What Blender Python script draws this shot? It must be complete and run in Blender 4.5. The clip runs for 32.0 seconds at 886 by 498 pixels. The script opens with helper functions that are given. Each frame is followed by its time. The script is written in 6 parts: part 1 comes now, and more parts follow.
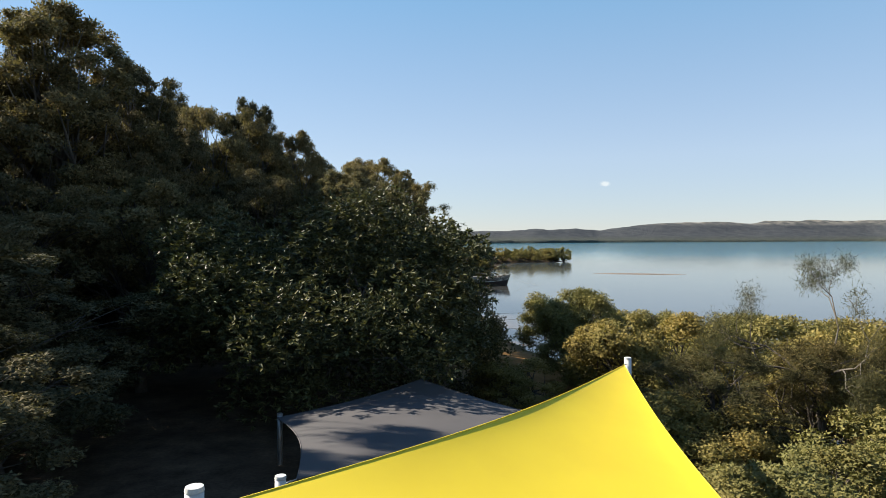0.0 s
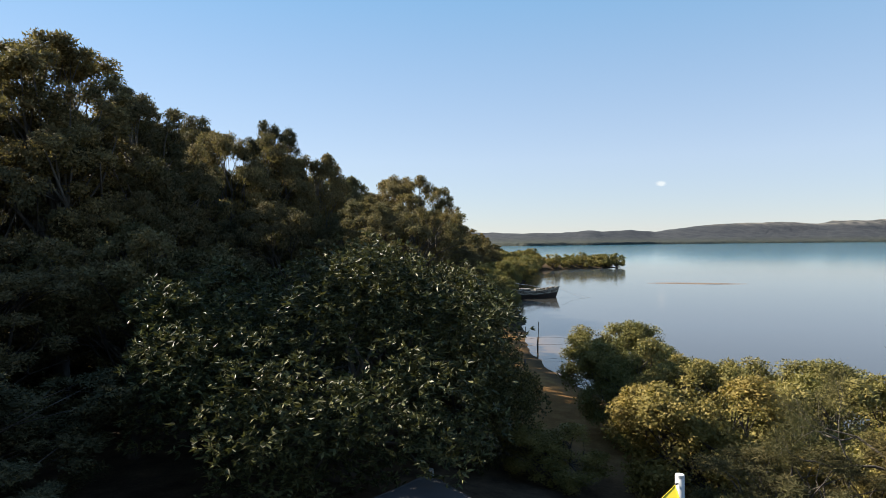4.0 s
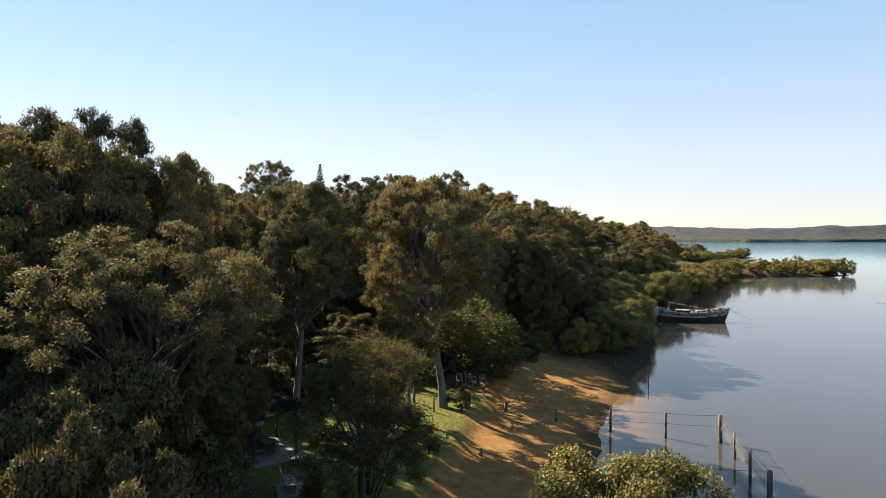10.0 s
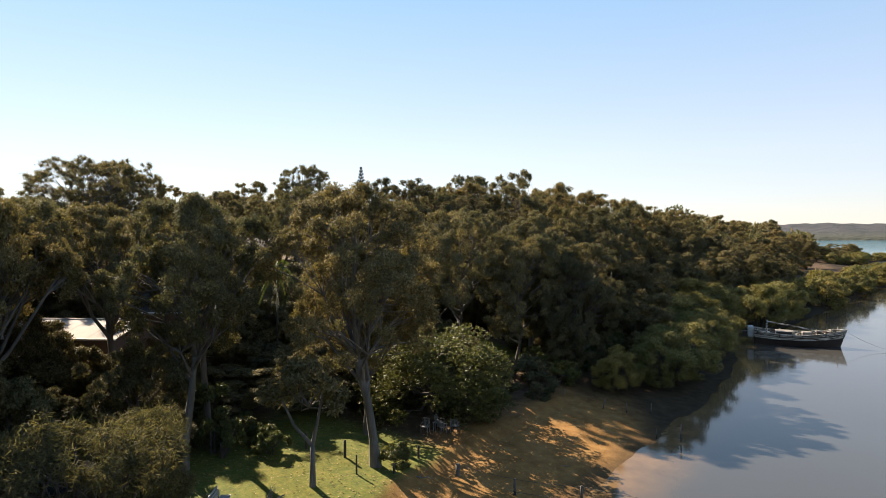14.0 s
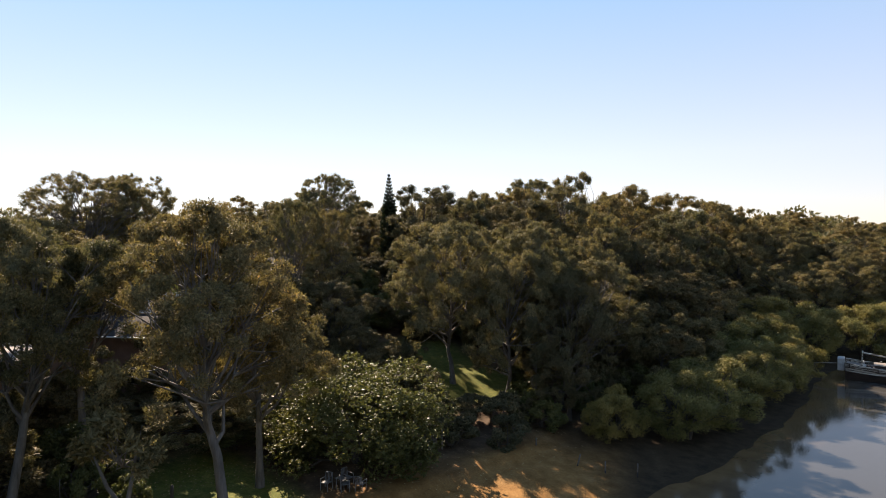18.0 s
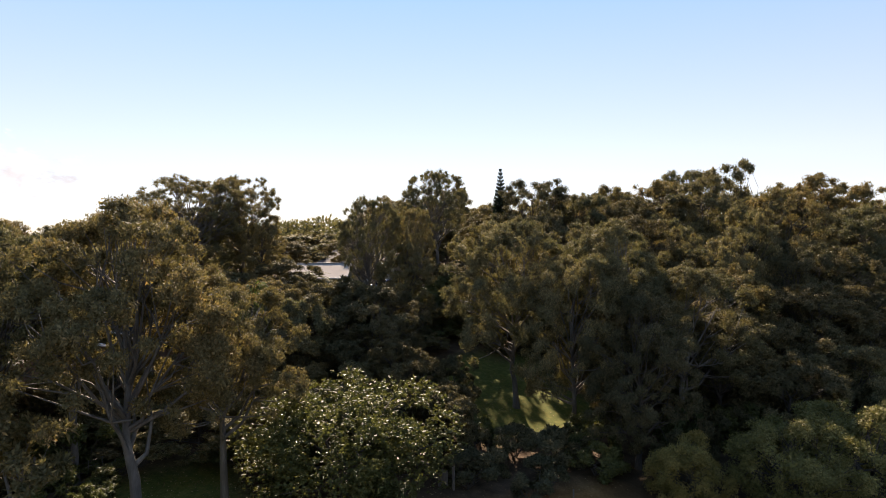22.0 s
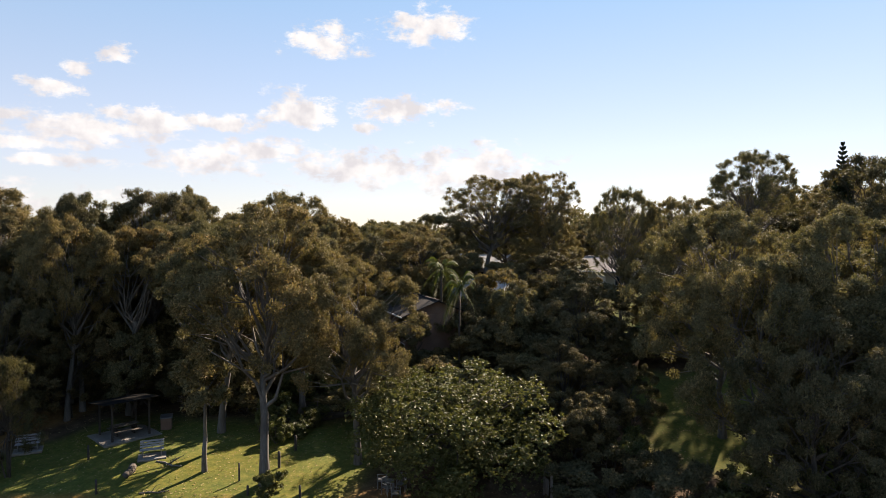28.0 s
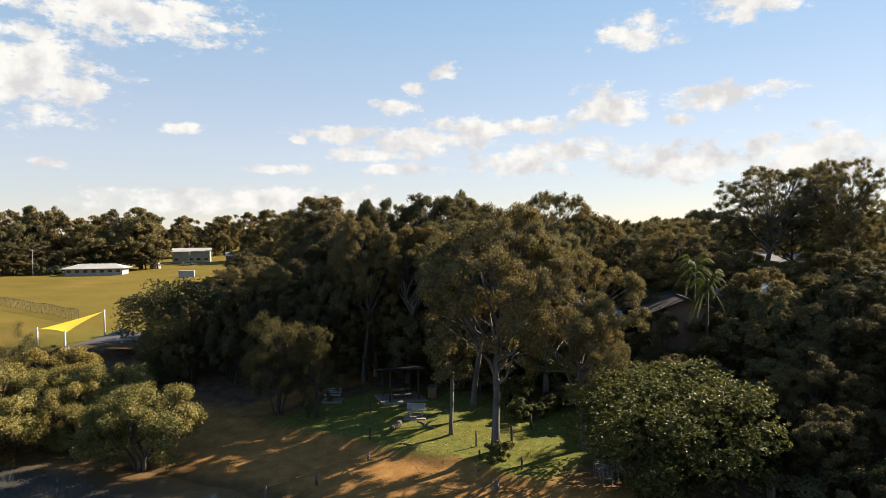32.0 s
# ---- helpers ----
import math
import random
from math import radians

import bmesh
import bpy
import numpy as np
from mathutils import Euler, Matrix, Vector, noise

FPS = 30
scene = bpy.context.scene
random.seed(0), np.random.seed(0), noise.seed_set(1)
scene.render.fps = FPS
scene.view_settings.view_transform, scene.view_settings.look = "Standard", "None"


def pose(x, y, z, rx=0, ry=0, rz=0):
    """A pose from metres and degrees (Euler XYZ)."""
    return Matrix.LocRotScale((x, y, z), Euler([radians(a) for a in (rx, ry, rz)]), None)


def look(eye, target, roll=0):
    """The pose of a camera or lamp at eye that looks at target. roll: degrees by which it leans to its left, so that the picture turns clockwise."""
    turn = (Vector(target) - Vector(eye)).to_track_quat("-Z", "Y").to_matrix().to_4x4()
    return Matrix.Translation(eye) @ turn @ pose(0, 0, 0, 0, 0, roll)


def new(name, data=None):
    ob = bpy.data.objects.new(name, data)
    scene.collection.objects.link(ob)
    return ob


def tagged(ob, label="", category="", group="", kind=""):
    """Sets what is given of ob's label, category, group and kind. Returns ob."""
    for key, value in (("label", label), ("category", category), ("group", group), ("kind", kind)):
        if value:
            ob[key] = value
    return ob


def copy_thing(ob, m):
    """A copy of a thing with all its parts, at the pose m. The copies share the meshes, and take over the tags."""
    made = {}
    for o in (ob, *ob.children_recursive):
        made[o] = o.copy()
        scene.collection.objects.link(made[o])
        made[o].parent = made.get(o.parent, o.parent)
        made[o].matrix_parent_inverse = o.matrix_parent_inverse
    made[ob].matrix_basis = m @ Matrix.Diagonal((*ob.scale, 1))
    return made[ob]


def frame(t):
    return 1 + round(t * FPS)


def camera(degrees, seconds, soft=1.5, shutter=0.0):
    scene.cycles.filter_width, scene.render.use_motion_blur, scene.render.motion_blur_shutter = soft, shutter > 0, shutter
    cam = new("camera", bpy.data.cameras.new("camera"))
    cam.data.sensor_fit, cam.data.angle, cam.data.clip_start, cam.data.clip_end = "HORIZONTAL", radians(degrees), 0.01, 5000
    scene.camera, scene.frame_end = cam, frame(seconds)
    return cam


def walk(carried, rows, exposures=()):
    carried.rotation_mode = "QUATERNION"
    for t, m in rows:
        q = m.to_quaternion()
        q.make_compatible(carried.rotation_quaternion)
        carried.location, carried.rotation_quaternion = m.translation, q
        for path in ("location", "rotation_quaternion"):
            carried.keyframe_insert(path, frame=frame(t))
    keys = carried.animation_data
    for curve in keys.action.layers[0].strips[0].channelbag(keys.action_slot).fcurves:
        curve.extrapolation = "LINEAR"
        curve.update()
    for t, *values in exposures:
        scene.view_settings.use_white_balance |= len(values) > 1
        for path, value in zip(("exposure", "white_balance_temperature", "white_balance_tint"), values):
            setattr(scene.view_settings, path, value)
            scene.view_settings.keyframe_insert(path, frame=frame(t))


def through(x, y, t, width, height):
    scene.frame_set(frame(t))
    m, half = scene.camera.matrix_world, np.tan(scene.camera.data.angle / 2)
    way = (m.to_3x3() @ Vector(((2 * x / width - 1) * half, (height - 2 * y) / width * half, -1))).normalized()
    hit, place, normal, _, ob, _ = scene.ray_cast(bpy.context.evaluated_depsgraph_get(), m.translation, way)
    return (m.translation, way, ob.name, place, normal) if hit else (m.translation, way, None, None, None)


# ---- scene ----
cam = camera(69.5, 32.0, 0.75)
PATH = [
    (0, (-0.444, -0.713, 9.514), (-0.436, 1.287, 9.489), -0.2),
    (0.5, (-0.739, -0.530, 9.917), (-0.733, 1.470, 9.896), -0.3),
    (1, (-0.890, -0.415, 10.273), (-0.884, 1.585, 10.251), -0.2),
    (1.5, (-0.959, -0.403, 10.604), (-0.951, 1.596, 10.582), -0.2),
    (2, (-0.942, -0.362, 10.936), (-0.935, 1.637, 10.914), -0.2),
    (2.5, (-0.870, -0.174, 11.107), (-0.883, 1.826, 11.085), -0.1),
    (3, (-0.645, 0.325, 11.210), (-0.695, 2.324, 11.189), -0.2),
    (3.5, (-0.127, 1.376, 11.302), (-0.228, 3.373, 11.282), -0.2),
    (5.5, (4.101, 8.113, 11.665), (3.793, 10.089, 11.654), -1.0),
    (6, (5.077, 9.974, 11.881), (4.715, 11.941, 11.865), -0.5),
    (6.5, (5.967, 11.76, 12.122), (5.551, 13.716, 12.109), -0.6),
    (7, (6.814, 13.394, 12.413), (6.345, 15.338, 12.395), -0.3),
    (7.5, (7.656, 14.956, 12.667), (7.137, 16.888, 12.645), -0.3),
    (8, (8.439, 16.511, 12.931), (7.87, 18.428, 12.904), -0.1),
    (8.5, (9.264, 18.121, 13.141), (8.645, 20.023, 13.113), -0.1),
    (9, (10.112, 19.807, 13.307), (9.44, 21.691, 13.277), -0.0),
    (9.5, (10.982, 21.474, 13.467), (10.257, 23.338, 13.435), -0.0),
    (10, (11.823, 23.205, 13.645), (11.047, 25.048, 13.611), -0.0),
    (10.5, (12.71, 24.943, 13.822), (11.884, 26.764, 13.786), -0.0),
    (11, (13.533, 26.548, 14.011), (12.66, 28.347, 13.975), -0.0),
    (11.5, (14.368, 28.212, 14.185), (13.45, 29.988, 14.147), 0.0),
    (12, (15.187, 29.957, 14.343), (14.226, 31.711, 14.304), -0.0),
    (12.5, (15.989, 31.691, 14.448), (14.985, 33.421, 14.409), 0.0),
    (13, (16.815, 33.508, 14.599), (15.767, 35.211, 14.559), -0.1),
    (13.5, (17.643, 35.357, 14.726), (16.551, 37.033, 14.689), -0.2),
    (14, (18.379, 37.19, 14.817), (17.246, 38.837, 14.781), -0.3),
    (14.5, (19.002, 38.948, 14.845), (17.832, 40.569, 14.812), -0.4),
    (16.5, (21.742, 46.134, 15.681), (20.417, 47.632, 15.651), -0.5),
    (17, (22.555, 47.875, 15.787), (21.191, 49.337, 15.758), -0.5),
    (17.5, (23.474, 49.676, 15.872), (22.072, 51.101, 15.845), -0.5),
    (18, (24.295, 51.592, 15.947), (22.853, 52.978, 15.921), -0.5),
    (18.5, (24.77, 53.423, 16.024), (23.294, 54.772, 15.999), -0.5),
    (19, (24.959, 55.113, 16.097), (23.453, 56.429, 16.071), -0.5),
    (19.5, (25.02, 56.799, 16.133), (23.485, 58.08, 16.109), -0.5),
    (20, (25.048, 58.511, 16.153), (23.476, 59.746, 16.131), -0.4),
    (20.5, (25.063, 60.264, 16.161), (23.437, 61.428, 16.14), -0.3),
    (21, (25.18, 61.998, 16.131), (23.493, 63.072, 16.108), -0.3),
    (21.5, (25.354, 63.741, 16.073), (23.608, 64.715, 16.047), -0.3),
    (22, (25.498, 65.493, 15.999), (23.697, 66.362, 15.975), -0.3),
    (22.5, (25.596, 67.231, 15.945), (23.745, 67.988, 15.923), -0.4),
    (23, (25.715, 68.928, 15.939), (23.823, 69.573, 15.915), -0.3),
    (23.5, (25.866, 70.567, 15.928), (23.939, 71.1, 15.904), -0.3),
    (24, (26.066, 72.2, 15.919), (24.111, 72.617, 15.896), -0.1),
    (24.5, (26.313, 73.833, 15.918), (24.336, 74.136, 15.89), -0.2),
    (25, (26.495, 75.509, 15.886), (24.504, 75.698, 15.85), -0.2),
    (25.5, (26.633, 77.173, 15.854), (24.635, 77.248, 15.816), -0.2),
    (27.5, (27.16, 83.766, 16.117), (25.201, 83.366, 16.072), -0.2),
    (28, (27.269, 85.409, 16.121), (25.337, 84.892, 16.075), -0.2),
    (28.5, (27.379, 86.947, 16.095), (25.481, 86.319, 16.049), -0.1),
    (29, (27.531, 88.319, 16.049), (25.672, 87.585, 16.003), -0.0),
    (29.5, (27.631, 89.499, 16.002), (25.815, 88.662, 15.957), -0.1),
    (30, (27.627, 90.394, 15.943), (25.863, 89.453, 15.901), -0.2),
    (30.5, (27.647, 90.973, 15.935), (25.942, 89.929, 15.895), -0.2),
    (31, (27.675, 91.258, 15.95), (26.035, 90.114, 15.914), -0.3),
    (31.5, (27.696, 91.385, 15.978), (26.13, 90.141, 15.946), -0.4),
    (32, (27.622, 91.439, 16.035), (26.14, 90.097, 15.988), -0.5),
]
walk(cam, [(t, look(eye, target, roll)) for t, eye, target, roll in PATH],
     [(0, 1.6, 6250, 6), (3.5, 1.63, 6250, 7), (6, 1.86, 6750, 10), (9, 1.98, 7000, 11), (14, 1.98, 7050, 13), (18, 1.96, 7200, 19), (25, 1.93, 7150, 20), (28, 1.84, 7150, 17), (32, 1.72, 7150, 12)])

# ---- world, sun ----
SUN_AZ = 73.0      # degrees to the left of +y
SUN_EL = 32.0
sun_way = Vector((-math.sin(radians(SUN_AZ)) * math.cos(radians(SUN_EL)),
                  math.cos(radians(SUN_AZ)) * math.cos(radians(SUN_EL)), math.sin(radians(SUN_EL))))
sun = new("sun", bpy.data.lights.new("sun", "SUN"))
sun.data.energy, sun.data.angle, sun.data.color = 5.0, radians(0.53), (1.0, 0.89, 0.74)
sun.matrix_world = look((0, 0, 60), Vector((0, 0, 60)) - sun_way)


def node(nt, kind, **sets):
    n = nt.nodes.new(kind)
    for key, value in sets.items():
        if key == "op":
            n.operation = value
        elif key == "clamp":
            n.use_clamp = value
        elif key == "blend":
            n.blend_type = value
        else:
            n.inputs[int(key[1:])].default_value = value
    return n


# cumulus: azimuth left of +y, elevation, half width, half height, in degrees
CLOUDS = [
    (117.6, 10.7, 3.3, 1.8), (133.8, 8.4, 7.2, 1.3), (123.7, 9.3, 3.4, .8), (136.3, 11.2, 2.1, .7), (131.7, 14.1, 1.3, .8), (134.5, 12.7, 1.2, .7),
    (115.3, 16.5, 3.3, 1.3), (108.7, 11.0, 4.6, 1.1), (112.0, 9.4, 1.6, .5), (164.5, 12.2, 5.2, 3.6), (158.0, 17.4, 9.5, 2.2), (106.3, 17.9, 3.8, 1.6),
    (153.9, 8.8, 1.8, .6), (146.6, 5.7, 2.8, .5), (135.3, 5.8, 4.0, .6), (125.2, 6.2, 4.5, 1.3), (112.0, 5.8, 6.5, 1.7), (102.0, 5.6, 7.0, 2.4),
    (128.5, 9.3, 6.0, 1.0), (140.5, 8.8, 4.5, .9), (120.0, 7.2, 5.0, 1.1), (138.0, 7.0, 5.0, .6), (148.0, 3.0, 16.0, 1.2), (144.8, 8.2, 1.0, .4), (163.6, 5.7, 1.6, .5), (-14.5, 4.9, .5, .24),
]


def make_world():
    w = bpy.data.worlds.new("sky")
    scene.world = w
    w.use_nodes = True
    nt = w.node_tree
    nt.nodes.clear()
    ln = nt.links.new
    sky = nt.nodes.new("ShaderNodeTexSky")
    sky.sky_type, sky.sun_disc = "NISHITA", False
    sky.sun_elevation, sky.sun_rotation = radians(SUN_EL), radians(-SUN_AZ)
    sky.air_density, sky.dust_density, sky.ozone_density, sky.altitude = 1.0, 0.0, 1.2, 10
    geo = nt.nodes.new("ShaderNodeTexCoord")
    sep = nt.nodes.new("ShaderNodeSeparateXYZ")
    ln(geo.outputs["Generated"], sep.inputs[0])
    negx = node(nt, "ShaderNodeMath", op="MULTIPLY", i1=-1.0)
    ln(sep.outputs[0], negx.inputs[0])
    az = node(nt, "ShaderNodeMath", op="ARCTAN2")
    ln(negx.outputs[0], az.inputs[0]), ln(sep.outputs[1], az.inputs[1])
    azd = node(nt, "ShaderNodeMath", op="MULTIPLY", i1=57.2958)
    ln(az.outputs[0], azd.inputs[0])
    el = node(nt, "ShaderNodeMath", op="ARCSINE")
    ln(sep.outputs[2], el.inputs[0])
    eld = node(nt, "ShaderNodeMath", op="MULTIPLY", i1=57.2958)
    ln(el.outputs[0], eld.inputs[0])
    ang = nt.nodes.new("ShaderNodeCombineXYZ")
    ln(azd.outputs[0], ang.inputs[0]), ln(eld.outputs[0], ang.inputs[1])
    n1 = nt.nodes.new("ShaderNodeTexNoise")
    n1.inputs["Scale"].default_value, n1.inputs["Detail"].default_value, n1.inputs["Roughness"].default_value = 0.5, 9.0, 0.66
    wide = node(nt, "ShaderNodeVectorMath", op="MULTIPLY", i1=(0.8, 1.5, 1.0))
    ln(ang.outputs[0], wide.inputs[0]), ln(wide.outputs[0], n1.inputs["Vector"])
    best = None
    for a, e, hw, hh in CLOUDS:
        sub = node(nt, "ShaderNodeVectorMath", op="SUBTRACT", i1=(a, e, 0))
        ln(ang.outputs[0], sub.inputs[0])
        mul = node(nt, "ShaderNodeVectorMath", op="MULTIPLY", i1=(1 / hw, 1 / hh, 0))
        ln(sub.outputs[0], mul.inputs[0])
        length = node(nt, "ShaderNodeVectorMath", op="LENGTH")
        ln(mul.outputs[0], length.inputs[0])
        if best is None:
            best = length.outputs["Value"]
        else:
            m = node(nt, "ShaderNodeMath", op="MINIMUM")
            ln(best, m.inputs[0]), ln(length.outputs["Value"], m.inputs[1])
            best = m.outputs[0]
    body = node(nt, "ShaderNodeMath", op="MULTIPLY_ADD", i1=-0.8, i2=1.06)
    ln(best, body.inputs[0])
    nn = node(nt, "ShaderNodeMath", op="MULTIPLY_ADD", i1=3.0, i2=-1.52)
    ln(n1.outputs["Fac"], nn.inputs[0])
    tot = node(nt, "ShaderNodeMath", op="ADD")
    ln(body.outputs[0], tot.inputs[0]), ln(nn.outputs[0], tot.inputs[1])
    mask = nt.nodes.new("ShaderNodeMapRange")
    mask.interpolation_type = "SMOOTHSTEP"
    mask.inputs["From Min"].default_value, mask.inputs["From Max"].default_value = 0.12, 0.72
    ln(tot.outputs[0], mask.inputs["Value"])
    # cloud brightness: tops bright, undersides grey
    n2 = nt.nodes.new("ShaderNodeTexNoise")
    n2.inputs["Scale"].default_value, n2.inputs["Detail"].default_value = 0.5, 5.0
    shift = node(nt, "ShaderNodeVectorMath", op="ADD", i1=(0.9, -0.7, 3.0))
    ln(ang.outputs[0], shift.inputs[0]), ln(shift.outputs[0], n2.inputs["Vector"])
    ramp = nt.nodes.new("ShaderNodeValToRGB")
    ramp.color_ramp.elements[0].position, ramp.color_ramp.elements[0].color = 0.36, (4.2, 4.4, 4.75, 1)
    ramp.color_ramp.elements[1].position, ramp.color_ramp.elements[1].color = 0.6, (5.7, 5.95, 6.1, 1)
    ln(n2.outputs["Fac"], ramp.inputs[0])
    mix = nt.nodes.new("ShaderNodeMix")
    mix.data_type = "RGBA"
    ln(mask.outputs[0], mix.inputs["Factor"])
    tinted = nt.nodes.new("ShaderNodeMix")
    tinted.data_type, tinted.blend_type = "RGBA", "MULTIPLY"
    tinted.inputs["Factor"].default_value, tinted.inputs["B"].default_value = 1.0, (1.03, 0.99, 1.02, 1)
    ln(sky.outputs[0], tinted.inputs["A"])
    # thin sea haze evening out the sky
    up = nt.nodes.new("ShaderNodeMapRange")
    up.inputs["From Min"].default_value, up.inputs["From Max"].default_value = 0.0, 60.0
    ln(eld.outputs[0], up.inputs["Value"])
    haze = nt.nodes.new("ShaderNodeValToRGB")
    el_ = haze.color_ramp.elements
    el_.new(0.12), el_.new(0.36)
    for e_, (p_, c_) in zip(el_, ((0.0, (3.2, 3.55, 4.2)), (0.12, (3.5, 4.1, 5.2)), (0.36, (1.75, 3.45, 5.35)), (1.0, (1.0, 2.2, 4.6)))):
        e_.position, e_.color = p_, (*c_, 1)
    ln(up.outputs[0], haze.inputs[0])
    even = nt.nodes.new("ShaderNodeMix")
    even.data_type = "RGBA"
    even.inputs["Factor"].default_value = 0.64
    ln(tinted.outputs["Result"], even.inputs["A"]), ln(haze.outputs[0], even.inputs["B"])
    ln(even.outputs["Result"], mix.inputs["A"]), ln(ramp.outputs[0], mix.inputs["B"])
    bg = nt.nodes.new("ShaderNodeBackground")
    bg.inputs["Strength"].default_value = 0.05
    out = nt.nodes.new("ShaderNodeOutputWorld")
    ln(mix.outputs["Result"], bg.inputs["Color"]), ln(bg.outputs[0], out.inputs["Surface"])


make_world()


# ---- materials ----
def material(name, rough=0.8, metal=0.0, spec=0.5):
    m = bpy.data.materials.new(name)
    m.use_nodes = True
    nt = m.node_tree
    b = nt.nodes["Principled BSDF"]
    b.inputs["Roughness"].default_value, b.inputs["Metallic"].default_value = rough, metal
    b.inputs["Specular IOR Level"].default_value = spec
    return m, nt, b, nt.nodes["Material Output"]


def noise_fac(nt, scale, detail=4.0, coord="Object", stretch=None, rough=0.55):
    tc = nt.nodes.new("ShaderNodeTexCoord")
    n = nt.nodes.new("ShaderNodeTexNoise")
    n.inputs["Scale"].default_value, n.inputs["Detail"].default_value, n.inputs["Roughness"].default_value = scale, detail, rough
    if stretch:
        mp = nt.nodes.new("ShaderNodeMapping")
        mp.inputs["Scale"].default_value = stretch
        nt.links.new(tc.outputs[coord], mp.inputs[0])
        nt.links.new(mp.outputs[0], n.inputs["Vector"])
    else:
        nt.links.new(tc.outputs[coord], n.inputs["Vector"])
    return n.outputs["Fac"]


def ramp_of(nt, fac, stops):
    r = nt.nodes.new("ShaderNodeValToRGB")
    el = r.color_ramp.elements
    while len(el) < len(stops):
        el.new(0.5)
    for e, (p, c) in zip(el, stops):
        e.position, e.color = p, (*c, 1)
    nt.links.new(fac, r.inputs[0])
    return r.outputs[0]


def mix_of(nt, fac, a, b, blend="MIX"):
    m = nt.nodes.new("ShaderNodeMix")
    m.data_type, m.blend_type = "RGBA", blend
    for sock, v in (("Factor", fac), ("A", a), ("B", b)):
        if isinstance(v, (int, float)):
            m.inputs[sock].default_value = v
        elif isinstance(v, tuple):
            m.inputs[sock].default_value = (*v, 1)
        else:
            nt.links.new(v, m.inputs[sock])
    return m.outputs["Result"]


def bump(nt, b, fac, strength, dist=0.05):
    bp = nt.nodes.new("ShaderNodeBump")
    bp.inputs["Strength"].default_value, bp.inputs["Distance"].default_value = strength, dist
    nt.links.new(fac, bp.inputs["Height"])
    nt.links.new(bp.outputs[0], b.inputs["Normal"])


def two_scale(name, stops, big=0.6, fine=12.0, rough=0.8, bumps=0.3, dist=0.02, metal=0.0, spec=0.5, stretch=None, speck=0.35, coord="Object"):
    """A surface with colour variation at two scales and fine relief."""
    m, nt, b, _ = material(name, rough, metal, spec)
    col = ramp_of(nt, noise_fac(nt, big, 3, coord, stretch), stops)
    f = noise_fac(nt, fine, 5, coord, stretch)
    dark = ramp_of(nt, f, [(0.3, (1 - speck,) * 3), (0.7, (1.0,) * 3)])
    nt.links.new(mix_of(nt, 1.0, col, dark, "MULTIPLY"), b.inputs["Base Color"])
    if bumps:
        bump(nt, b, f, bumps, dist)
    return m


def leaf_material(name, dark, mid, light, warm=None, rough=0.6, spec=0.15, through=0.3):
    m, nt, b, out = material(name, rough, 0, spec)
    geo = nt.nodes.new("ShaderNodeNewGeometry")
    stops = [(0.0, dark), (0.5, mid), (0.93, light)] + ([(1.0, warm)] if warm else [])
    col = ramp_of(nt, geo.outputs["Random Per Island"], stops)
    info = nt.nodes.new("ShaderNodeObjectInfo")
    tint = ramp_of(nt, info.outputs["Random"], [(0.0, (0.74, 0.8, 0.78)), (0.35, (1.0, 1.0, 0.94)), (0.7, (1.1, 1.0, 0.86)), (1.0, (0.86, 0.93, 0.93))])
    col = mix_of(nt, 1.0, col, tint, "MULTIPLY")
    patch = ramp_of(nt, noise_fac(nt, 0.35, 2), [(0.35, (0.75, 0.8, 0.75)), (0.65, (1.15, 1.08, 0.95))])
    col = mix_of(nt, 1.0, col, patch, "MULTIPLY")
    nt.links.new(col, b.inputs["Base Color"])
    tr = nt.nodes.new("ShaderNodeBsdfTranslucent")
    nt.links.new(mix_of(nt, 1.0, col, (1.1, 1.15, 0.7), "MULTIPLY"), tr.inputs[0])
    mx = nt.nodes.new("ShaderNodeMixShader")
    mx.inputs[0].default_value = through
    nt.links.new(b.outputs[0], mx.inputs[1]), nt.links.new(tr.outputs[0], mx.inputs[2])
    nt.links.new(mx.outputs[0], out.inputs[0])
    return m


M = {}
M["gum_leaf"] = leaf_material("gum_leaf", (0.09169, 0.08049, 0.04653), (0.1392, 0.1193, 0.06862), (0.2142, 0.1746, 0.1014), (0.2689, 0.1905, 0.1146), 0.7, 0.06, 0.25)
M["gum_leaf_bronze"] = leaf_material("gum_leaf_bronze", (0.09445, 0.07992, 0.04494), (0.1429, 0.118, 0.06551), (0.2085, 0.1662, 0.09529), (0.2517, 0.1805, 0.1073), 0.7, 0.06, 0.25)
M["dark_leaf"] = leaf_material("dark_leaf", (0.06221, 0.05566, 0.03381), (0.09239, 0.08046, 0.04818), (0.1448, 0.1189, 0.07257), None, 0.7, 0.06, 0.2)
M["fig_leaf"] = leaf_material("fig_leaf", (0.0275, 0.02875, 0.0125), (0.0725, 0.06875, 0.03), (0.15, 0.1325, 0.0575), (0.2125, 0.1875, 0.09375), 0.45, 0.15, 0.12)
M["broad_leaf"] = leaf_material("broad_leaf", (0.05738, 0.06426, 0.02525), (0.08262, 0.08951, 0.03519), (0.1148, 0.1186, 0.05049), (0.1454, 0.1454, 0.06885), 0.5, 0.15, 0.28)
M["mangrove_leaf"] = leaf_material("mangrove_leaf", (0.1327, 0.1163, 0.0445), (0.1838, 0.1571, 0.0606), (0.2473, 0.2033, 0.07981), (0.2891, 0.2306, 0.09402), 0.55, 0.08, 0.22)
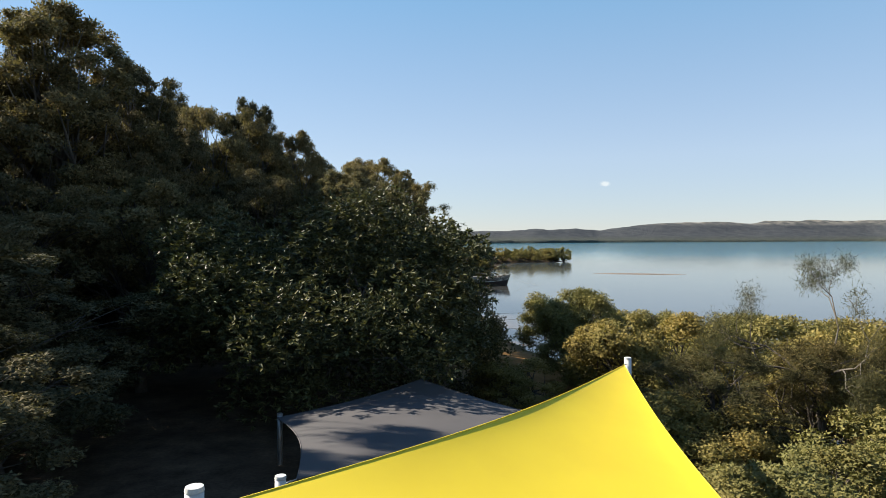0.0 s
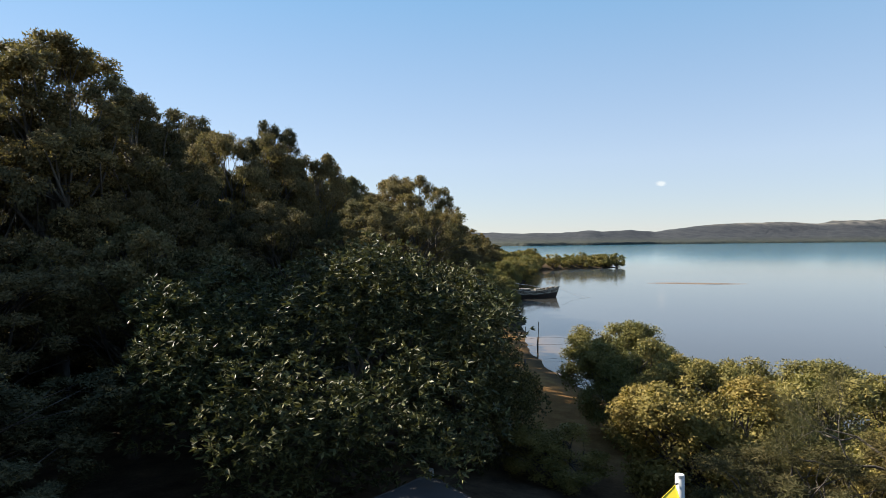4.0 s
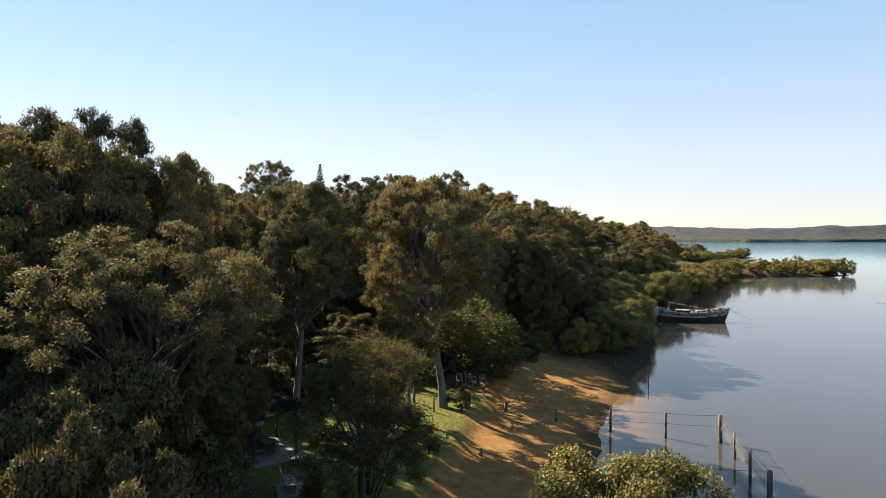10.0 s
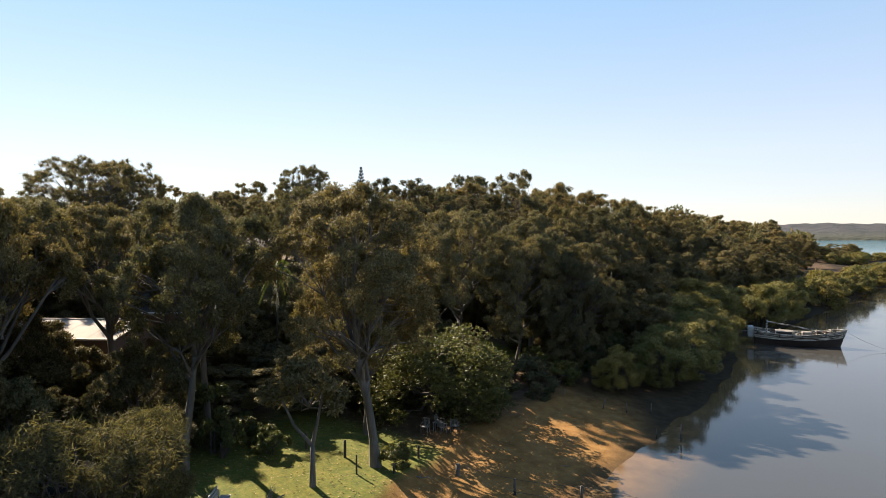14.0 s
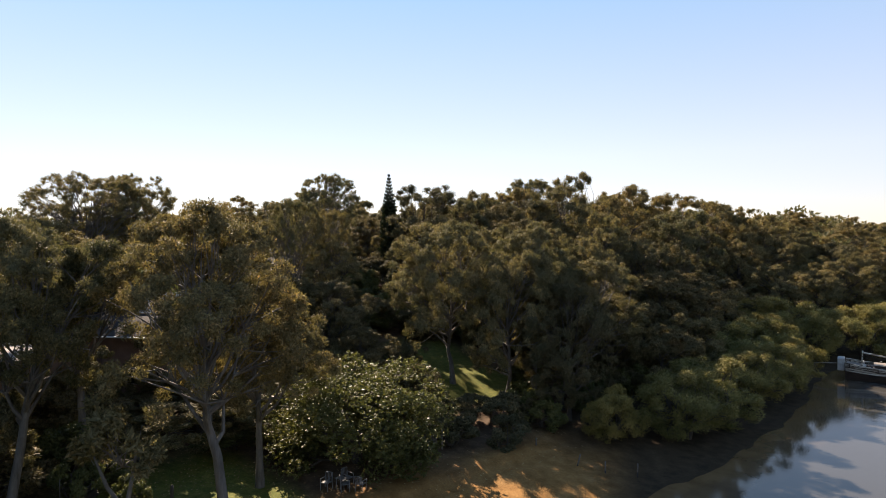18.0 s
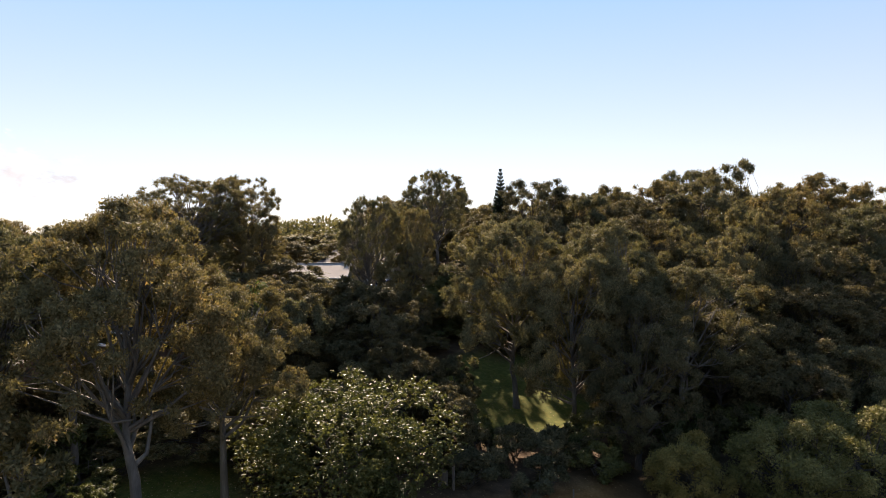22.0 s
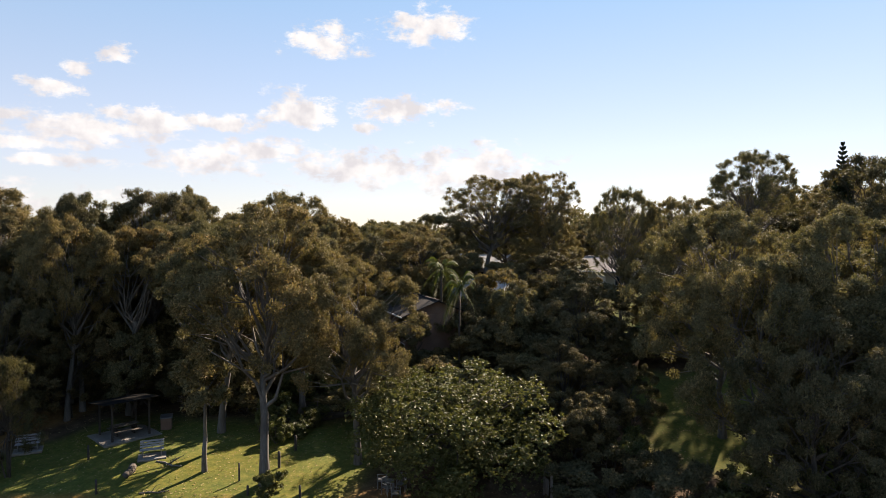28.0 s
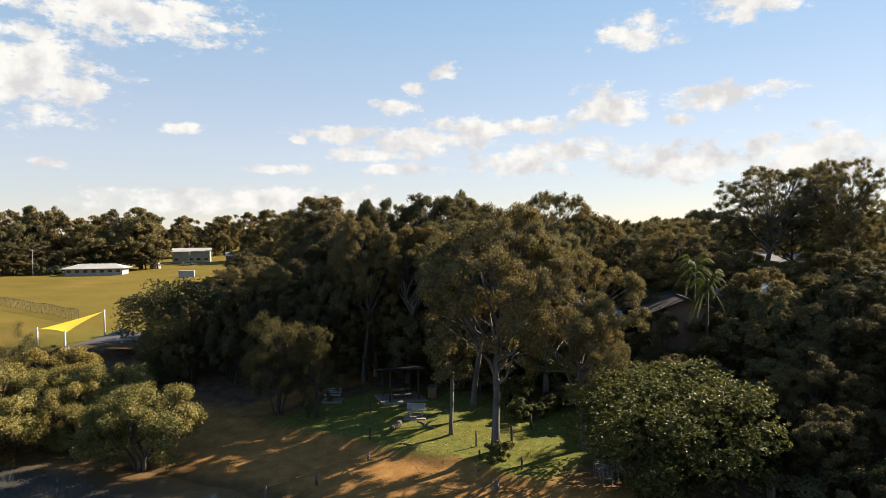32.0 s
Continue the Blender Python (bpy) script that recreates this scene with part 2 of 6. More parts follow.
M["needle"] = leaf_material("needle", (0.05, 0.046, 0.026), (0.09, 0.08, 0.044), (0.15, 0.126, 0.07), (0.18, 0.135, 0.07), 0.8, 0.05, 0.3)
M["palm_leaf"] = leaf_material("palm_leaf", (0.03, 0.05, 0.015), (0.06, 0.08, 0.022), (0.11, 0.11, 0.04), None, 0.65, 0.1, 0.3)
M["pine_leaf"] = leaf_material("pine_leaf", (0.01, 0.02, 0.01), (0.018, 0.03, 0.014), (0.03, 0.042, 0.02), None, 0.6, 0.3, 0.1)
M["gum_bark"] = two_scale("gum_bark", [(0.3, (0.06, 0.052, 0.044)), (0.55, (0.12, 0.107, 0.091)), (0.75, (0.21, 0.192, 0.166))], 1.6, 14, 0.85, 0.4, 0.03, stretch=(1, 1, 0.25))
M["dark_bark"] = two_scale("dark_bark", [(0.3, (0.032, 0.0256, 0.0192)), (0.7, (0.0832, 0.064, 0.048))], 2.0, 16, 0.9, 0.6, 0.03, stretch=(1, 1, 0.3))
M["dead_wood"] = two_scale("dead_wood", [(0.3, (0.0896, 0.0768, 0.064)), (0.7, (0.192, 0.166, 0.141))], 2.0, 16, 0.9, 0.4, 0.02, stretch=(1, 1, 0.3))
M["post_wood"] = two_scale("post_wood", [(0.3, (0.064, 0.0512, 0.0384)), (0.7, (0.154, 0.128, 0.102))], 3.0, 30, 0.9, 0.5, 0.01, stretch=(1, 1, 0.15))
M["post_tar"] = two_scale("post_tar", [(0.3, (0.00768, 0.00704, 0.0064)), (0.7, (0.0224, 0.0192, 0.0166))], 3.0, 30, 0.8, 0.4, 0.01)
M["sail_yellow"] = two_scale("sail_yellow", [(0.3, (0.56, 0.405, 0.004)), (0.7, (0.61, 0.455, 0.006))], 0.5, 260, 0.75, 0.06, 0.002, speck=0.06)
M["sail_grey"] = two_scale("sail_grey", [(0.3, (0.05, 0.0445, 0.046)), (0.7, (0.066, 0.059, 0.06))], 0.7, 260, 0.8, 0.06, 0.002, speck=0.1)
M["white_paint"] = two_scale("white_paint", [(0.3, (0.448, 0.442, 0.429)), (0.7, (0.512, 0.506, 0.493))], 2, 30, 0.5, 0.1, 0.003, speck=0.12)
M["steel"] = two_scale("steel", [(0.3, (0.179, 0.179, 0.186)), (0.7, (0.269, 0.269, 0.275))], 4, 60, 0.45, 0.1, 0.002, metal=0.8, speck=0.2)
M["concrete"] = two_scale("concrete", [(0.3, (0.166, 0.15, 0.128)), (0.7, (0.237, 0.218, 0.192))], 0.8, 22, 0.9, 0.3, 0.01)
M["dark_timber"] = two_scale("dark_timber", [(0.3, (0.0256, 0.0205, 0.0166)), (0.7, (0.0576, 0.0448, 0.0352))], 2, 30, 0.85, 0.4, 0.008)
M["bench_slat"] = two_scale("bench_slat", [(0.3, (0.192, 0.192, 0.198)), (0.7, (0.269, 0.269, 0.275))], 3, 40, 0.6, 0.2, 0.003, speck=0.2)
M["roof_white"] = two_scale("roof_white", [(0.3, (0.269, 0.269, 0.256)), (0.7, (0.346, 0.346, 0.333))], 0.4, 12, 0.8, 0.1, 0.01, speck=0.15, spec=0.2)
M["roof_tan"] = two_scale("roof_tan", [(0.3, (0.3, 0.265, 0.23)), (0.7, (0.38, 0.34, 0.3))], 0.4, 12, 0.85, 0.1, 0.01, speck=0.18, spec=0.1)
M["roof_grey"] = two_scale("roof_grey", [(0.3, (0.06, 0.056, 0.052)), (0.7, (0.11, 0.1, 0.093))], 0.5, 12, 0.9, 0.2, 0.01, speck=0.3, spec=0.1)
# dark shelter roof; the deep shade under the trees is in this near-black
M["roof_shade"] = two_scale("roof_shade", [(0.3, (0.012, 0.012, 0.012)), (0.7, (0.026, 0.025, 0.023))], 0.8, 12, 1.0, 0.2, 0.01, speck=0.3, spec=0.0)
M["roof_dark"] = two_scale("roof_dark", [(0.3, (0.03, 0.027, 0.025)), (0.7, (0.06, 0.054, 0.05))], 0.5, 12, 0.9, 0.2, 0.01, speck=0.3, spec=0.1)
M["wall_cream"] = two_scale("wall_cream", [(0.3, (0.32, 0.269, 0.179)), (0.7, (0.384, 0.333, 0.237))], 0.6, 18, 0.8, 0.2, 0.006, speck=0.2)
M["wall_grey"] = two_scale("wall_grey", [(0.3, (0.243, 0.256, 0.275)), (0.7, (0.307, 0.32, 0.339))], 0.6, 18, 0.8, 0.2, 0.006, speck=0.2)
M["wall_brick"] = two_scale("wall_brick", [(0.3, (0.141, 0.0832, 0.0576)), (0.7, (0.205, 0.128, 0.0896))], 0.8, 20, 0.85, 0.3, 0.006, speck=0.3)
M["glass_dark"], _nt, _b, _o = material("glass_dark", 0.08, 0, 0.8)
_b.inputs["Base Color"].default_value = (0.02, 0.025, 0.03, 1)
M["hull_white"] = two_scale("hull_white", [(0.36, (0.06, 0.05, 0.04)), (0.47, (0.24, 0.215, 0.175)), (0.56, (0.45, 0.42, 0.36)), (0.75, (0.62, 0.59, 0.52))], 2.2, 16, 0.9, 0.3, 0.01, spec=0.15, stretch=(0.3, 1, 2.5))
M["hull_dark"] = two_scale("hull_dark", [(0.3, (0.0192, 0.0141, 0.0115)), (0.7, (0.0576, 0.0352, 0.0256))], 1.2, 14, 0.8, 0.3, 0.01)
M["deck"] = two_scale("deck", [(0.3, (0.141, 0.122, 0.096)), (0.7, (0.269, 0.243, 0.205))], 1.5, 14, 0.85, 0.3, 0.01)
M["rope"] = two_scale("rope", [(0.3, (0.192, 0.179, 0.154)), (0.7, (0.32, 0.301, 0.269))], 4, 60, 0.9, 0.2, 0.002)
M["wire"] = two_scale("wire", [(0.3, (0.064, 0.0576, 0.0512)), (0.7, (0.128, 0.109, 0.096))], 4, 60, 0.6, 0.1, 0.001, metal=0.5)
M["paint_blue"] = two_scale("paint_blue", [(0.3, (0.0512, 0.0768, 0.128)), (0.7, (0.0768, 0.115, 0.179))], 2, 20, 0.5, 0.1, 0.003, speck=0.15)
# white chairs and table, with the bush's shade put into the grey
M["chair_shaded"] = two_scale("chair_shaded", [(0.3, (0.104, 0.104, 0.102)), (0.7, (0.16, 0.16, 0.156))], 3, 30, 0.6, 0.1, 0.003, speck=0.2, spec=0.2)
M["chair_white"] = two_scale("chair_white", [(0.3, (0.336, 0.328, 0.304)), (0.7, (0.448, 0.44, 0.416))], 3, 30, 0.8, 0.2, 0.004, speck=0.25, spec=0.15)
M["dry_leaf"] = leaf_material("dry_leaf", (0.1, 0.065, 0.035), (0.2, 0.14, 0.085), (0.34, 0.27, 0.18), None, 0.8, 0.05, 0.1)
M["sand_bar"] = two_scale("sand_bar", [(0.3, (0.128, 0.0832, 0.0512)), (0.7, (0.192, 0.128, 0.0768))], 0.3, 4, 0.7, 0.3, 0.02)


# ---- the shape of the land ----
def smooth(a, b, v):
    t = np.clip((v - a) / (b - a), 0, 1)
    return t * t * (3 - 2 * t)


SHORE_Y = [-5000, -400, -50, 0, 25, 37, 50, 62, 70, 82, 96, 113, 128, 140, 152, 165, 200, 250, 272, 284, 293, 302, 330, 400, 470, 512, 530, 560, 700, 2000, 5000]
SHORE_X = [900, 120, 26, 22, 18, 12.5, 8.6, 5.8, 5.0, 4.8, 5.2, 5.0, 2.2, 1.8, 5, 7, 12, 17, 24, 50, 58, 46, 14, 8, 16, 40, 36, 2, -60, -900, -2600]


def shore(y):
    return np.interp(y, SHORE_Y, SHORE_X)


def value_noise(x, y, scale, seed=0):
    """Smooth noise in -1 .. 1."""
    rs = np.random.RandomState(seed)
    table = rs.uniform(-1, 1, (64, 64))
    u, v = np.asarray(x) / scale, np.asarray(y) / scale
    i, j = np.floor(u).astype(int), np.floor(v).astype(int)
    a, b = u - i, v - j
    a, b = a * a * (3 - 2 * a), b * b * (3 - 2 * b)
    g = lambda p, q: table[p % 64, q % 64]
    return (g(i, j) * (1 - a) + g(i + 1, j) * a) * (1 - b) + (g(i, j + 1) * (1 - a) + g(i + 1, j + 1) * a) * b


def inland_main(x, y):
    """Distance from the main shoreline, without the two low points."""
    keep = [i for i, v in enumerate(SHORE_Y) if not (255 < v < 310 or 480 < v < 550)]
    return np.interp(y, [SHORE_Y[i] for i in keep], [SHORE_X[i] for i in keep]) - x


def inland(x, y):
    return shore(y) - x + 0.5 * value_noise(x, y, 5.0, 3) + 0.25 * value_noise(x, y, 1.7, 4)


def height(x, y):
    """Ground level above the water."""
    x, y = np.asarray(x, float), np.asarray(y, float)
    d = inland(x, y)
    under = np.clip(d * 0.06, -1.6, 0)
    beach = 0.105 * np.clip(d, 0, 8.3)
    step = 0.42 * smooth(8.0, 9.3, d)
    lawn = 0.055 * np.clip(d - 9, 0, 14)
    hill = 7.6 * smooth(20, 54, np.minimum(d, inland_main(x, y))) * smooth(42, 70, y)
    far_hill = 4.0 * smooth(80, 400, d)
    south = 1.1 * smooth(9, 22, d) * (1 - smooth(25, 48, y))
    bank = 1.15 * smooth(14, 24, d) * smooth(79, 90, y) * smooth(116, 102, y)
    rough = 0.05 * value_noise(x, y, 1.3, 5) + 0.12 * value_noise(x, y, 7, 6) * smooth(6, 12, d)
    return under + beach + step + lawn + hill + far_hill + south + bank + rough * smooth(-1, 2, d)


def ground_z(x, y):
    return float(height(x, y))


def lines(spans):
    out = []
    for a, b, n in spans:
        out += list(np.linspace(a, b, n, endpoint=False))
    return np.array(out + [spans[-1][1]])


def grid_mesh(name, xs, ys, zf):
    gx, gy = np.meshgrid(xs, ys)
    gz = zf(gx, gy)
    verts = np.stack([gx, gy, gz], -1).reshape(-1, 3)
    w, h = len(xs), len(ys)
    i = (np.arange(h - 1)[:, None] * w + np.arange(w - 1)).ravel()
    faces = np.stack([i, i + 1, i + 1 + w, i + w], -1)
    return raw_mesh(name, verts, faces)


def raw_mesh(name, verts, faces, flat=False):
    """A mesh from arrays of vertices and of faces that all have the same number of corners."""
    me = bpy.data.meshes.new(name)
    verts, faces = np.asarray(verts, np.float32), np.asarray(faces, np.int32)
    n, k = faces.shape
    me.vertices.add(len(verts)), me.loops.add(n * k), me.polygons.add(n)
    me.vertices.foreach_set("co", verts.ravel())
    me.loops.foreach_set("vertex_index", faces.ravel())
    me.polygons.foreach_set("loop_start", np.arange(0, n * k, k, dtype=np.int32))
    me.polygons.foreach_set("use_smooth", np.full(n, not flat, dtype=bool))
    me.update(calc_edges=True)
    return me


def attribute(me, name, values):
    a = me.attributes.new(name, "FLOAT", "POINT")
    a.data.foreach_set("value", np.asarray(values, np.float32).ravel())


def attr_node(nt, name):
    a = nt.nodes.new("ShaderNodeAttribute")
    a.attribute_name = name
    return a.outputs["Fac"]


def lawn_mask(x, y):
    """Where grass grows: the picnic lawn, the slope below the houses, the sports field."""
    d = inland(x, y)
    wob = 1.2 * value_noise(x, y, 3.1, 9)
    picnic = smooth(8.7, 9.6, d + 0.3 * wob) * smooth(24, 21, d + wob) * smooth(46.5, 49, y + wob) * smooth(71.5, 69.5, y - 0.4 * wob)
    patch = smooth(16, 18, d + wob) * smooth(33, 30, d + wob) * smooth(86, 88, y + wob) * smooth(101, 98, y + wob)
    slope = smooth(34, 37, d) * smooth(60, 52, d) * smooth(82.5, 84, y) * smooth(89, 87.5, y)
    field = smooth(14, 16, d + wob) * smooth(9, 4, y + wob)
    garden = smooth(43, 45, d) * smooth(62, 58, d) * smooth(76, 79, y) * smooth(98, 94, y)
    return np.clip(picnic + patch + slope + field + garden, 0, 1)


def ground_material():
    m, nt, b, _ = material("ground_soil", 0.95, 0, 0.06)
    fine, mid, big = noise_fac(nt, 9, 5), noise_fac(nt, 1.1, 4), noise_fac(nt, 0.16, 3)
    sand = ramp_of(nt, mid, [(0.3, (0.171, 0.0869, 0.0282)), (0.55, (0.236, 0.126, 0.0433)), (0.75, (0.282, 0.161, 0.0623))])
    wet = ramp_of(nt, mid, [(0.3, (0.0656, 0.0407, 0.0197)), (0.7, (0.102, 0.063, 0.0289))])
    soil = ramp_of(nt, mid, [(0.3, (0.0492, 0.0328, 0.0203)), (0.6, (0.0984, 0.0656, 0.0407)), (0.8, (0.151, 0.105, 0.0656))])
    grass = ramp_of(nt, noise_fac(nt, 2.2, 6, rough=0.7), [(0.28, (0.05, 0.066, 0.018)), (0.48, (0.083, 0.1, 0.025)), (0.64, (0.122, 0.124, 0.034)), (0.8, (0.155, 0.126, 0.056))])
    dry = ramp_of(nt, big, [(0.35, (1, 1, 1)), (0.7, (1.2, 1.02, 0.8))])
    grass = mix_of(nt, 1.0, grass, dry, "MULTIPLY")
    field = ramp_of(nt, noise_fac(nt, 0.07, 6), [(0.3, (0.096, 0.0768, 0.0141)), (0.55, (0.128, 0.096, 0.0179)), (0.75, (0.16, 0.109, 0.032))])
    grass = mix_of(nt, attr_node(nt, "oval"), grass, field)
    litter = nt.nodes.new("ShaderNodeTexVoronoi")
    litter.inputs["Scale"].default_value = 3.2
    tc = nt.nodes.new("ShaderNodeTexCoord")
    nt.links.new(tc.outputs["Object"], litter.inputs["Vector"])
    spot = ramp_of(nt, litter.outputs["Distance"], [(0.1, (1, 1, 1)), (0.16, (0, 0, 0))])
    grass = mix_of(nt, spot, grass, (0.24, 0.17, 0.1))
    c = mix_of(nt, attr_node(nt, "sand"), soil, sand)
    c = mix_of(nt, attr_node(nt, "wet"), c, wet)
    # wet mud, its colour darkened further for the shade of the mangroves
    shaded_mud = ramp_of(nt, mid, [(0.3, (0.0256, 0.0192, 0.0122)), (0.7, (0.0544, 0.0384, 0.0224))])
    c = mix_of(nt, attr_node(nt, "shaded_mud"), c, shaded_mud)
    c = mix_of(nt, attr_node(nt, "grass"), c, grass)
    c = mix_of(nt, 1.0, c, ramp_of(nt, fine, [(0.3, (0.72, 0.72, 0.72)), (0.7, (1.08, 1.08, 1.08))]), "MULTIPLY")
    nt.links.new(c, b.inputs["Base Color"])
    bump(nt, b, fine, 0.5, 0.05)
    return m


gx = lines([(-4800, -400, 12), (-400, -140, 14), (-140, -60, 26), (-60, -24, 40), (-24, 24, 110), (24, 70, 26), (70, 400, 12), (400, 4800, 10)])
gy = lines([(-4800, -400, 12), (-400, -170, 12), (-170, -20, 50), (-20, 40, 50), (40, 105, 130), (105, 180, 70), (180, 320, 56), (320, 580, 40), (580, 4800, 14)])
me = grid_mesh("ground", gx, gy, height)
gxx, gyy = np.meshgrid(gx, gy)
dd = inland(gxx, gyy)
attribute(me, "grass", lawn_mask(gxx, gyy))
attribute(me, "oval", smooth(20, -10, gyy))
beach_sand = smooth(12.5, 8.5, dd + 1.2 * value_noise(gxx, gyy, 4, 12)) * smooth(20, 40, gyy) * smooth(104, 94, gyy)
track_sand = 0.75 * smooth(2.2, 1.2, np.abs(gyy - 44.3 + 0.8 * value_noise(gxx, gyy, 3, 21))) * smooth(-20, -18, gxx) * smooth(30, 26, dd)
attribute(me, "sand", np.maximum(beach_sand, track_sand))
attribute(me, "wet", smooth(2.6, 0.2, dd + 0.5 * value_noise(gxx, gyy, 2.2, 13)))
attribute(me, "shaded_mud", 0.95 * smooth(87, 95, gyy + 2.0 * value_noise(gxx, gyy, 4.0, 15) + 1.2 * np.clip(5 - dd, 0, 6)) * smooth(14, 10, dd))
me.materials.append(ground_material())
tagged(new("ground", me), "sandy orange beach rising to grass and leaf litter", "ground", kind="structure")


def water_material():
    m, nt, b, _ = material("bay_water", 0.07, 0, 0.5)
    b.inputs["IOR"].default_value = 1.33
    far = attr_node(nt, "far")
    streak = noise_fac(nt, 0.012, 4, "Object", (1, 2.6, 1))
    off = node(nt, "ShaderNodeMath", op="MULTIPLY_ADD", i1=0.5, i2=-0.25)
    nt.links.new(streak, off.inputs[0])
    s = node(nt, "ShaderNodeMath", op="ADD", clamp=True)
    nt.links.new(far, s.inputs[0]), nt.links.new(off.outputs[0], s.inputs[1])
    # base colour runs from grey-brown to turquoise with distance from (10, 30)
    by_range = ramp_of(nt, s.outputs[0], [(0.0, (0.046, 0.044, 0.04)), (0.3, (0.052, 0.062, 0.066)), (0.55, (0.064, 0.136, 0.176)), (0.85, (0.048, 0.2, 0.296))])
    shallow = ramp_of(nt, noise_fac(nt, 0.6, 4), [(0.3, (0.096, 0.0576, 0.0269)), (0.7, (0.154, 0.096, 0.0448))])
    c = mix_of(nt, attr_node(nt, "shallow"), by_range, shallow)
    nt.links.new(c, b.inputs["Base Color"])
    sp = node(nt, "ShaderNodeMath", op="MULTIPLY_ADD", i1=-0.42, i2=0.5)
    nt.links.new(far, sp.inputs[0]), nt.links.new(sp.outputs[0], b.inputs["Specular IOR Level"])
    rip = noise_fac(nt, 1.3, 4, "Object", (1, 1.8, 1))
    bump(nt, b, rip, 0.05, 0.06)
    return m


wx = lines([(-4800, -60, 6), (-60, -10, 10), (-10, 24, 70), (24, 120, 40), (120, 4800, 30)])
wy = lines([(-4800, -60, 8), (-60, 30, 24), (30, 110, 110), (110, 180, 60), (180, 620, 70), (620, 4800, 30)])
me = grid_mesh("water", wx, wy, lambda x, y: 0 * x)
wxx, wyy = np.meshgrid(wx, wy)
wd = inland(wxx, wyy)
attribute(me, "shallow", smooth(-5.0, -0.2, wd))
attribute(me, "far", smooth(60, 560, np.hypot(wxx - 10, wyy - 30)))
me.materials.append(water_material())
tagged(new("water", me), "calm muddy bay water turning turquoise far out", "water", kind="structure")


# ---- far shore ----
def far_shore():
    bearings = np.arange(-62, 76, 0.5)
    br = np.interp(bearings, [-62, -10, 3, 9, 14, 20, 27, 34, 75], [2300, 2250, 2200, 2500, 2950, 3300, 3700, 4150, 4300])
    bh = np.interp(bearings, [-62, -12, -3, 0, 3, 6, 8.5, 10, 12, 14, 16, 18, 20, 23, 26, 27.5, 30, 34, 40, 75],
                   [40, 58, 62, 57, 52, 56, 68, 64, 72, 66, 84, 100, 112, 118, 112, 126, 130, 128, 120, 80])
    steps = [(0, 0.0, 0.4), (10, 3.0, 0), (26, 9, 0), (60, 12, 0), (150, 0.22, 1), (300, 0.4, 1), (420, 0.62, 1), (520, 0.84, 1), (600, 0.97, 1), (680, 1.0, 1), (760, 0.8, 1)]
    verts = []
    for r, h, rel in steps:
        n = value_noise(bearings * 40, r * 1.0 + 0 * bearings, 30, 21)
        n2 = value_noise(bearings * 40, r * 1.0 + 0 * bearings, 9, 22)
        z = (h * bh if rel == 1 else h + 0 * bearings) * (1 + 0.05 * n) + (2.2 * n2 if h else 0) - (1 if h == 0 else 0)
        rr = br + r
        verts.append(np.stack([rr * np.sin(np.radians(bearings)), rr * np.cos(np.radians(bearings)), z], -1))
    w, k = len(bearings), len(steps)
    i = (np.arange(k - 1)[:, None] * w + np.arange(w - 1)).ravel()
    me = raw_mesh("far_shore", np.concatenate(verts), np.stack([i, i + 1, i + 1 + w, i + w], -1))
    m, nt, b, _ = material("hazy_woods", 0.95, 0, 0.1)
    tc = nt.nodes.new("ShaderNodeTexCoord")
    sep = nt.nodes.new("ShaderNodeSeparateXYZ")
    nt.links.new(tc.outputs["Object"], sep.inputs[0])
    low = nt.nodes.new("ShaderNodeMapRange")
    low.inputs["From Min"].default_value, low.inputs["From Max"].default_value = 12, 34
    nt.links.new(sep.outputs[2], low.inputs["Value"])
    # distance haze is put into the wood colour as blue-grey
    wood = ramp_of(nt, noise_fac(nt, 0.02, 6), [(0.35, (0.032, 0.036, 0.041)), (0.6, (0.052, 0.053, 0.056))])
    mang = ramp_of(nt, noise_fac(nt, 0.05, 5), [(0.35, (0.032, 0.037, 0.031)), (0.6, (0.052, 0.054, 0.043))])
    top = nt.nodes.new("ShaderNodeMapRange")
    top.inputs["From Min"].default_value, top.inputs["From Max"].default_value = 90, 116
    nt.links.new(sep.outputs[2], top.inputs["Value"])
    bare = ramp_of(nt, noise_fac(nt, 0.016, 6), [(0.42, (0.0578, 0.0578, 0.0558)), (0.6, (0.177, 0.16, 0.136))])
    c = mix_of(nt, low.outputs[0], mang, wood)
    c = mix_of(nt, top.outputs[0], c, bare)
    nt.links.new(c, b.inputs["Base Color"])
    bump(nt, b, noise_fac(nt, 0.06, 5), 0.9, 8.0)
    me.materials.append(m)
    tagged(new("backdrop", me), "low wooded hills across the bay, haze put into their blue-grey colour", "hills", kind="structure")


far_shore()


# ---- building helpers ----
def part(name, bm, mat, parent, label=""):
    """Links a bmesh (or a mesh) as one mesh object under a thing or a part."""
    me = bm
    if isinstance(bm, bmesh.types.BMesh):
        me = bpy.data.meshes.new(name)
        bm.to_mesh(me)
        bm.free()
    if mat is not None and not me.materials:
        me.materials.append(mat)
    ob = new(name, me)
    if parent is not None:
        ob.parent = parent
    if label:
        ob["label"] = label
    return ob


def thing(name, x, y, z, rz=0.0, label="", category="", group="", kind=""):
    e = new(name)
    e.empty_display_size = 0.2
    e.matrix_basis = pose(x, y, z, 0, 0, rz)
    return tagged(e, label, category, group, kind)


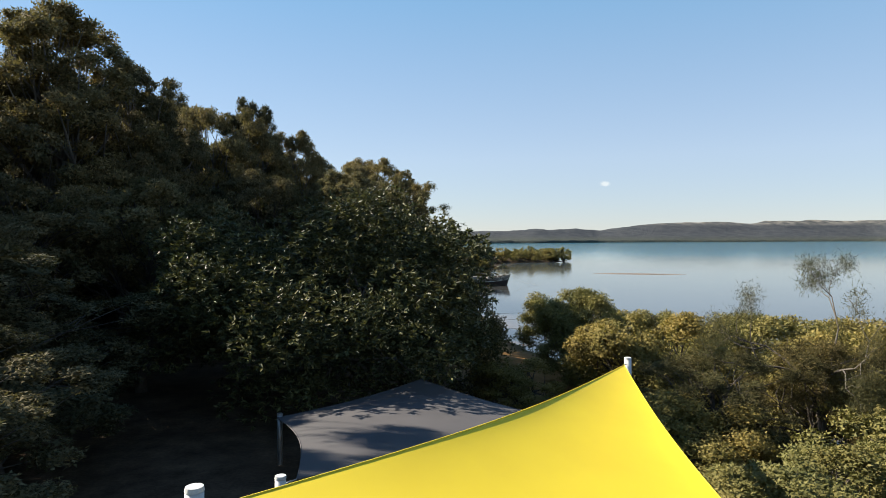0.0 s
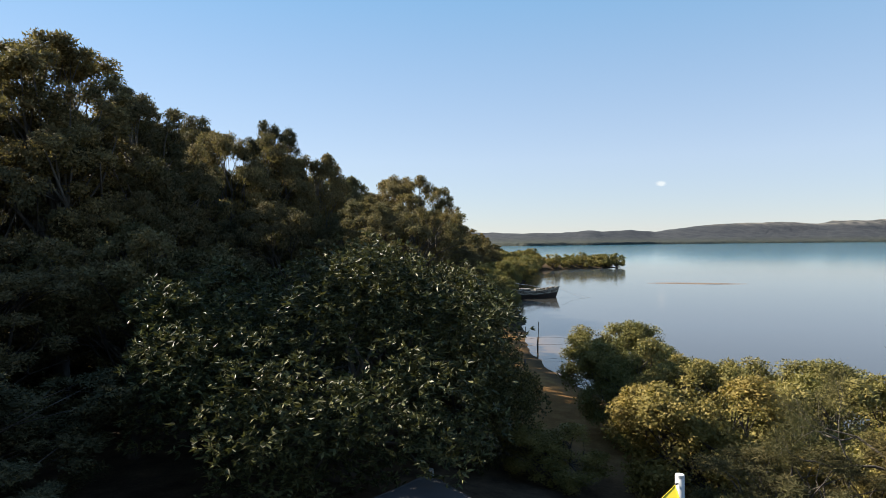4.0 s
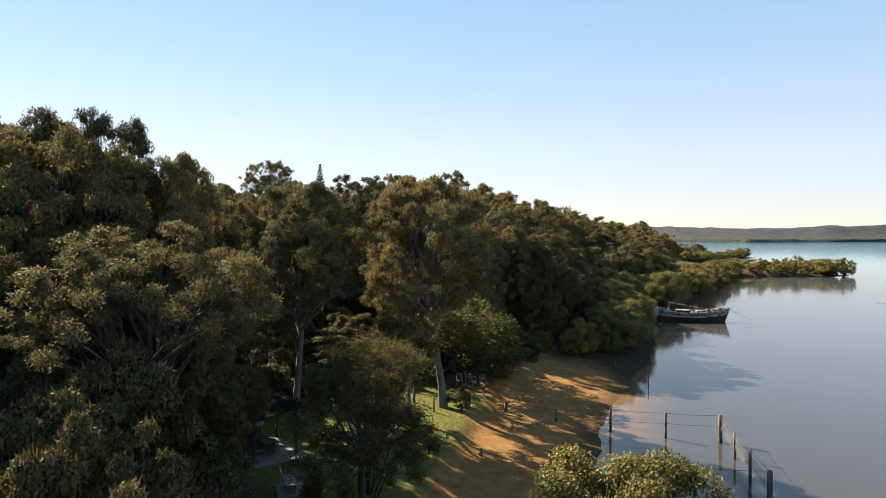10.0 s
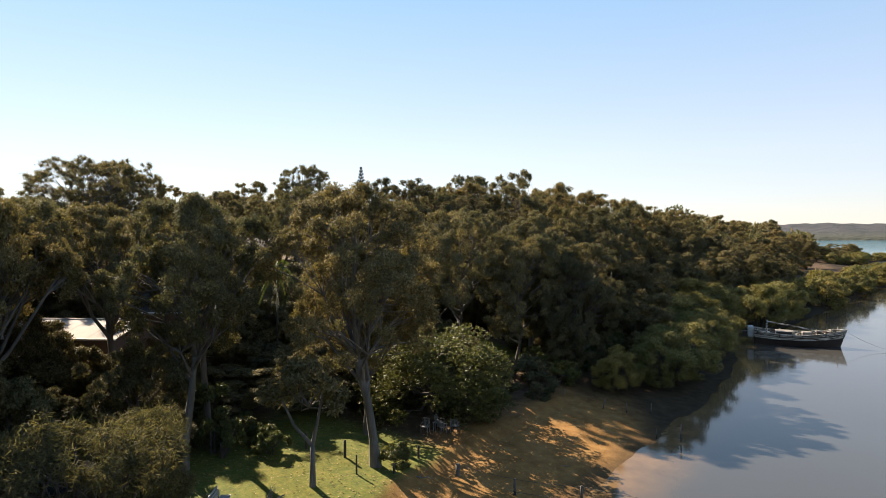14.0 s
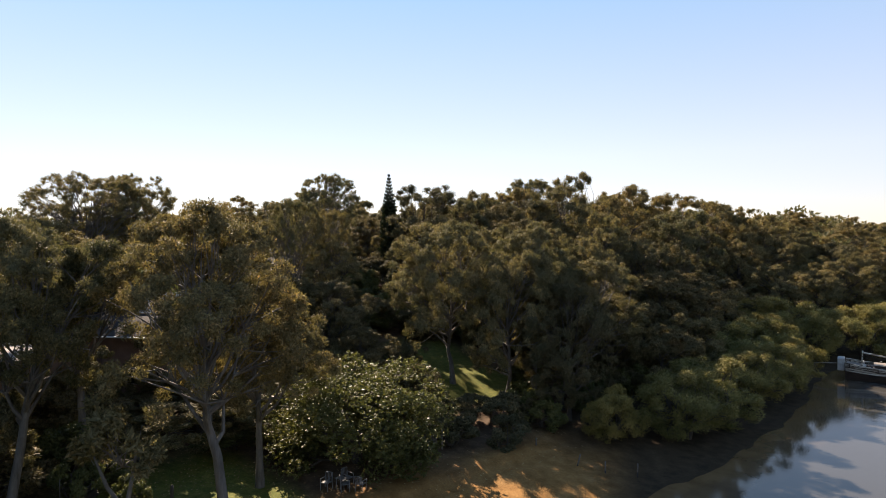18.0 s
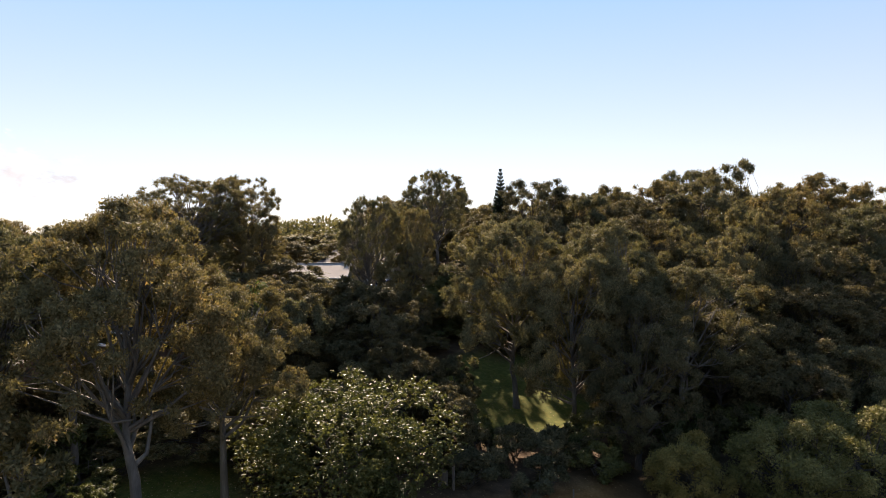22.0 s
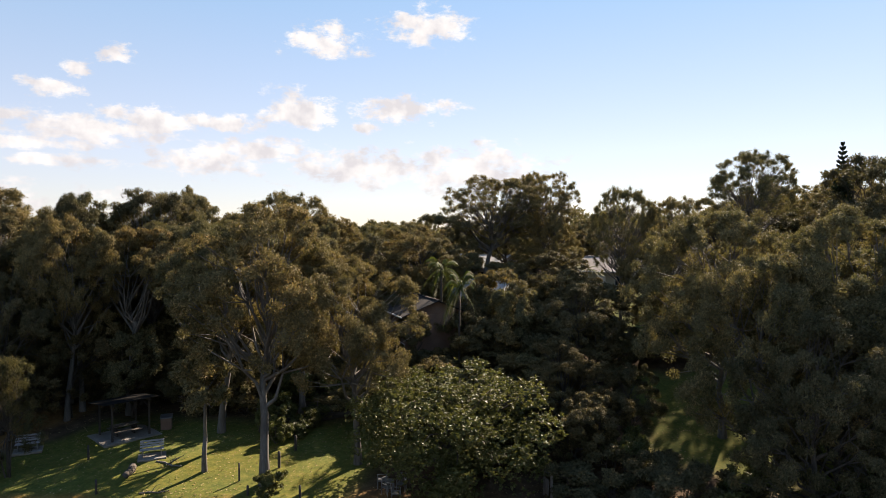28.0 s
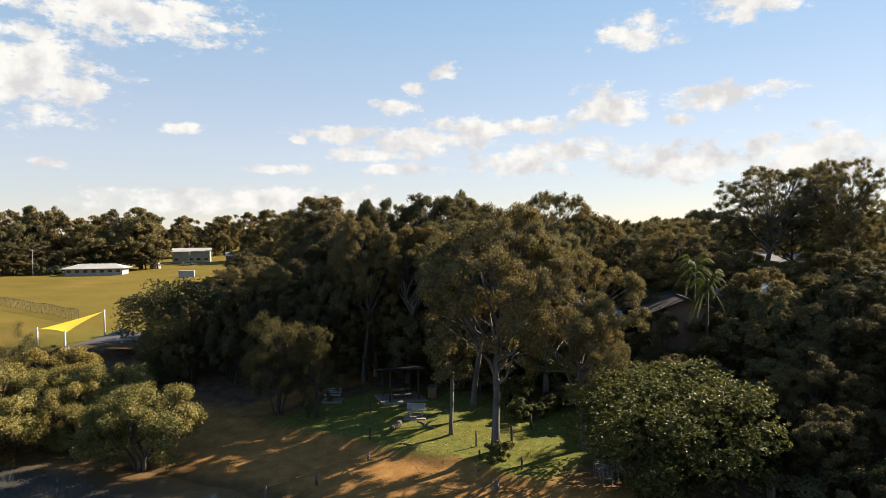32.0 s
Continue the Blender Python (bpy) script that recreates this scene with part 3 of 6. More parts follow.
def box(bm, cx, cy, cz, sx, sy, sz, bevel=0.0, turn=None):
    m = Matrix.Translation((cx, cy, cz)) @ (turn or Matrix.Identity(4)) @ Matrix.Diagonal((sx, sy, sz, 1))
    g = bmesh.ops.create_cube(bm, size=1.0, matrix=m)
    if bevel:
        edges = {e for v in g["verts"] for e in v.link_edges}
        bmesh.ops.bevel(bm, geom=list(edges), offset=bevel, segments=1, affect="EDGES", profile=0.5)
    return bm


def boxed(cx, cy, cz, sx, sy, sz, bevel=0.0, turn=None):
    return box(bmesh.new(), cx, cy, cz, sx, sy, sz, bevel, turn)


def tube(path, radii, sides=6, cap=True):
    """Vertices and faces (quads) of a tapered tube along a path."""
    path, radii = np.asarray(path, float), np.asarray(radii, float)
    tang = np.gradient(path, axis=0)
    tang /= np.linalg.norm(tang, axis=1)[:, None] + 1e-9
    ref = np.array([0.31, 0.83, 0.1]) if abs(tang[0][1]) < 0.8 else np.array([0.9, 0.1, 0.2])
    verts = []
    a = np.linspace(0, 2 * np.pi, sides, endpoint=False)
    for p, t, r in zip(path, tang, radii):
        u = np.cross(t, ref)
        u /= np.linalg.norm(u) + 1e-9
        v = np.cross(t, u)
        verts.append(p + r * (np.cos(a)[:, None] * u + np.sin(a)[:, None] * v))
    n = len(path)
    faces = [[k * sides + i, k * sides + (i + 1) % sides, (k + 1) * sides + (i + 1) % sides, (k + 1) * sides + i] for k in range(n - 1) for i in range(sides)]
    verts = np.concatenate(verts)
    if cap:
        e = (n - 1) * sides
        if sides % 2 == 0:
            for i in range(1, sides // 2):
                faces.append([e + i - 1 if i > 1 else e, e + i, e + sides - i - 1 if sides - i - 1 > i else e + i + 1, e + sides - i if i > 1 else e + sides - 1])
    return verts, np.array(faces)


def join(pieces):
    verts, faces, n = [], [], 0
    for v, f in pieces:
        verts.append(v), faces.append(f + n)
        n += len(v)
    return np.concatenate(verts), np.concatenate(faces)


def tube_mesh(name, path, radii, sides=8):
    return raw_mesh(name, *tube(path, radii, sides))


def unit(v):
    return v / (np.linalg.norm(v, axis=-1, keepdims=True) + 1e-9)


def leaf_quads(pos, axis, nrm, length, width):
    axis = unit(axis)
    side = unit(np.cross(axis, nrm))
    up = np.cross(side, axis)
    L, W = np.asarray(length)[:, None], np.asarray(width)[:, None]
    mid = pos + axis * L * 0.45 + up * L * 0.06
    v = np.stack([pos, mid + side * W / 2, pos + axis * L, mid - side * W / 2], 1).reshape(-1, 3)
    f = np.arange(len(v)).reshape(-1, 4)
    return v, f


def leaf_tris(pos, axis, nrm, length, width):
    """Leaves of one triangle each, for trees that stay far off."""
    axis = unit(axis)
    side = unit(np.cross(axis, nrm))
    L, W = np.asarray(length)[:, None], np.asarray(width)[:, None]
    v = np.stack([pos + side * W * 0.6, pos + axis * L, pos - side * W * 0.6], 1).reshape(-1, 3)
    return v, np.arange(len(v)).reshape(-1, 3)


def crown_clumps(rs, centre, radii, n, size, low=0.35, bumpy=0.25, lobes=9, cap=0.35, fat=0.37):
    """Places and sizes of foliage clumps: rounded heads over an uneven dome, each a heap of clumps with shaded gaps between."""
    radii = np.asarray(radii, float)
    lobes = int(lobes * 1.5)
    d = unit(rs.normal(size=(lobes * 8, 3)) + np.array([0, 0, 0.22]))
    d = d[d[:, 2] > -low]
    keep = [0]
    for i in range(1, len(d)):
        if len(keep) < lobes and min(np.linalg.norm(d[i] - d[k]) for k in keep) > 1.5 / lobes ** 0.5:
            keep.append(i)
    d = d[keep]
    d = d / (np.hypot(d[:, 0], d[:, 1]) ** 2.9 + np.abs(d[:, 2]) ** 2.9)[:, None] ** (1 / 2.9)
    lr = fat * radii.mean() * rs.uniform(0.8, 1.2, len(d))
    lc = np.asarray(centre) + d * (radii * (1.04 - fat)) * (1 + 0.45 * bumpy * rs.uniform(-1, 0.6, len(d)))[:, None]
    lc[::6] = np.asarray(centre) + (lc[::6] - np.asarray(centre)) * 0.45
    k = np.concatenate([np.arange(len(d)), rs.choice(len(d), max(n - len(d), 0), p=lr ** 2 / (lr ** 2).sum())])
    e = unit(rs.normal(size=(len(k), 3)) + 0.8 * d[k] + np.array([0, 0, cap + 0.15]))
    c = lc[k] + e * (lr[k] * rs.uniform(0.62, 1.0, len(k)))[:, None] * np.array([1, 1, 0.88])
    return c, 0.8 * size * rs.uniform(0.65, 1.3, len(k))


def clump_leaves(rs, centres, sizes, count, length, width, droop=0.12, flat=0.75, out=0.55, fill=0.16, three=False, loose=0.5):
    p = sizes ** 2 / (sizes ** 2).sum()
    k = rs.choice(len(centres), count, p=p)
    away = unit(centres - centres.mean(0) + np.array([0, 0, 0.6]))[k]
    d = unit(rs.normal(size=(count, 3)) + 0.45 * away + np.array([0, 0, 0.45]))
    rad = sizes[k] * rs.uniform(loose, 1.1, count) ** 0.8
    inner = rs.rand(count) < fill
    rad[inner] *= 0.35
    pos = centres[k] + d * rad[:, None] * np.array([1, 1, flat])
    axis = unit(0.25 * d + rs.normal(size=(count, 3)) + np.array([0, 0, -droop]))
    nrm = unit(1.1 * d + 0.6 * away + 0.5 * rs.normal(size=(count, 3)) + np.array([0, 0, 0.25]))
    s = rs.uniform(0.6, 1.35, count)
    s[inner] *= 1.9
    return (leaf_tris if three else leaf_quads)(pos, axis, nrm, length * s, width * s)


def extent(vf):
    v = vf[0]
    return float(np.percentile(v[:, 2], 99.3)), float(np.percentile(np.hypot(v[:, 0], v[:, 1]), 96))


def branches(rs, start, centres, r0, sides=5, sag=0.1, share=3, split=False, leader=None):
    """Limbs that leave the trunk (or its leader, at heights of their own), bend and split towards the clumps."""
    limbs = []
    start = np.asarray(start, float)
    turn = np.arctan2(centres[:, 1] - start[1], centres[:, 0] - start[0])
    order = np.lexsort((np.round(turn * 1.3), np.round(centres[:, 2] / 3)))
    groups = np.array_split(order, max(1, len(centres) // share))
    for g in groups:
        pieces = []
        goal = centres[g].mean(0)
        root, r1 = start, r0
        if leader is not None:
            path, radii = leader
            z = np.clip(goal[2] * rs.uniform(0.5, 0.7), path[0][2], path[-1][2])
            root = np.array([np.interp(z, [p[2] for p in path], [p[i] for p in path]) for i in range(3)])
            r1 = 0.62 * float(np.interp(z, [p[2] for p in path], radii))
        hub = root + (goal - root) * rs.uniform(0.5, 0.7) + rs.normal(size=3) * 0.25
        mid = (root + hub) / 2 + np.array([0, 0, -sag * np.linalg.norm(hub - root)]) * rs.uniform(-0.4, 1.3) + rs.normal(size=3) * 0.18
        pieces.append(tube([root, mid, hub], [r1, r1 * 0.72, r1 * 0.5], sides))
        for k in g:
            m2 = (hub + centres[k]) / 2 + rs.normal(size=3) * 0.2
            pieces.append(tube([hub, m2, centres[k]], [r1 * 0.42, r1 * 0.28, r1 * 0.1], 4))
        limbs.append(join(pieces))
    return limbs if split else join(limbs)


PROTO = {}
LABELS = {}


def plant(kind, x, y, top, r, spin=None, z=None, **words):
    """Sets a tree of a kind with its crown top at that level and that crown radius; repeats share meshes."""
    base = ground_z(x, y) - 0.08 if z is None else z
    if kind.split(".")[0] in ("dark_tree", "gum_far") and top - base < 9.0:
        kind = "low_tree." + kind[-1]
    name, label, category, group = LABELS[kind.split(".")[0]]
    if kind not in PROTO:
        root, h, rr = BUILD[kind.split(".")[0]](kind)
        PROTO[kind] = [root, h, rr, False]
        tagged(root, label, category, group)
    root, h, rr, used = PROTO[kind]
    spin = random.uniform(0, 360) if spin is None else spin
    m = pose(x, y, base, 0, 0, spin) @ Matrix.Diagonal((r / rr, r / rr, (top - base) / h, 1))
    if not used:
        root.matrix_basis = m
        PROTO[kind][3] = True
        ob = root
    else:
        s = root.scale.copy()
        root.scale = (1, 1, 1)
        ob = copy_thing(root, m)
        root.scale = s
    return tagged(ob, **words)


def seed_of(kind):
    return sum(ord(c) * (i + 3) for i, c in enumerate(kind)) % 100000


def leaf_part(name, vf, mat, root):
    return part(name, raw_mesh(name, *vf, flat=True), mat, root)


def build_gum(kind, leaves=84000, leaf=(0.15, 0.066), clumps=300, mat="gum_leaf", bark="gum_bark", h=16.0, r=6.0, fork=0.36, low=0.75, tall=0.66, csize=0.78, lobes=16, split=True, three=True, loose=0.5, fat=0.37):
    rs = np.random.RandomState(seed_of(kind))
    root = new(LABELS[kind.split(".")[0]][0])
    lean = rs.normal(size=2) * 0.5
    fz = h * fork * rs.uniform(0.9, 1.1)
    path = [(0, 0, -0.3), (lean[0] * 0.15, lean[1] * 0.15, fz * 0.3), (lean[0] * 0.6 - 0.1, lean[1] * 0.5, fz * 0.7), (lean[0], lean[1], fz)]
    r0 = h * 0.018
    bend = rs.normal(size=2) * 0.45
    path += [(lean[0] + bend[0], lean[1] + bend[1], h * 0.56), (lean[0] * 1.2 - bend[0] * 0.5, lean[1] * 1.2, h * 0.8)]
    radii = [r0 * 1.6, r0 * 1.05, r0 * 0.92, r0 * 0.78, r0 * 0.5, r0 * 0.16]
    part("trunk", raw_mesh("trunk", *tube(path, radii, 9)), M[bark], root)
    c, s = crown_clumps(rs, (lean[0], lean[1], h * (1 - tall / 2)), (r, r, h * tall / 2), clumps, csize, low, 0.25, lobes, 0.55, fat)
    lead = (path[2:], radii[2:])
    if split:
        for k, limb in enumerate(branches(rs, path[3], c[::2], r0 * 0.6, share=5, split=True, leader=lead)):
            part("limb", raw_mesh("limb", *limb), M[bark], root)
    else:
        part("branchwork", raw_mesh("branchwork", *branches(rs, path[3], c[::2], r0 * 0.6, share=5, leader=lead)), M[bark], root)
    vf = clump_leaves(rs, c, s, leaves, *leaf, three=three, loose=loose)
    leaf_part("crown", vf, M[mat], root)
    return (root, *extent(vf))


def odd(kind, a, b):
    return a if int(kind[-1]) % 2 else b


def build_gum_far(kind):
    return build_gum(kind, 44000, (0.2, 0.088), 230, odd(kind, "gum_leaf", "gum_leaf_bronze"), "dark_bark", 15.0, 5.5, 0.25, 0.9, 0.9, 0.82, 25, False, True, 0.4, 0.33)


def build_gum_mini(kind):
    return build_gum(kind, 13000, (0.4, 0.17), 90, odd(kind, "gum_leaf", "gum_leaf_bronze"), "dark_bark", 15.0, 5.5, 0.2, 0.98, 0.98, 1.15, 14, False, True)


def build_dark_tree(kind):
    return build_gum(kind, 44000, (0.19, 0.088), 230, "dark_leaf", "dark_bark", 14.0, 5.5, 0.22, 0.95, 0.94, 0.82, 24, False, True, 0.4, 0.33)


def build_dark_near(kind):
    return build_gum(kind, 84000, (0.135, 0.06), 300, "dark_leaf", "dark_bark", 14.0, 5.5, 0.22, 0.95, 0.94, 0.68, 18, False)


def build_open_gum(kind):
    return build_gum(kind, 66000, (0.145, 0.06), 560, "gum_leaf", "gum_bark", 15.0, 6.0, 0.4, 0.8, 0.62, 0.62, 60, False, True, 0.1, 0.26)


def build_high_gum(kind):
    """Gum with its crown held above a long bare trunk."""
    return build_gum(kind, 60000, (0.16, 0.066), 220, odd(kind, "gum_leaf", "gum_leaf_bronze"), "gum_bark", 16.0, 5.5, 0.5, 0.5, 0.42, 0.72, 15, True, True)


def build_full_gum(kind):
    """Heavy gum with a broad dense crown over several stems."""
    return build_gum(kind, 90000, (0.15, 0.068), 340, "gum_leaf", "gum_bark", 14.5, 6.4, 0.2, 0.9, 0.84, 0.8, 24, True, True)


def build_tall_gum(kind):
    """Slender gum with a narrow, tall crown."""
    return build_gum(kind, 60000, (0.145, 0.064), 240, odd(kind, "gum_leaf", "dark_leaf"), "gum_bark", 18.0, 3.6, 0.4, 0.8, 0.62, 0.66, 17, True, True)


def build_small_umbrella(kind):
    """Small spreading gum: a shallow tufted crown above bare limbs."""
    return build_gum(kind, 60000, (0.1, 0.046), 230, "gum_leaf_bronze", "dark_bark", 12.5, 4.4, 0.5, 0.5, 0.34, 0.5, 22, True, True, 0.4, 0.42)


def build_low_tree(kind):
    """Rounded understorey tree, leafy to near the ground."""
    return build_gum(kind, 34000, (0.16, 0.075), 130, odd(kind, "dark_leaf", "gum_leaf"), "dark_bark", 7.0, 3.8, 0.2, 0.9, 0.92, 0.6, 15, False, True)


def build_bronze(kind):
    return build_gum(kind, mat="gum_leaf_bronze")


def build_fig(kind):
    """Dense dark dome with long leathery leaves in rosettes."""
    rs = np.random.RandomState(7)
    root = new("fig_tree")
    h, r = 9.5, 6.5
    path = [(0, 0, -0.3), (0.2, 0.1, 1.2), (0.1, 0.3, 2.6)]
    part("trunk", raw_mesh("trunk", *tube(path, [0.55, 0.4, 0.36], 10)), M["dark_bark"], root)
    c, s = crown_clumps(rs, (0, 0, 4.4), (6.0, 6.0, 4.6), 260, 1.2, 0.9, 0.1, 28, fat=0.42)
    part("branchwork", raw_mesh("branchwork", *branches(rs, path[-1], c[:60] * np.array([0.8, 0.8, 0.78]), 0.2)), M["dark_bark"], root)
    n = 12500
    k = rs.choice(len(c), n)
    d = unit(rs.normal(size=(n, 3)) + np.array([0, 0, 0.2]))
    tip = c[k] + d * (s[k] * rs.uniform(0.6, 1.05, n))[:, None]
    per = 8
    pos = np.repeat(tip, per, 0)
    ax = unit(np.repeat(d, per, 0) * 0.75 + rs.normal(size=(n * per, 3)) * 0.75)
    nr = unit(np.repeat(d, per, 0) + 0.5 * rs.normal(size=(n * per, 3)))
    sz = rs.uniform(0.7, 1.2, n * per)
    vf = leaf_quads(pos, ax, nr, 0.2 * sz, 0.07 * sz)
    leaf_part("crown", vf, M["fig_leaf"], root)
    return (root, *extent(vf))


def build_broad(kind):
    """Rounded bush tree with large pale-edged leaves in rosettes down to the ground."""
    rs = np.random.RandomState(17)
    root = new("broadleaf_tree")
    h, r = 7.0, 5.0
    path = [(0, 0, -0.3), (0.1, 0.1, 0.8), (0.0, 0.2, 1.6)]
    part("trunk", raw_mesh("trunk", *tube(path, [0.3, 0.24, 0.2], 8)), M["dark_bark"], root)
    c, s = crown_clumps(rs, (0, 0, 2.7), (4.6, 4.6, 3.9), 210, 0.95, 0.9, 0.1, 24, fat=0.42)
    part("branchwork", raw_mesh("branchwork", *branches(rs, path[-1], c[:45], 0.13)), M["dark_bark"], root)
    n = 10500
    k = rs.choice(len(c), n)
    d = unit(rs.normal(size=(n, 3)) + np.array([0, 0, 0.2]))
    tip = c[k] + d * (s[k] * rs.uniform(0.6, 1.05, n))[:, None]
    per = 7
    pos = np.repeat(tip, per, 0)
    ax = unit(np.repeat(d, per, 0) * 0.6 + rs.normal(size=(n * per, 3)) * 0.7 + np.array([0, 0, -0.15]))
    nr = unit(np.repeat(d, per, 0) + 0.45 * rs.normal(size=(n * per, 3)))
    sz = rs.uniform(0.7, 1.2, n * per)
    vf = leaf_quads(pos, ax, nr, 0.17 * sz, 0.09 * sz)
    leaf_part("crown", vf, M["broad_leaf"], root)
    return (root, *extent(vf))


def build_mangrove(kind, n=34000, leaf=(0.125, 0.066), clumps=130):
    rs = np.random.RandomState(seed_of(kind))
    root = new("mangrove_tree")
    h, r = 5.6, 3.6
    stems = []
    c, s = crown_clumps(rs, (0, 0, 2.7), (3.4, 3.4, 2.9), clumps, 0.8, 0.85, 0.2, 13, fat=0.4)
    hubs = []
    for i in range(5):
        a = i * 1.26 + rs.uniform(0, 0.6)
        e = np.array([np.cos(a) * rs.uniform(0.5, 1.2), np.sin(a) * rs.uniform(0.5, 1.2), rs.uniform(1.5, 2.1)])
        stems.append(tube([(np.cos(a) * 0.2, np.sin(a) * 0.2, -0.3), e * 0.5 + rs.normal(size=3) * 0.1, e], [0.14, 0.11, 0.09], 6))
        hubs.append(e)
    part("trunk", raw_mesh("trunk", *join(stems)), M["dark_bark"], root)
    near = np.argmin(((c[:, None] - np.array(hubs)[None]) ** 2).sum(-1), 1)
    part("branchwork", raw_mesh("branchwork", *join([branches(rs, hubs[i], c[near == i], 0.07, 4) for i in range(5) if (near == i).any()])), M["dark_bark"], root)
    vf = clump_leaves(rs, c, s, n, *leaf, 0.0, 0.8, three=True)
    leaf_part("crown", vf, M["mangrove_leaf"], root)
    return (root, *extent(vf))


def build_mangrove_far(kind):
    return build_mangrove(kind, 5200, (0.26, 0.15), 60)


def build_sheoak(kind):
    """Wispy tree with hanging needle sprays."""
    rs = np.random.RandomState(seed_of(kind))
    root = new("she_oak")
    h, r = 9.5, 3.0
    path = [(0, 0, -0.3), (0.15, 0.1, 2.5), (0.3, -0.1, 5.0), (0.2, 0.1, 8.6)]
    trunks = [tube(path, [0.2, 0.15, 0.1, 0.02], 7)]
    for i in range(3):
        a = rs.uniform(0, 6.28)
        trunks.append(tube([(np.cos(a) * 0.2, np.sin(a) * 0.2, -0.3), (np.cos(a) * 0.7, np.sin(a) * 0.7, 1.6), (np.cos(a) * 1.7, np.sin(a) * 1.7, 4.2)], [0.09, 0.06, 0.02], 6))
    part("trunk", raw_mesh("trunk", *join(trunks)), M["dark_bark"], root)
    c, s = crown_clumps(rs, (0, 0, 4.9), (2.8, 2.8, 4.6), 95, 0.7, 0.98, 0.3, 18)
    hub = np.array([0.2, 0, 3.4])
    for limb in branches(rs, hub, c, 0.08, 4, 0.0, split=True):
        part("limb", raw_mesh("limb", *limb), M["dark_bark"], root)
    n = 34000
    k = rs.choice(len(c), n)
    d = unit(rs.normal(size=(n, 3)))
    pos = c[k] + d * (s[k] * rs.uniform(0.0, 1.0, n))[:, None]
    ax = unit(d * 0.6 + rs.normal(size=(n, 3)) * 0.8 + np.array([0, 0, -0.25]))
    vf = leaf_tris(pos, ax, unit(rs.normal(size=(n, 3))), rs.uniform(0.14, 0.32, n), np.full(n, 0.03))
    leaf_part("crown", vf, M["needle"], root)
    return (root, *extent(vf))


def build_bare_sheoak(kind):
    """Half-dead she-oak: bare forked limbs with tufts of needles."""
    rs = np.random.RandomState(5)
    root = new("she_oak")
    h, r = 8.0, 2.6
    pieces, tips = [], []

    def grow(p, d, length, rad, depth):
        d = unit(d)
        q = p + d * length
        m = (p + q) / 2 + rs.normal(size=3) * 0.06 * length
        pieces.append(tube([p, m, q], [rad, rad * 0.8, rad * 0.62], 6 if depth < 2 else 4))
        if depth > 4:
            tips.append(q)
            return
        for _ in range(2 if depth else 3):
            grow(q, d + rs.normal(size=3) * 0.55 + np.array([0, 0, 0.06]), length * rs.uniform(0.62, 0.84), rad * 0.6, depth + 1)
        if rs.rand() < 0.35:
            tips.append(q)

    grow(np.array([0, 0, -0.3]), np.array([0.03, 0, 1.0]), 2.7, 0.15, 0)
    part("trunk", raw_mesh("trunk", *join(pieces)), M["post_wood"], root)
    tips = np.array(tips)
    sel = tips[rs.rand(len(tips)) < 0.8]
    n = 17000
    k = rs.choice(len(sel), n)
    pos = sel[k] + rs.normal(size=(n, 3)) * np.array([0.24, 0.24, 0.2])
    way = unit(rs.normal(size=(n, 3)) + np.array([0, 0, 0.5]))
    leaf_part("crown", leaf_tris(pos, way, unit(rs.normal(size=(n, 3))), rs.uniform(0.1, 0.24, n), np.full(n, 0.014)), M["needle"], root)
    ext = extent((np.concatenate([v for v, _ in pieces]), None))
    return (root, ext[0] + 0.2, ext[1] + 0.3)


def build_shrub(kind):
    rs = np.random.RandomState(seed_of(kind))
    root = new("shrub")
    h, r = 2.2, 1.6
    c, s = crown_clumps(rs, (0, 0, 0.9), (1.4, 1.4, 1.1), 26, 0.42, 0.9, 0.25, 7)
    part("branchwork", raw_mesh("branchwork", *branches(rs, (0, 0, -0.15), c, 0.04, 4)), M["dark_bark"], root)
    vf = clump_leaves(rs, c, s, 7000, 0.13, 0.065, 0.1, 0.8, three=True)
    leaf_part("crown", vf, M["broad_leaf" if kind[-1] in "13" else "dark_leaf"], root)
    return (root, *extent(vf))


def build_pine(kind):
    """Tiered conifer with level whorls."""
    rs = np.random.RandomState(3)
    root = new("norfolk_pine")
    h, r = 16.0, 2.4
    part("trunk", raw_mesh("trunk", *tube([(0, 0, -0.3), (0, 0, 8), (0, 0, h)], [0.3, 0.2, 0.03], 7)), M["dark_bark"], root)
    pos, ax = [], []
    for i, z in enumerate(np.linspace(4, 15.8, 26)):
        reach = r * (1 - z / 16.1) ** 0.75 * 1.3 * rs.uniform(0.8, 1.0) + 0.04
        for j in range(7):
            a = j * 0.897 + i * 0.4
            for q in np.linspace(0.1, 1, 14):
                p = np.array([np.cos(a) * reach * q, np.sin(a) * reach * q, z + 0.25 * q * q])
                for _ in range(5):
                    pos.append(p), ax.append([np.cos(a) + rs.normal() * 0.6, np.sin(a) + rs.normal() * 0.6, 0.3 + rs.normal() * 0.7])
    pos, ax = np.array(pos), np.array(ax)
    leaf_part("crown", leaf_quads(pos, ax, unit(rs.normal(size=pos.shape)), 0.42 * np.clip((16.3 - pos[:, 2]) / 5, 0.35, 1), np.full(len(pos), 0.2)), M["pine_leaf"], root)
    return root, h, r


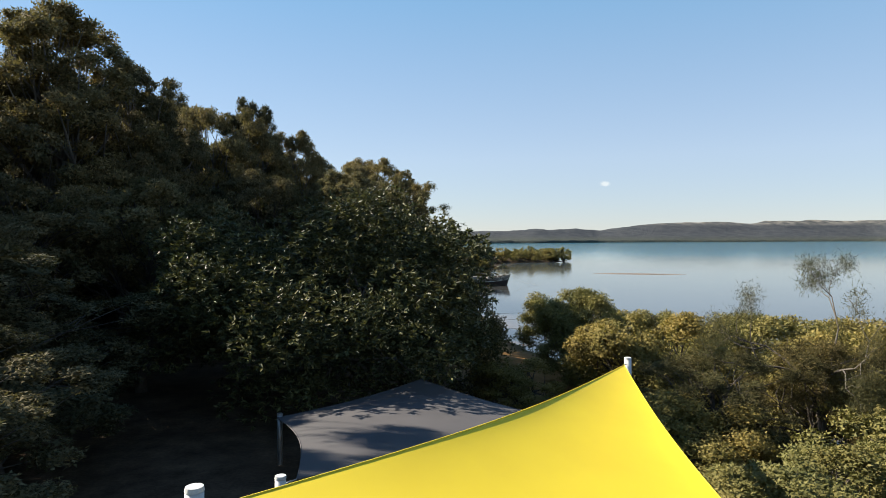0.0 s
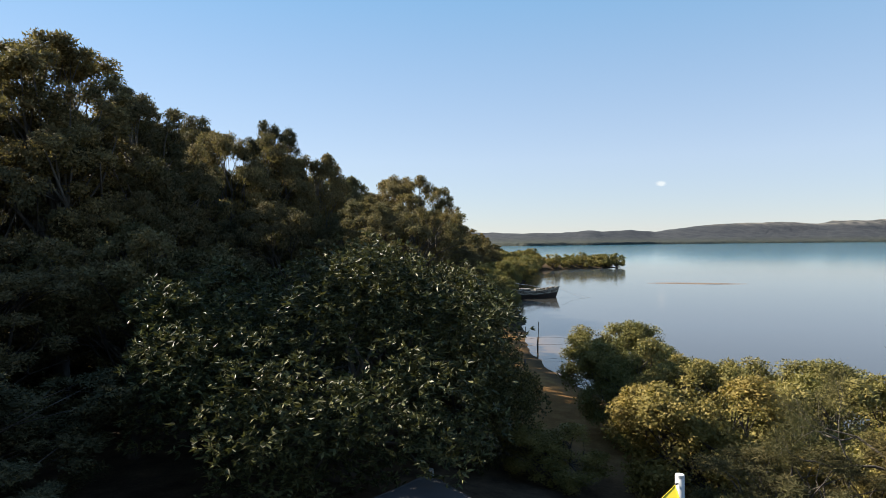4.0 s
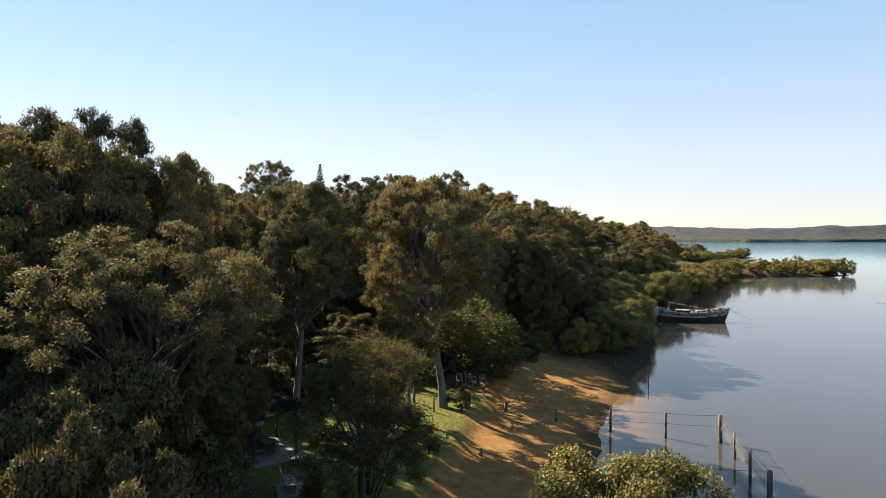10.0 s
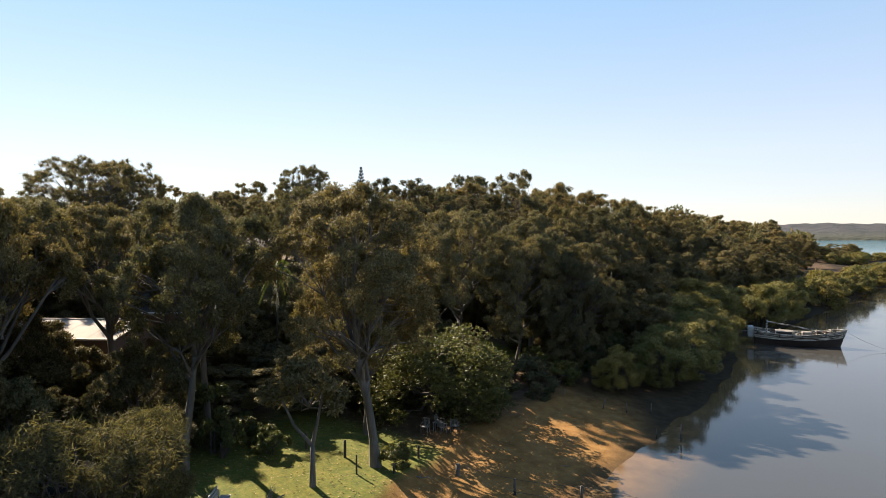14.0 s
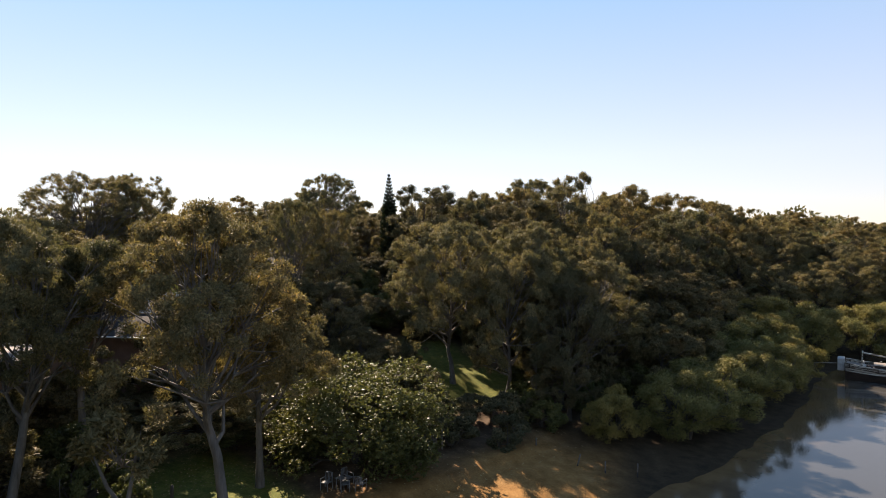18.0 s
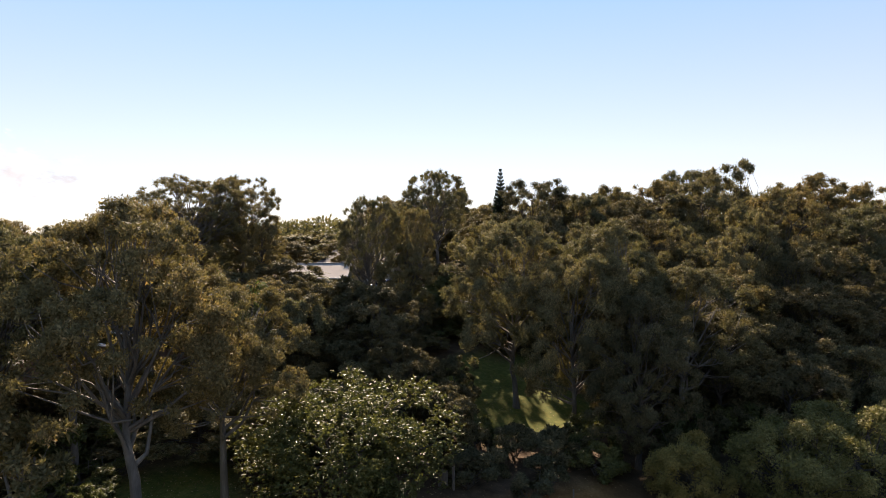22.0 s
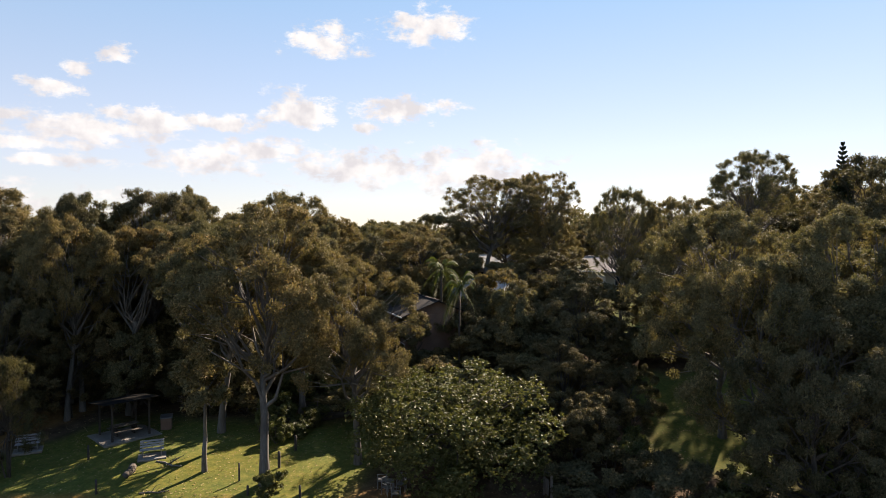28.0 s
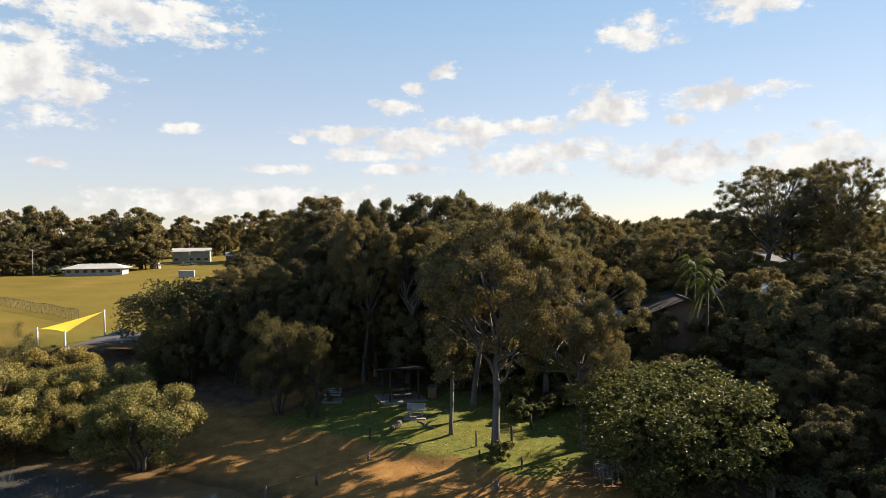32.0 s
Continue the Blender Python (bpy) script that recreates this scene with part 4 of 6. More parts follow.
def build_palm(kind):
    rs = np.random.RandomState(seed_of(kind))
    root = new("palm_tree")
    h, r = 8.0, 2.6
    part("trunk", raw_mesh("trunk", *tube([(0, 0, -0.3), (0.1, 0, 3), (0.15, 0.1, 6.2)], [0.2, 0.14, 0.13], 8)), M["dark_bark"], root)
    pos, ax, nr = [], [], []
    for i in range(26):
        a, up = rs.uniform(0, 6.28), rs.uniform(-0.3, 1.3)
        d = np.array([np.cos(a), np.sin(a)])
        for q in np.linspace(0.12, 1, 22):
            reach = 2.6 * q * np.cos(up * 0.6)
            p = np.array([0.15 + d[0] * reach, 0.1 + d[1] * reach, 6.2 + 2.0 * up * q - 1.5 * q * q])
            for sgn in (-1, 1):
                pos.append(p)
                ax.append([d[0] * 0.55 - sgn * d[1], d[1] * 0.55 + sgn * d[0], -0.45])
                nr.append([0.1, 0.1, 1])
    pos = np.array(pos)
    leaf_part("crown", leaf_quads(pos, np.array(ax), np.array(nr), np.full(len(pos), 0.6), np.full(len(pos), 0.07)), M["palm_leaf"], root)
    return root, h, r


BUILD = {"gum": build_gum, "bronze": build_bronze, "gum_far": build_gum_far, "gum_mini": build_gum_mini, "dark_tree": build_dark_tree, "dark_near": build_dark_near, "open_gum": build_open_gum, "high_gum": build_high_gum, "tall_gum": build_tall_gum, "full_gum": build_full_gum, "small_umbrella": build_small_umbrella, "low_tree": build_low_tree, "fig": build_fig,
         "broad": build_broad, "mangrove": build_mangrove, "mangrove_far": build_mangrove_far, "sheoak": build_sheoak, "bare_sheoak": build_bare_sheoak,
         "shrub": build_shrub, "pine": build_pine, "palm": build_palm}
LABELS.update({
    "gum": ("gum_tree", "tall eucalypt with pale grey trunk and olive leaf clumps", "tree", "gums on the lawn"),
    "bronze": ("gum_tree", "tall eucalypt with pale trunk and bronze-olive leaf clumps", "tree", "gums on the lawn"),
    "gum_far": ("gum_tree", "eucalypt with olive crown in the hillside wood", "tree", "trees of the hillside wood"),
    "gum_mini": ("gum_tree", "eucalypt with olive crown in the distant wood", "tree", "trees of the distant wood"),
    "dark_tree": ("dark_tree", "dense dark green tree in the hillside wood", "tree", "trees of the hillside wood"),
    "dark_near": ("dark_tree", "dense dark green tree behind the shade sails", "tree", "trees behind the playground"),
    "high_gum": ("gum_tree", "tall eucalypt with a high olive crown on a long trunk", "tree", "gums behind the picnic lawn"),
    "full_gum": ("gum_tree", "heavy eucalypt with a broad dense crown beside the clearing", "tree", "gums round the clearing"),
    "tall_gum": ("gum_tree", "slender eucalypt with a tall narrow olive crown", "tree", "gums behind the playground"),
    "small_umbrella": ("gum_tree", "small gum with a shallow bronze crown above bare limbs", "tree", "gums above the beach"),
    "low_tree": ("low_tree", "rounded leafy understorey tree below the gums", "tree", "understorey trees"),
    "open_gum": ("gum_tree", "tall eucalypt with thin open crown against the sky", "tree", "trees on the ridge"),
    "fig": ("fig_tree", "dense dark fig tree with glossy leaf rosettes", "tree", ""),
    "broad": ("broadleaf_tree", "rounded bush tree with large sunlit green leaves", "tree", ""),
    "mangrove": ("mangrove_tree", "rounded olive green mangrove at the water's edge", "tree", "mangroves along the shore"),
    "mangrove_far": ("mangrove_tree", "olive green mangrove on the far shoreline", "tree", "mangroves along the shore"),
    "sheoak": ("she_oak", "wispy brown-green she-oak above the beach", "tree", "she-oaks"),
    "bare_sheoak": ("she_oak", "half-dead she-oak with bare grey limbs and needle tufts", "tree", "she-oaks"),
    "shrub": ("shrub", "low leafy shrub under the trees", "shrub", "shrubs"),
    "pine": ("norfolk_pine", "dark tiered conifer rising above the wood", "tree", ""),
    "palm": ("palm_tree", "feathery palm beside the houses", "tree", "palms"),
})

# ---- trees placed one by one: kind, x, y, crown top, crown radius ----
taken = []


def grow_at(kind, x, y, top, r, spin=None, **words):
    taken.append((x, y, r))
    return plant(kind, x, y, top, r, spin, **words)


for row in [
    # gums of the picnic lawn and the trees behind it
    ("gum.1", -6.0, 65.6, 17.8, 5.6), ("gum.2", -13.2, 57.8, 17.0, 5.0), ("bronze.1", -10.3, 69.7, 14.8, 4.2), ("shrub.1", -14.8, 61.0, 4.4, 1.7), ("shrub.3", -5.3, 66.5, 2.6, 1.0), ("shrub.1", -12.0, 63.0, 3.4, 1.1), ("shrub.3", -13.5, 63.2, 3.1, 1.2), ("shrub.1", -15.0, 63.6, 3.2, 1.2), ("shrub.3", -16.7, 64.0, 3.3, 1.3), ("shrub.1", -18.6, 63.6, 3.6, 1.4),
    ("high_gum.1", -18.5, 50.4, 17.0, 4.4), ("high_gum.2", -14.6, 48.6, 16.6, 4.0), ("gum_far.3", -47.0, 65.8, 18.4, 4.2), ("gum_far.4", -52.5, 71.8, 18.6, 4.2), ("gum_far.2", -30.0, 88.6, 15.8, 3.2), ("low_tree.2", -25.0, 77.4, 11.4, 3.2), ("low_tree.1", -32.0, 79.0, 12.4, 3.0), ("low_tree.1", -24.4, 69.0, 9.4, 2.8), ("high_gum.2", -24.5, 52.6, 18.0, 4.8), ("low_tree.1", -18.5, 54.8, 5.4, 2.6), ("low_tree.2", -17.0, 47.6, 9.0, 3.8), ("low_tree.1", -22.0, 51.5, 8.8, 4.2), ("high_gum.2", -20.6, 58.2, 16.8, 4.2), ("low_tree.1", -15.9, 56.4, 8.8, 3.0), ("low_tree.2", -14.0, 49.4, 8.6, 3.0), ("high_gum.1", -17.2, 62.2, 16.0, 4.0), ("low_tree.2", -23.0, 47.0, 9.4, 4.0),
    # the tall wood between playground and lawn
    ("tall_gum.1", -18.4, 29.8, 20.4, 4.2), ("tall_gum.2", -15.6, 32.4, 18.6, 3.0), ("tall_gum.2", -18.6, 37.8, 17.6, 3.2), ("tall_gum.2", -21.3, 45.9, 19.9, 3.6), ("bronze.2", -15.2, 42.2, 18.2, 5.2), ("tall_gum.2", -13.9, 44.8, 19.2, 2.2), ("gum.2", -11.8, 45.4, 17.3, 3.8),
    ("gum.3", -26.3, 45.6, 20.2, 4.4), ("open_gum.3", -36.6, 50.6, 20.6, 5.4), ("gum_far.4", -30.5, 43.5, 19.6, 4.6), ("gum_far.3", -39.6, 54.0, 18.2, 4.4), ("gum_far.1", -28.0, 34.0, 20.0, 4.6), ("gum.4", -24.5, 40.5, 18.8, 4.6),
    ("dark_near.2", -15.1, 36.6, 15.0, 4.8), ("dark_near.1", -10.6, 37.4, 13.4, 4.4), ("dark_near.2", -8.0, 43.5, 13.2, 3.4), ("dark_near.1", -16.6, 31.5, 15.5, 4.8), ("dark_near.2", -20.5, 28.0, 17.0, 4.8), ("low_tree.1", -12.4, 45.2, 9.0, 3.4), ("low_tree.2", -4.4, 34.2, 9.2, 2.4),
    ("small_umbrella.1", -5.0, 37.8, 14.0, 4.0), ("low_tree.1", -3.6, 36.6, 10.4, 3.0), ("low_tree.1", -1.0, 33.2, 9.4, 2.6),
    ("fig.1", -4.8, 25.2, 11.1, 7.0), ("fig.1", -0.7, 30.0, 7.9, 3.3), ("dark_near.2", -12.6, 16.6, 9.2, 4.5), ("dark_near.1", -16.2, 22.8, 12.0, 5.4), ("dark_near.2", -10.6, 9.8, 8.1, 3.8), ("gum_far.1", -23.6, 19.5, 18.5, 5.2), ("gum_far.3", -26.5, 27.0, 18.8, 5.5), ("dark_tree.1", -20.5, 13.0, 14.0, 4.8), ("dark_tree.2", -27.0, 13.5, 18.5, 5.5),
    # above the beach and round the glade
    ("broad.1", -9.4, 76.2, 7.9, 5.9), ("full_gum.1", -16.8, 92.2, 17.5, 5.6), ("full_gum.2", -11.6, 93.6, 14.8, 4.4), ("gum.4", -12.6, 98.6, 17.2, 5.2), ("dark_near.2", -5.6, 94.2, 12.4, 3.6), ("bronze.1", -8.2, 100.5, 14.0, 4.8), ("dark_near.1", -7.6, 96.2, 11.5, 4.0), ("dark_near.2", -22.4, 82.6, 12.4, 4.2), ("dark_near.1", -15.8, 82.3, 9.0, 3.3), ("low_tree.1", -12.2, 83.4, 6.4, 2.6), ("low_tree.2", -18.6, 80.2, 7.4, 3.2),
    ("low_tree.1", -16.6, 86.6, 7.4, 2.0), ("low_tree.2", -27.6, 89.0, 7.6, 2.4), ("low_tree.1", -30.6, 93.0, 10.0, 3.0), ("low_tree.2", -26.4, 98.6, 8.2, 2.6), ("low_tree.1", -27.4, 86.0, 8.6, 2.6), ("shrub.2", -7.3, 88.6, 3.9, 1.9), ("shrub.4", -9.6, 85.4, 3.9, 1.8), ("shrub.2", -10.4, 88.0, 3.7, 1.6), ("shrub.4", -8.2, 90.6, 3.9, 1.8), ("low_tree.1", -13.6, 84.4, 6.4, 2.2), ("shrub.1", -6.0, 91.2, 3.6, 2.0), ("shrub.2", -8.0, 83.2, 3.4, 1.8), ("shrub.4", -5.4, 86.4, 3.2, 1.7), ("shrub.1", -8.6, 92.6, 4.2, 2.0), ("shrub.3", -12.8, 86.0, 4.2, 1.7),
    # the ridge against the sky
    ("open_gum.1", -48.6, 70.2, 23.0, 7.0), ("open_gum.2", -52.6, 76.9, 23.6, 4.5), ("open_gum.3", -33.6, 86.0, 20.2, 3.2), ("open_gum.1", -34.6, 90.4, 19.3, 3.0), ("gum_far.2", -49.0, 78.6, 19.4, 3.4),
    ("open_gum.3", -47.2, 100.0, 24.7, 4.6), ("gum_far.1", -53.2, 97.4, 20.0, 4.4), ("dark_tree.2", -37.7, 107.7, 23.0, 5.6), ("gum_far.4", -41.6, 112.0, 21.6, 4.2), ("dark_tree.1", -32.0, 104.0, 18.6, 4.6),
    ("open_gum.1", -50.5, 143.5, 26.9, 6.6), ("gum_far.1", -36.8, 140.2, 26.2, 6.8), ("gum_far.2", -29.6, 126.5, 23.2, 6.4), ("gum_far.3", -40.6, 128.8, 23.8, 6.2), ("gum_far.4", -34.9, 156.0, 25.2, 7.0), ("gum_far.2", -34.7, 176.5, 24.4, 7.6), ("gum_far.3", -40.5, 166.0, 25.0, 7.0),
    ("gum_far.1", -17.9, 118.2, 18.7, 5.0), ("dark_tree.1", -23.5, 110.0, 18.0, 5.0), ("gum_far.4", -24.5, 133.0, 21.4, 6.4), ("dark_tree.2", -14.0, 127.0, 15.0, 5.0), ("gum_far.3", -20.0, 145.0, 20.0, 6.6), ("gum_far.2", -12.0, 108.5, 13.6, 4.8), ("dark_tree.1", -10.0, 117.5, 12.2, 4.6),
    ("gum_far.1", -25.0, 163.0, 22.0, 7.2), ("gum_far.4", -18.0, 176.0, 19.6, 6.0), ("gum_far.2", -28.0, 192.0, 22.0, 6.2), ("gum_far.3", -46.0, 212.0, 25.4, 7.0), ("gum_far.1", -25.5, 268.0, 21.4, 8.0), ("gum_far.2", -6.5, 243.0, 16.2, 6.5), ("gum_far.4", -33.0, 232.0, 22.4, 7.5), ("gum_far.3", -16.0, 216.0, 17.6, 6.8),
    ("gum_far.1", -88.0, 121.0, 26.0, 6.5), ("gum_far.2", -98.0, 112.0, 25.0, 6.5), ("gum_far.3", -80.0, 108.0, 23.0, 6.0), ("gum_far.4", -72.0, 116.0, 23.4, 6.0),
    # low growth round the houses
    ("dark_tree.2", -43.0, 73.5, 13.0, 4.2), ("dark_tree.1", -54.6, 91.2, 16.4, 3.8), ("dark_tree.1", -42.0, 63.0, 14.0, 4.5), ("dark_tree.2", -44.0, 67.0, 14.5, 4.5), ("low_tree.1", -33.0, 63.5, 11.0, 3.6), ("low_tree.2", -30.0, 75.5, 12.8, 3.8), ("low_tree.1", -26.2, 74.2, 9.8, 3.0), ("dark_tree.1", -39.5, 79.5, 14.2, 4.2), ("low_tree.1", -21.5, 60.8, 7.4, 3.2), ("low_tree.2", -24.6, 64.4, 8.6, 3.2), ("low_tree.1", -22.0, 70.4, 6.6, 3.0), ("low_tree.2", -18.4, 72.8, 6.8, 3.2),
    ("palm.1", -28.1, 70.4, 15.3, 1.7), ("palm.2", -23.3, 73.2, 14.2, 1.4), ("palm.1", -41.0, 82.6, 13.5, 1.7),
    # mangroves along the north shore
    ("mangrove.3", 1.6, 99.6, 5.6, 3.6), ("low_tree.1", -4.2, 106.2, 7.8, 3.8), ("mangrove.2", 1.4, 105.6, 5.8, 3.8), ("mangrove.3", 1.4, 112.4, 5.4, 3.6), ("low_tree.2", -4.0, 113.6, 8.0, 3.8), ("mangrove.1", -3.4, 120.6, 6.8, 4.2), ("mangrove.3", 1.2, 119.0, 5.4, 3.6), ("mangrove.2", -2.8, 126.8, 6.9, 4.0), ("mangrove.1", 1.0, 125.6, 5.2, 3.2), ("mangrove.3", -4.4, 133.6, 6.6, 4.0), ("mangrove.2", -2.4, 142.4, 7.3, 4.2), ("mangrove.1", 2.4, 148.6, 7.0, 4.2), ("mangrove.3", 4.4, 156.0, 7.0, 4.2), ("dark_tree.1", -7.6, 104.0, 10.6, 4.2), ("mangrove.2", -1.8, 94.4, 4.6, 2.4), ("low_tree.1", -8.0, 112.5, 9.4, 4.4), ("dark_tree.2", -8.0, 122.0, 10.8, 4.4), ("low_tree.2", -8.4, 131.0, 9.4, 4.4), ("mangrove.1", -6.5, 139.0, 8.2, 4.2),
    # she-oaks and mangroves along the south shore
    ("mangrove.2", 3.2, 29.0, 4.0, 2.2), ("sheoak.1", -1.7, 46.5, 9.4, 3.0), ("sheoak.2", -3.2, 49.8, 8.6, 1.9), ("bare_sheoak.1", 12.2, 20.2, 8.8, 3.8), ("sheoak.2", 12.5, 20.9, 6.0, 2.4), ("sheoak.1", 8.9, 20.6, 5.6, 2.4), ("mangrove.2", 8.6, 14.6, 4.4, 2.6), ("mangrove.1", 12.0, 15.8, 4.9, 3.0), ("mangrove.3", 15.5, 15.0, 5.2, 3.2), ("mangrove.1", 7.3, 19.5, 4.6, 2.6), ("mangrove.3", 10.5, 11.5, 4.0, 2.6),
    ("mangrove.1", 9.3, 46.8, 5.8, 3.9), ("mangrove.2", 8.4, 38.5, 6.0, 3.2), ("mangrove.3", 10.8, 38.6, 5.0, 2.7),
    ("mangrove.3", 10.8, 34.6, 5.5, 3.4), ("mangrove.1", 16.6, 36.9, 5.1, 4.1), ("mangrove.2", 9.2, 27.9, 6.1, 3.6),
    ("mangrove.3", 14.8, 29.0, 5.8, 4.2), ("mangrove.1", 20.0, 30.1, 5.5, 4.1), ("mangrove.2", 20.5, 22.2, 5.7, 4.1), ("mangrove.3", 15.4, 21.6, 6.4, 3.8),
]:
    grow_at(*row)
plant("pine.1", -44.3, 107.3, 25.0, 1.6)
plant("pine.1", -88.0, 50.0, 18.6, 1.2)


# ---- woods ----
def clear_of(x, y):
    """True where trees may stand."""
    d = float(inland(x, y))
    if 71 < y < 88 and d < 19:
        return False
    if d < 11 or lawn_mask(x, y) > 0.25:
        return False
    if -3 < y < 16 and x > -12:
        return False
    if y < 0 and abs(x - 27.6 - 0.496 * (y - 91.4)) < 13:
        return False
    if (x + 10.5) ** 2 / 36 + (y - 51.5) ** 2 / 25 < 1:
        return False
    for hx, hy, hr in HOUSE_SPOTS:
        if (x - hx) ** 2 + (y - hy) ** 2 < hr * hr:
            return False
    return True


def in_glade(x, y):
    """The small sunlit clearing behind the broadleaf tree."""
    return -29 < x < -5 and 84.0 < y < 97


def open_sky(x, y):
    """How high a tree may stand without shading the sunny lawns."""
    lim = 99.0
    for x0, ya, yb, z0 in ((-11.0, 59.0, 69.5, 1.8), (-26.0, 83.0, 101.0, 4.4), (-18.0, 83.0, 100.0, 3.2), (-6.0, 68.0, 87.0, 0.7), (-5.5, 1.0, 20.0, 5.2), (-8.0, 21.0, 33.0, 9.0), (3.0, 130.0, 142.0, 1.0)):
        back = x0 - x
        if back > 0 and ya < y - 0.325 * back < yb and -5 < x0 < 0:
            lim = min(lim, z0 + 0.64 * back)
        elif back > 0 and ya < y - 0.325 * back < yb:
            lim = min(lim, z0 + 0.57 * back)
    for ex, ey, ez, hx, hy, hz in ((25.2, 62.0, 16.1, -50.0, 84.5, 11.6), (25.5, 65.5, 16.0, -50.0, 84.5, 11.6), (25.7, 69.0, 15.9, -50.0, 84.5, 11.6), (26.1, 72.2, 15.9, -50.0, 84.5, 11.6),
                                   (16.0, 31.7, 14.4, -27.0, 59.5, 8.4), (18.4, 37.2, 14.8, -27.0, 59.5, 8.4), (21.7, 46.1, 15.7, -27.0, 59.5, 8.4), (18.4, 37.2, 14.8, -44.3, 107.3, 21.0), (25.0, 58.5, 16.1, -44.3, 107.3, 21.0)):
        s = (ex - x) / (ex - hx)
        if 0.3 < s < 1.0 and abs(y - (ey + (hy - ey) * s)) < 2.6:
            lim = min(lim, ez + (hz - ez) * s)
    return lim


HOUSE_SPOTS = [(-28, 59.4, 6), (-51, 85.5, 7), (-28.5, 68.5, 5), (-37.5, 73.5, 6), (-54, 94, 6)]
rs_wood = np.random.RandomState(11)


def scatter(count, x0, x1, y0, y1, gap, kinds, top, radius):
    made = 0
    for _ in range(count * 14):
        x, y = rs_wood.uniform(x0, x1), rs_wood.uniform(y0, y1)
        if not clear_of(x, y):
            continue
        r = radius * rs_wood.uniform(0.8, 1.2)
        if any((x - a) ** 2 + (y - b) ** 2 < (gap + 0.35 * c) ** 2 for a, b, c in taken):
            continue
        t = min(top(x, y) + rs_wood.uniform(-2.0, 1.6), open_sky(x, y))
        if t < ground_z(x, y) + 3.5:
            continue
        kind = kinds[rs_wood.randint(len(kinds))]
        if in_glade(x, y):
            taken.append((x, y, r))
        else:
            grow_at(kind, x, y, t, r)
        made += 1
        if made >= count:
            break


WOOD = ["gum_far.1", "gum_far.2", "gum_far.3", "gum_far.4", "dark_tree.1", "dark_tree.2"]
hill_top = lambda x, y: 12.0 + 10.5 * float(smooth(5, 48, inland(x, y)))
scatter(60, -44, -4, 74, 122, 3.2, WOOD, hill_top, 4.6)
scatter(36, -46, -17, 40, 76, 2.6, WOOD, lambda x, y: 13.0 + 4.0 * float(smooth(18, 50, inland(x, y))), 4.4)
scatter(48, -42, 2, 120, 190, 3.6, WOOD, lambda x, y: 11.5 + 10.5 * float(smooth(8, 44, inland(x, y))), 5.2)
scatter(44, -52, -12, 10, 46, 2.6, WOOD, lambda x, y: 15.5, 5.0)
MINI = ["gum_mini.1", "gum_mini.2", "gum_mini.3", "gum_mini.4"]
scatter(70, -60, -4, 190, 330, 4.5, MINI, lambda x, y: 12.0 + 8 * float(smooth(12, 60, inland(x, y))), 6.0)
scatter(26, -45, 8, 395, 520, 6.0, MINI, lambda x, y: 8.5, 6.0)
scatter(34, -74, -48, 20, 150, 4.0, WOOD, lambda x, y: 17.0 + 4.5 * float(smooth(85, 130, y)), 5.6)
scatter(46, -110, -72, 14, 150, 4.5, MINI, lambda x, y: 17.5 + 5.5 * float(smooth(85, 130, y)), 6.0)
# round the sports field
scatter(60, -150, -66, -150, 14, 4.5, MINI, lambda x, y: 18.0, 6.5)
for i in range(64):
    x = -190 + i * 3.6 + rs_wood.uniform(-2, 2)
    y = -168 - rs_wood.uniform(0, 34) - 0.15 * x
    if abs(x + 107) < 21 and y > -215:
        continue
    plant(MINI[i % 4], x, y, 23 + rs_wood.uniform(-4, 5), 8.5 * rs_wood.uniform(0.8, 1.2))


# trees behind the houses
for i in range(18):
    plant(MINI[i % 4], -170 + i * 4.6 + rs_wood.uniform(-2, 2), -232 - rs_wood.uniform(0, 22), 24 + rs_wood.uniform(-4, 3), 8.5)
# low skirts of the woods round the field
for i in range(34):
    x = -120 + i * 4.2 + rs_wood.uniform(-2, 2)
    y = -166 - rs_wood.uniform(0, 5) - 0.15 * x
    if abs(x + 101) < 17:
        continue
    plant(("dark_tree.1", "dark_tree.2", "gum_far.3")[i % 3], x, y, ground_z(x, y) + rs_wood.uniform(7, 12), 5.5 * rs_wood.uniform(0.8, 1.3))


def far_wood():
    """The woods that close the land to the west, north and south."""
    rs = np.random.RandomState(31)
    n = 1500
    a, dist = rs.uniform(radians(-5), radians(215), n), rs.uniform(150, 900, n) ** 1.0
    x, y = 10 - np.sin(a) * dist, 50 + np.cos(a) * dist
    ok = (inland_main(x, y) > 25) & ((y > 20) | (y < -215) | (x < -160)) & ~((x > -120) & (y > 0) & (y < 160))
    x, y = x[ok], y[ok]
    top = height(x, y) + rs.uniform(9, 15, len(x))
    near = np.hypot(x - 20, y - 70) < 330
    k = np.repeat(np.arange(len(x)), np.where(near, 420, 70))
    fine = np.where(near[k], 0.5, 1.15)
    d = unit(rs.normal(size=(len(k), 3)) + np.array([0, 0, 0.4]))
    pos = np.stack([x[k], y[k], top[k] - 5.5], -1) + d * np.array([6.5, 6.5, 5.5]) * rs.uniform(0.75, 1.0, len(k))[:, None]
    vf = leaf_quads(pos, unit(d + rs.normal(size=d.shape)), unit(d + 0.6 * rs.normal(size=d.shape)), rs.uniform(1.6, 3.0, len(k)) * fine, rs.uniform(0.9, 1.5, len(k)) * fine)
    tagged(part("far_wood", raw_mesh("far_wood", *vf, flat=True), M["gum_leaf"], None), "distant olive green woodland canopy", "woodland", kind="stuff")


far_wood()
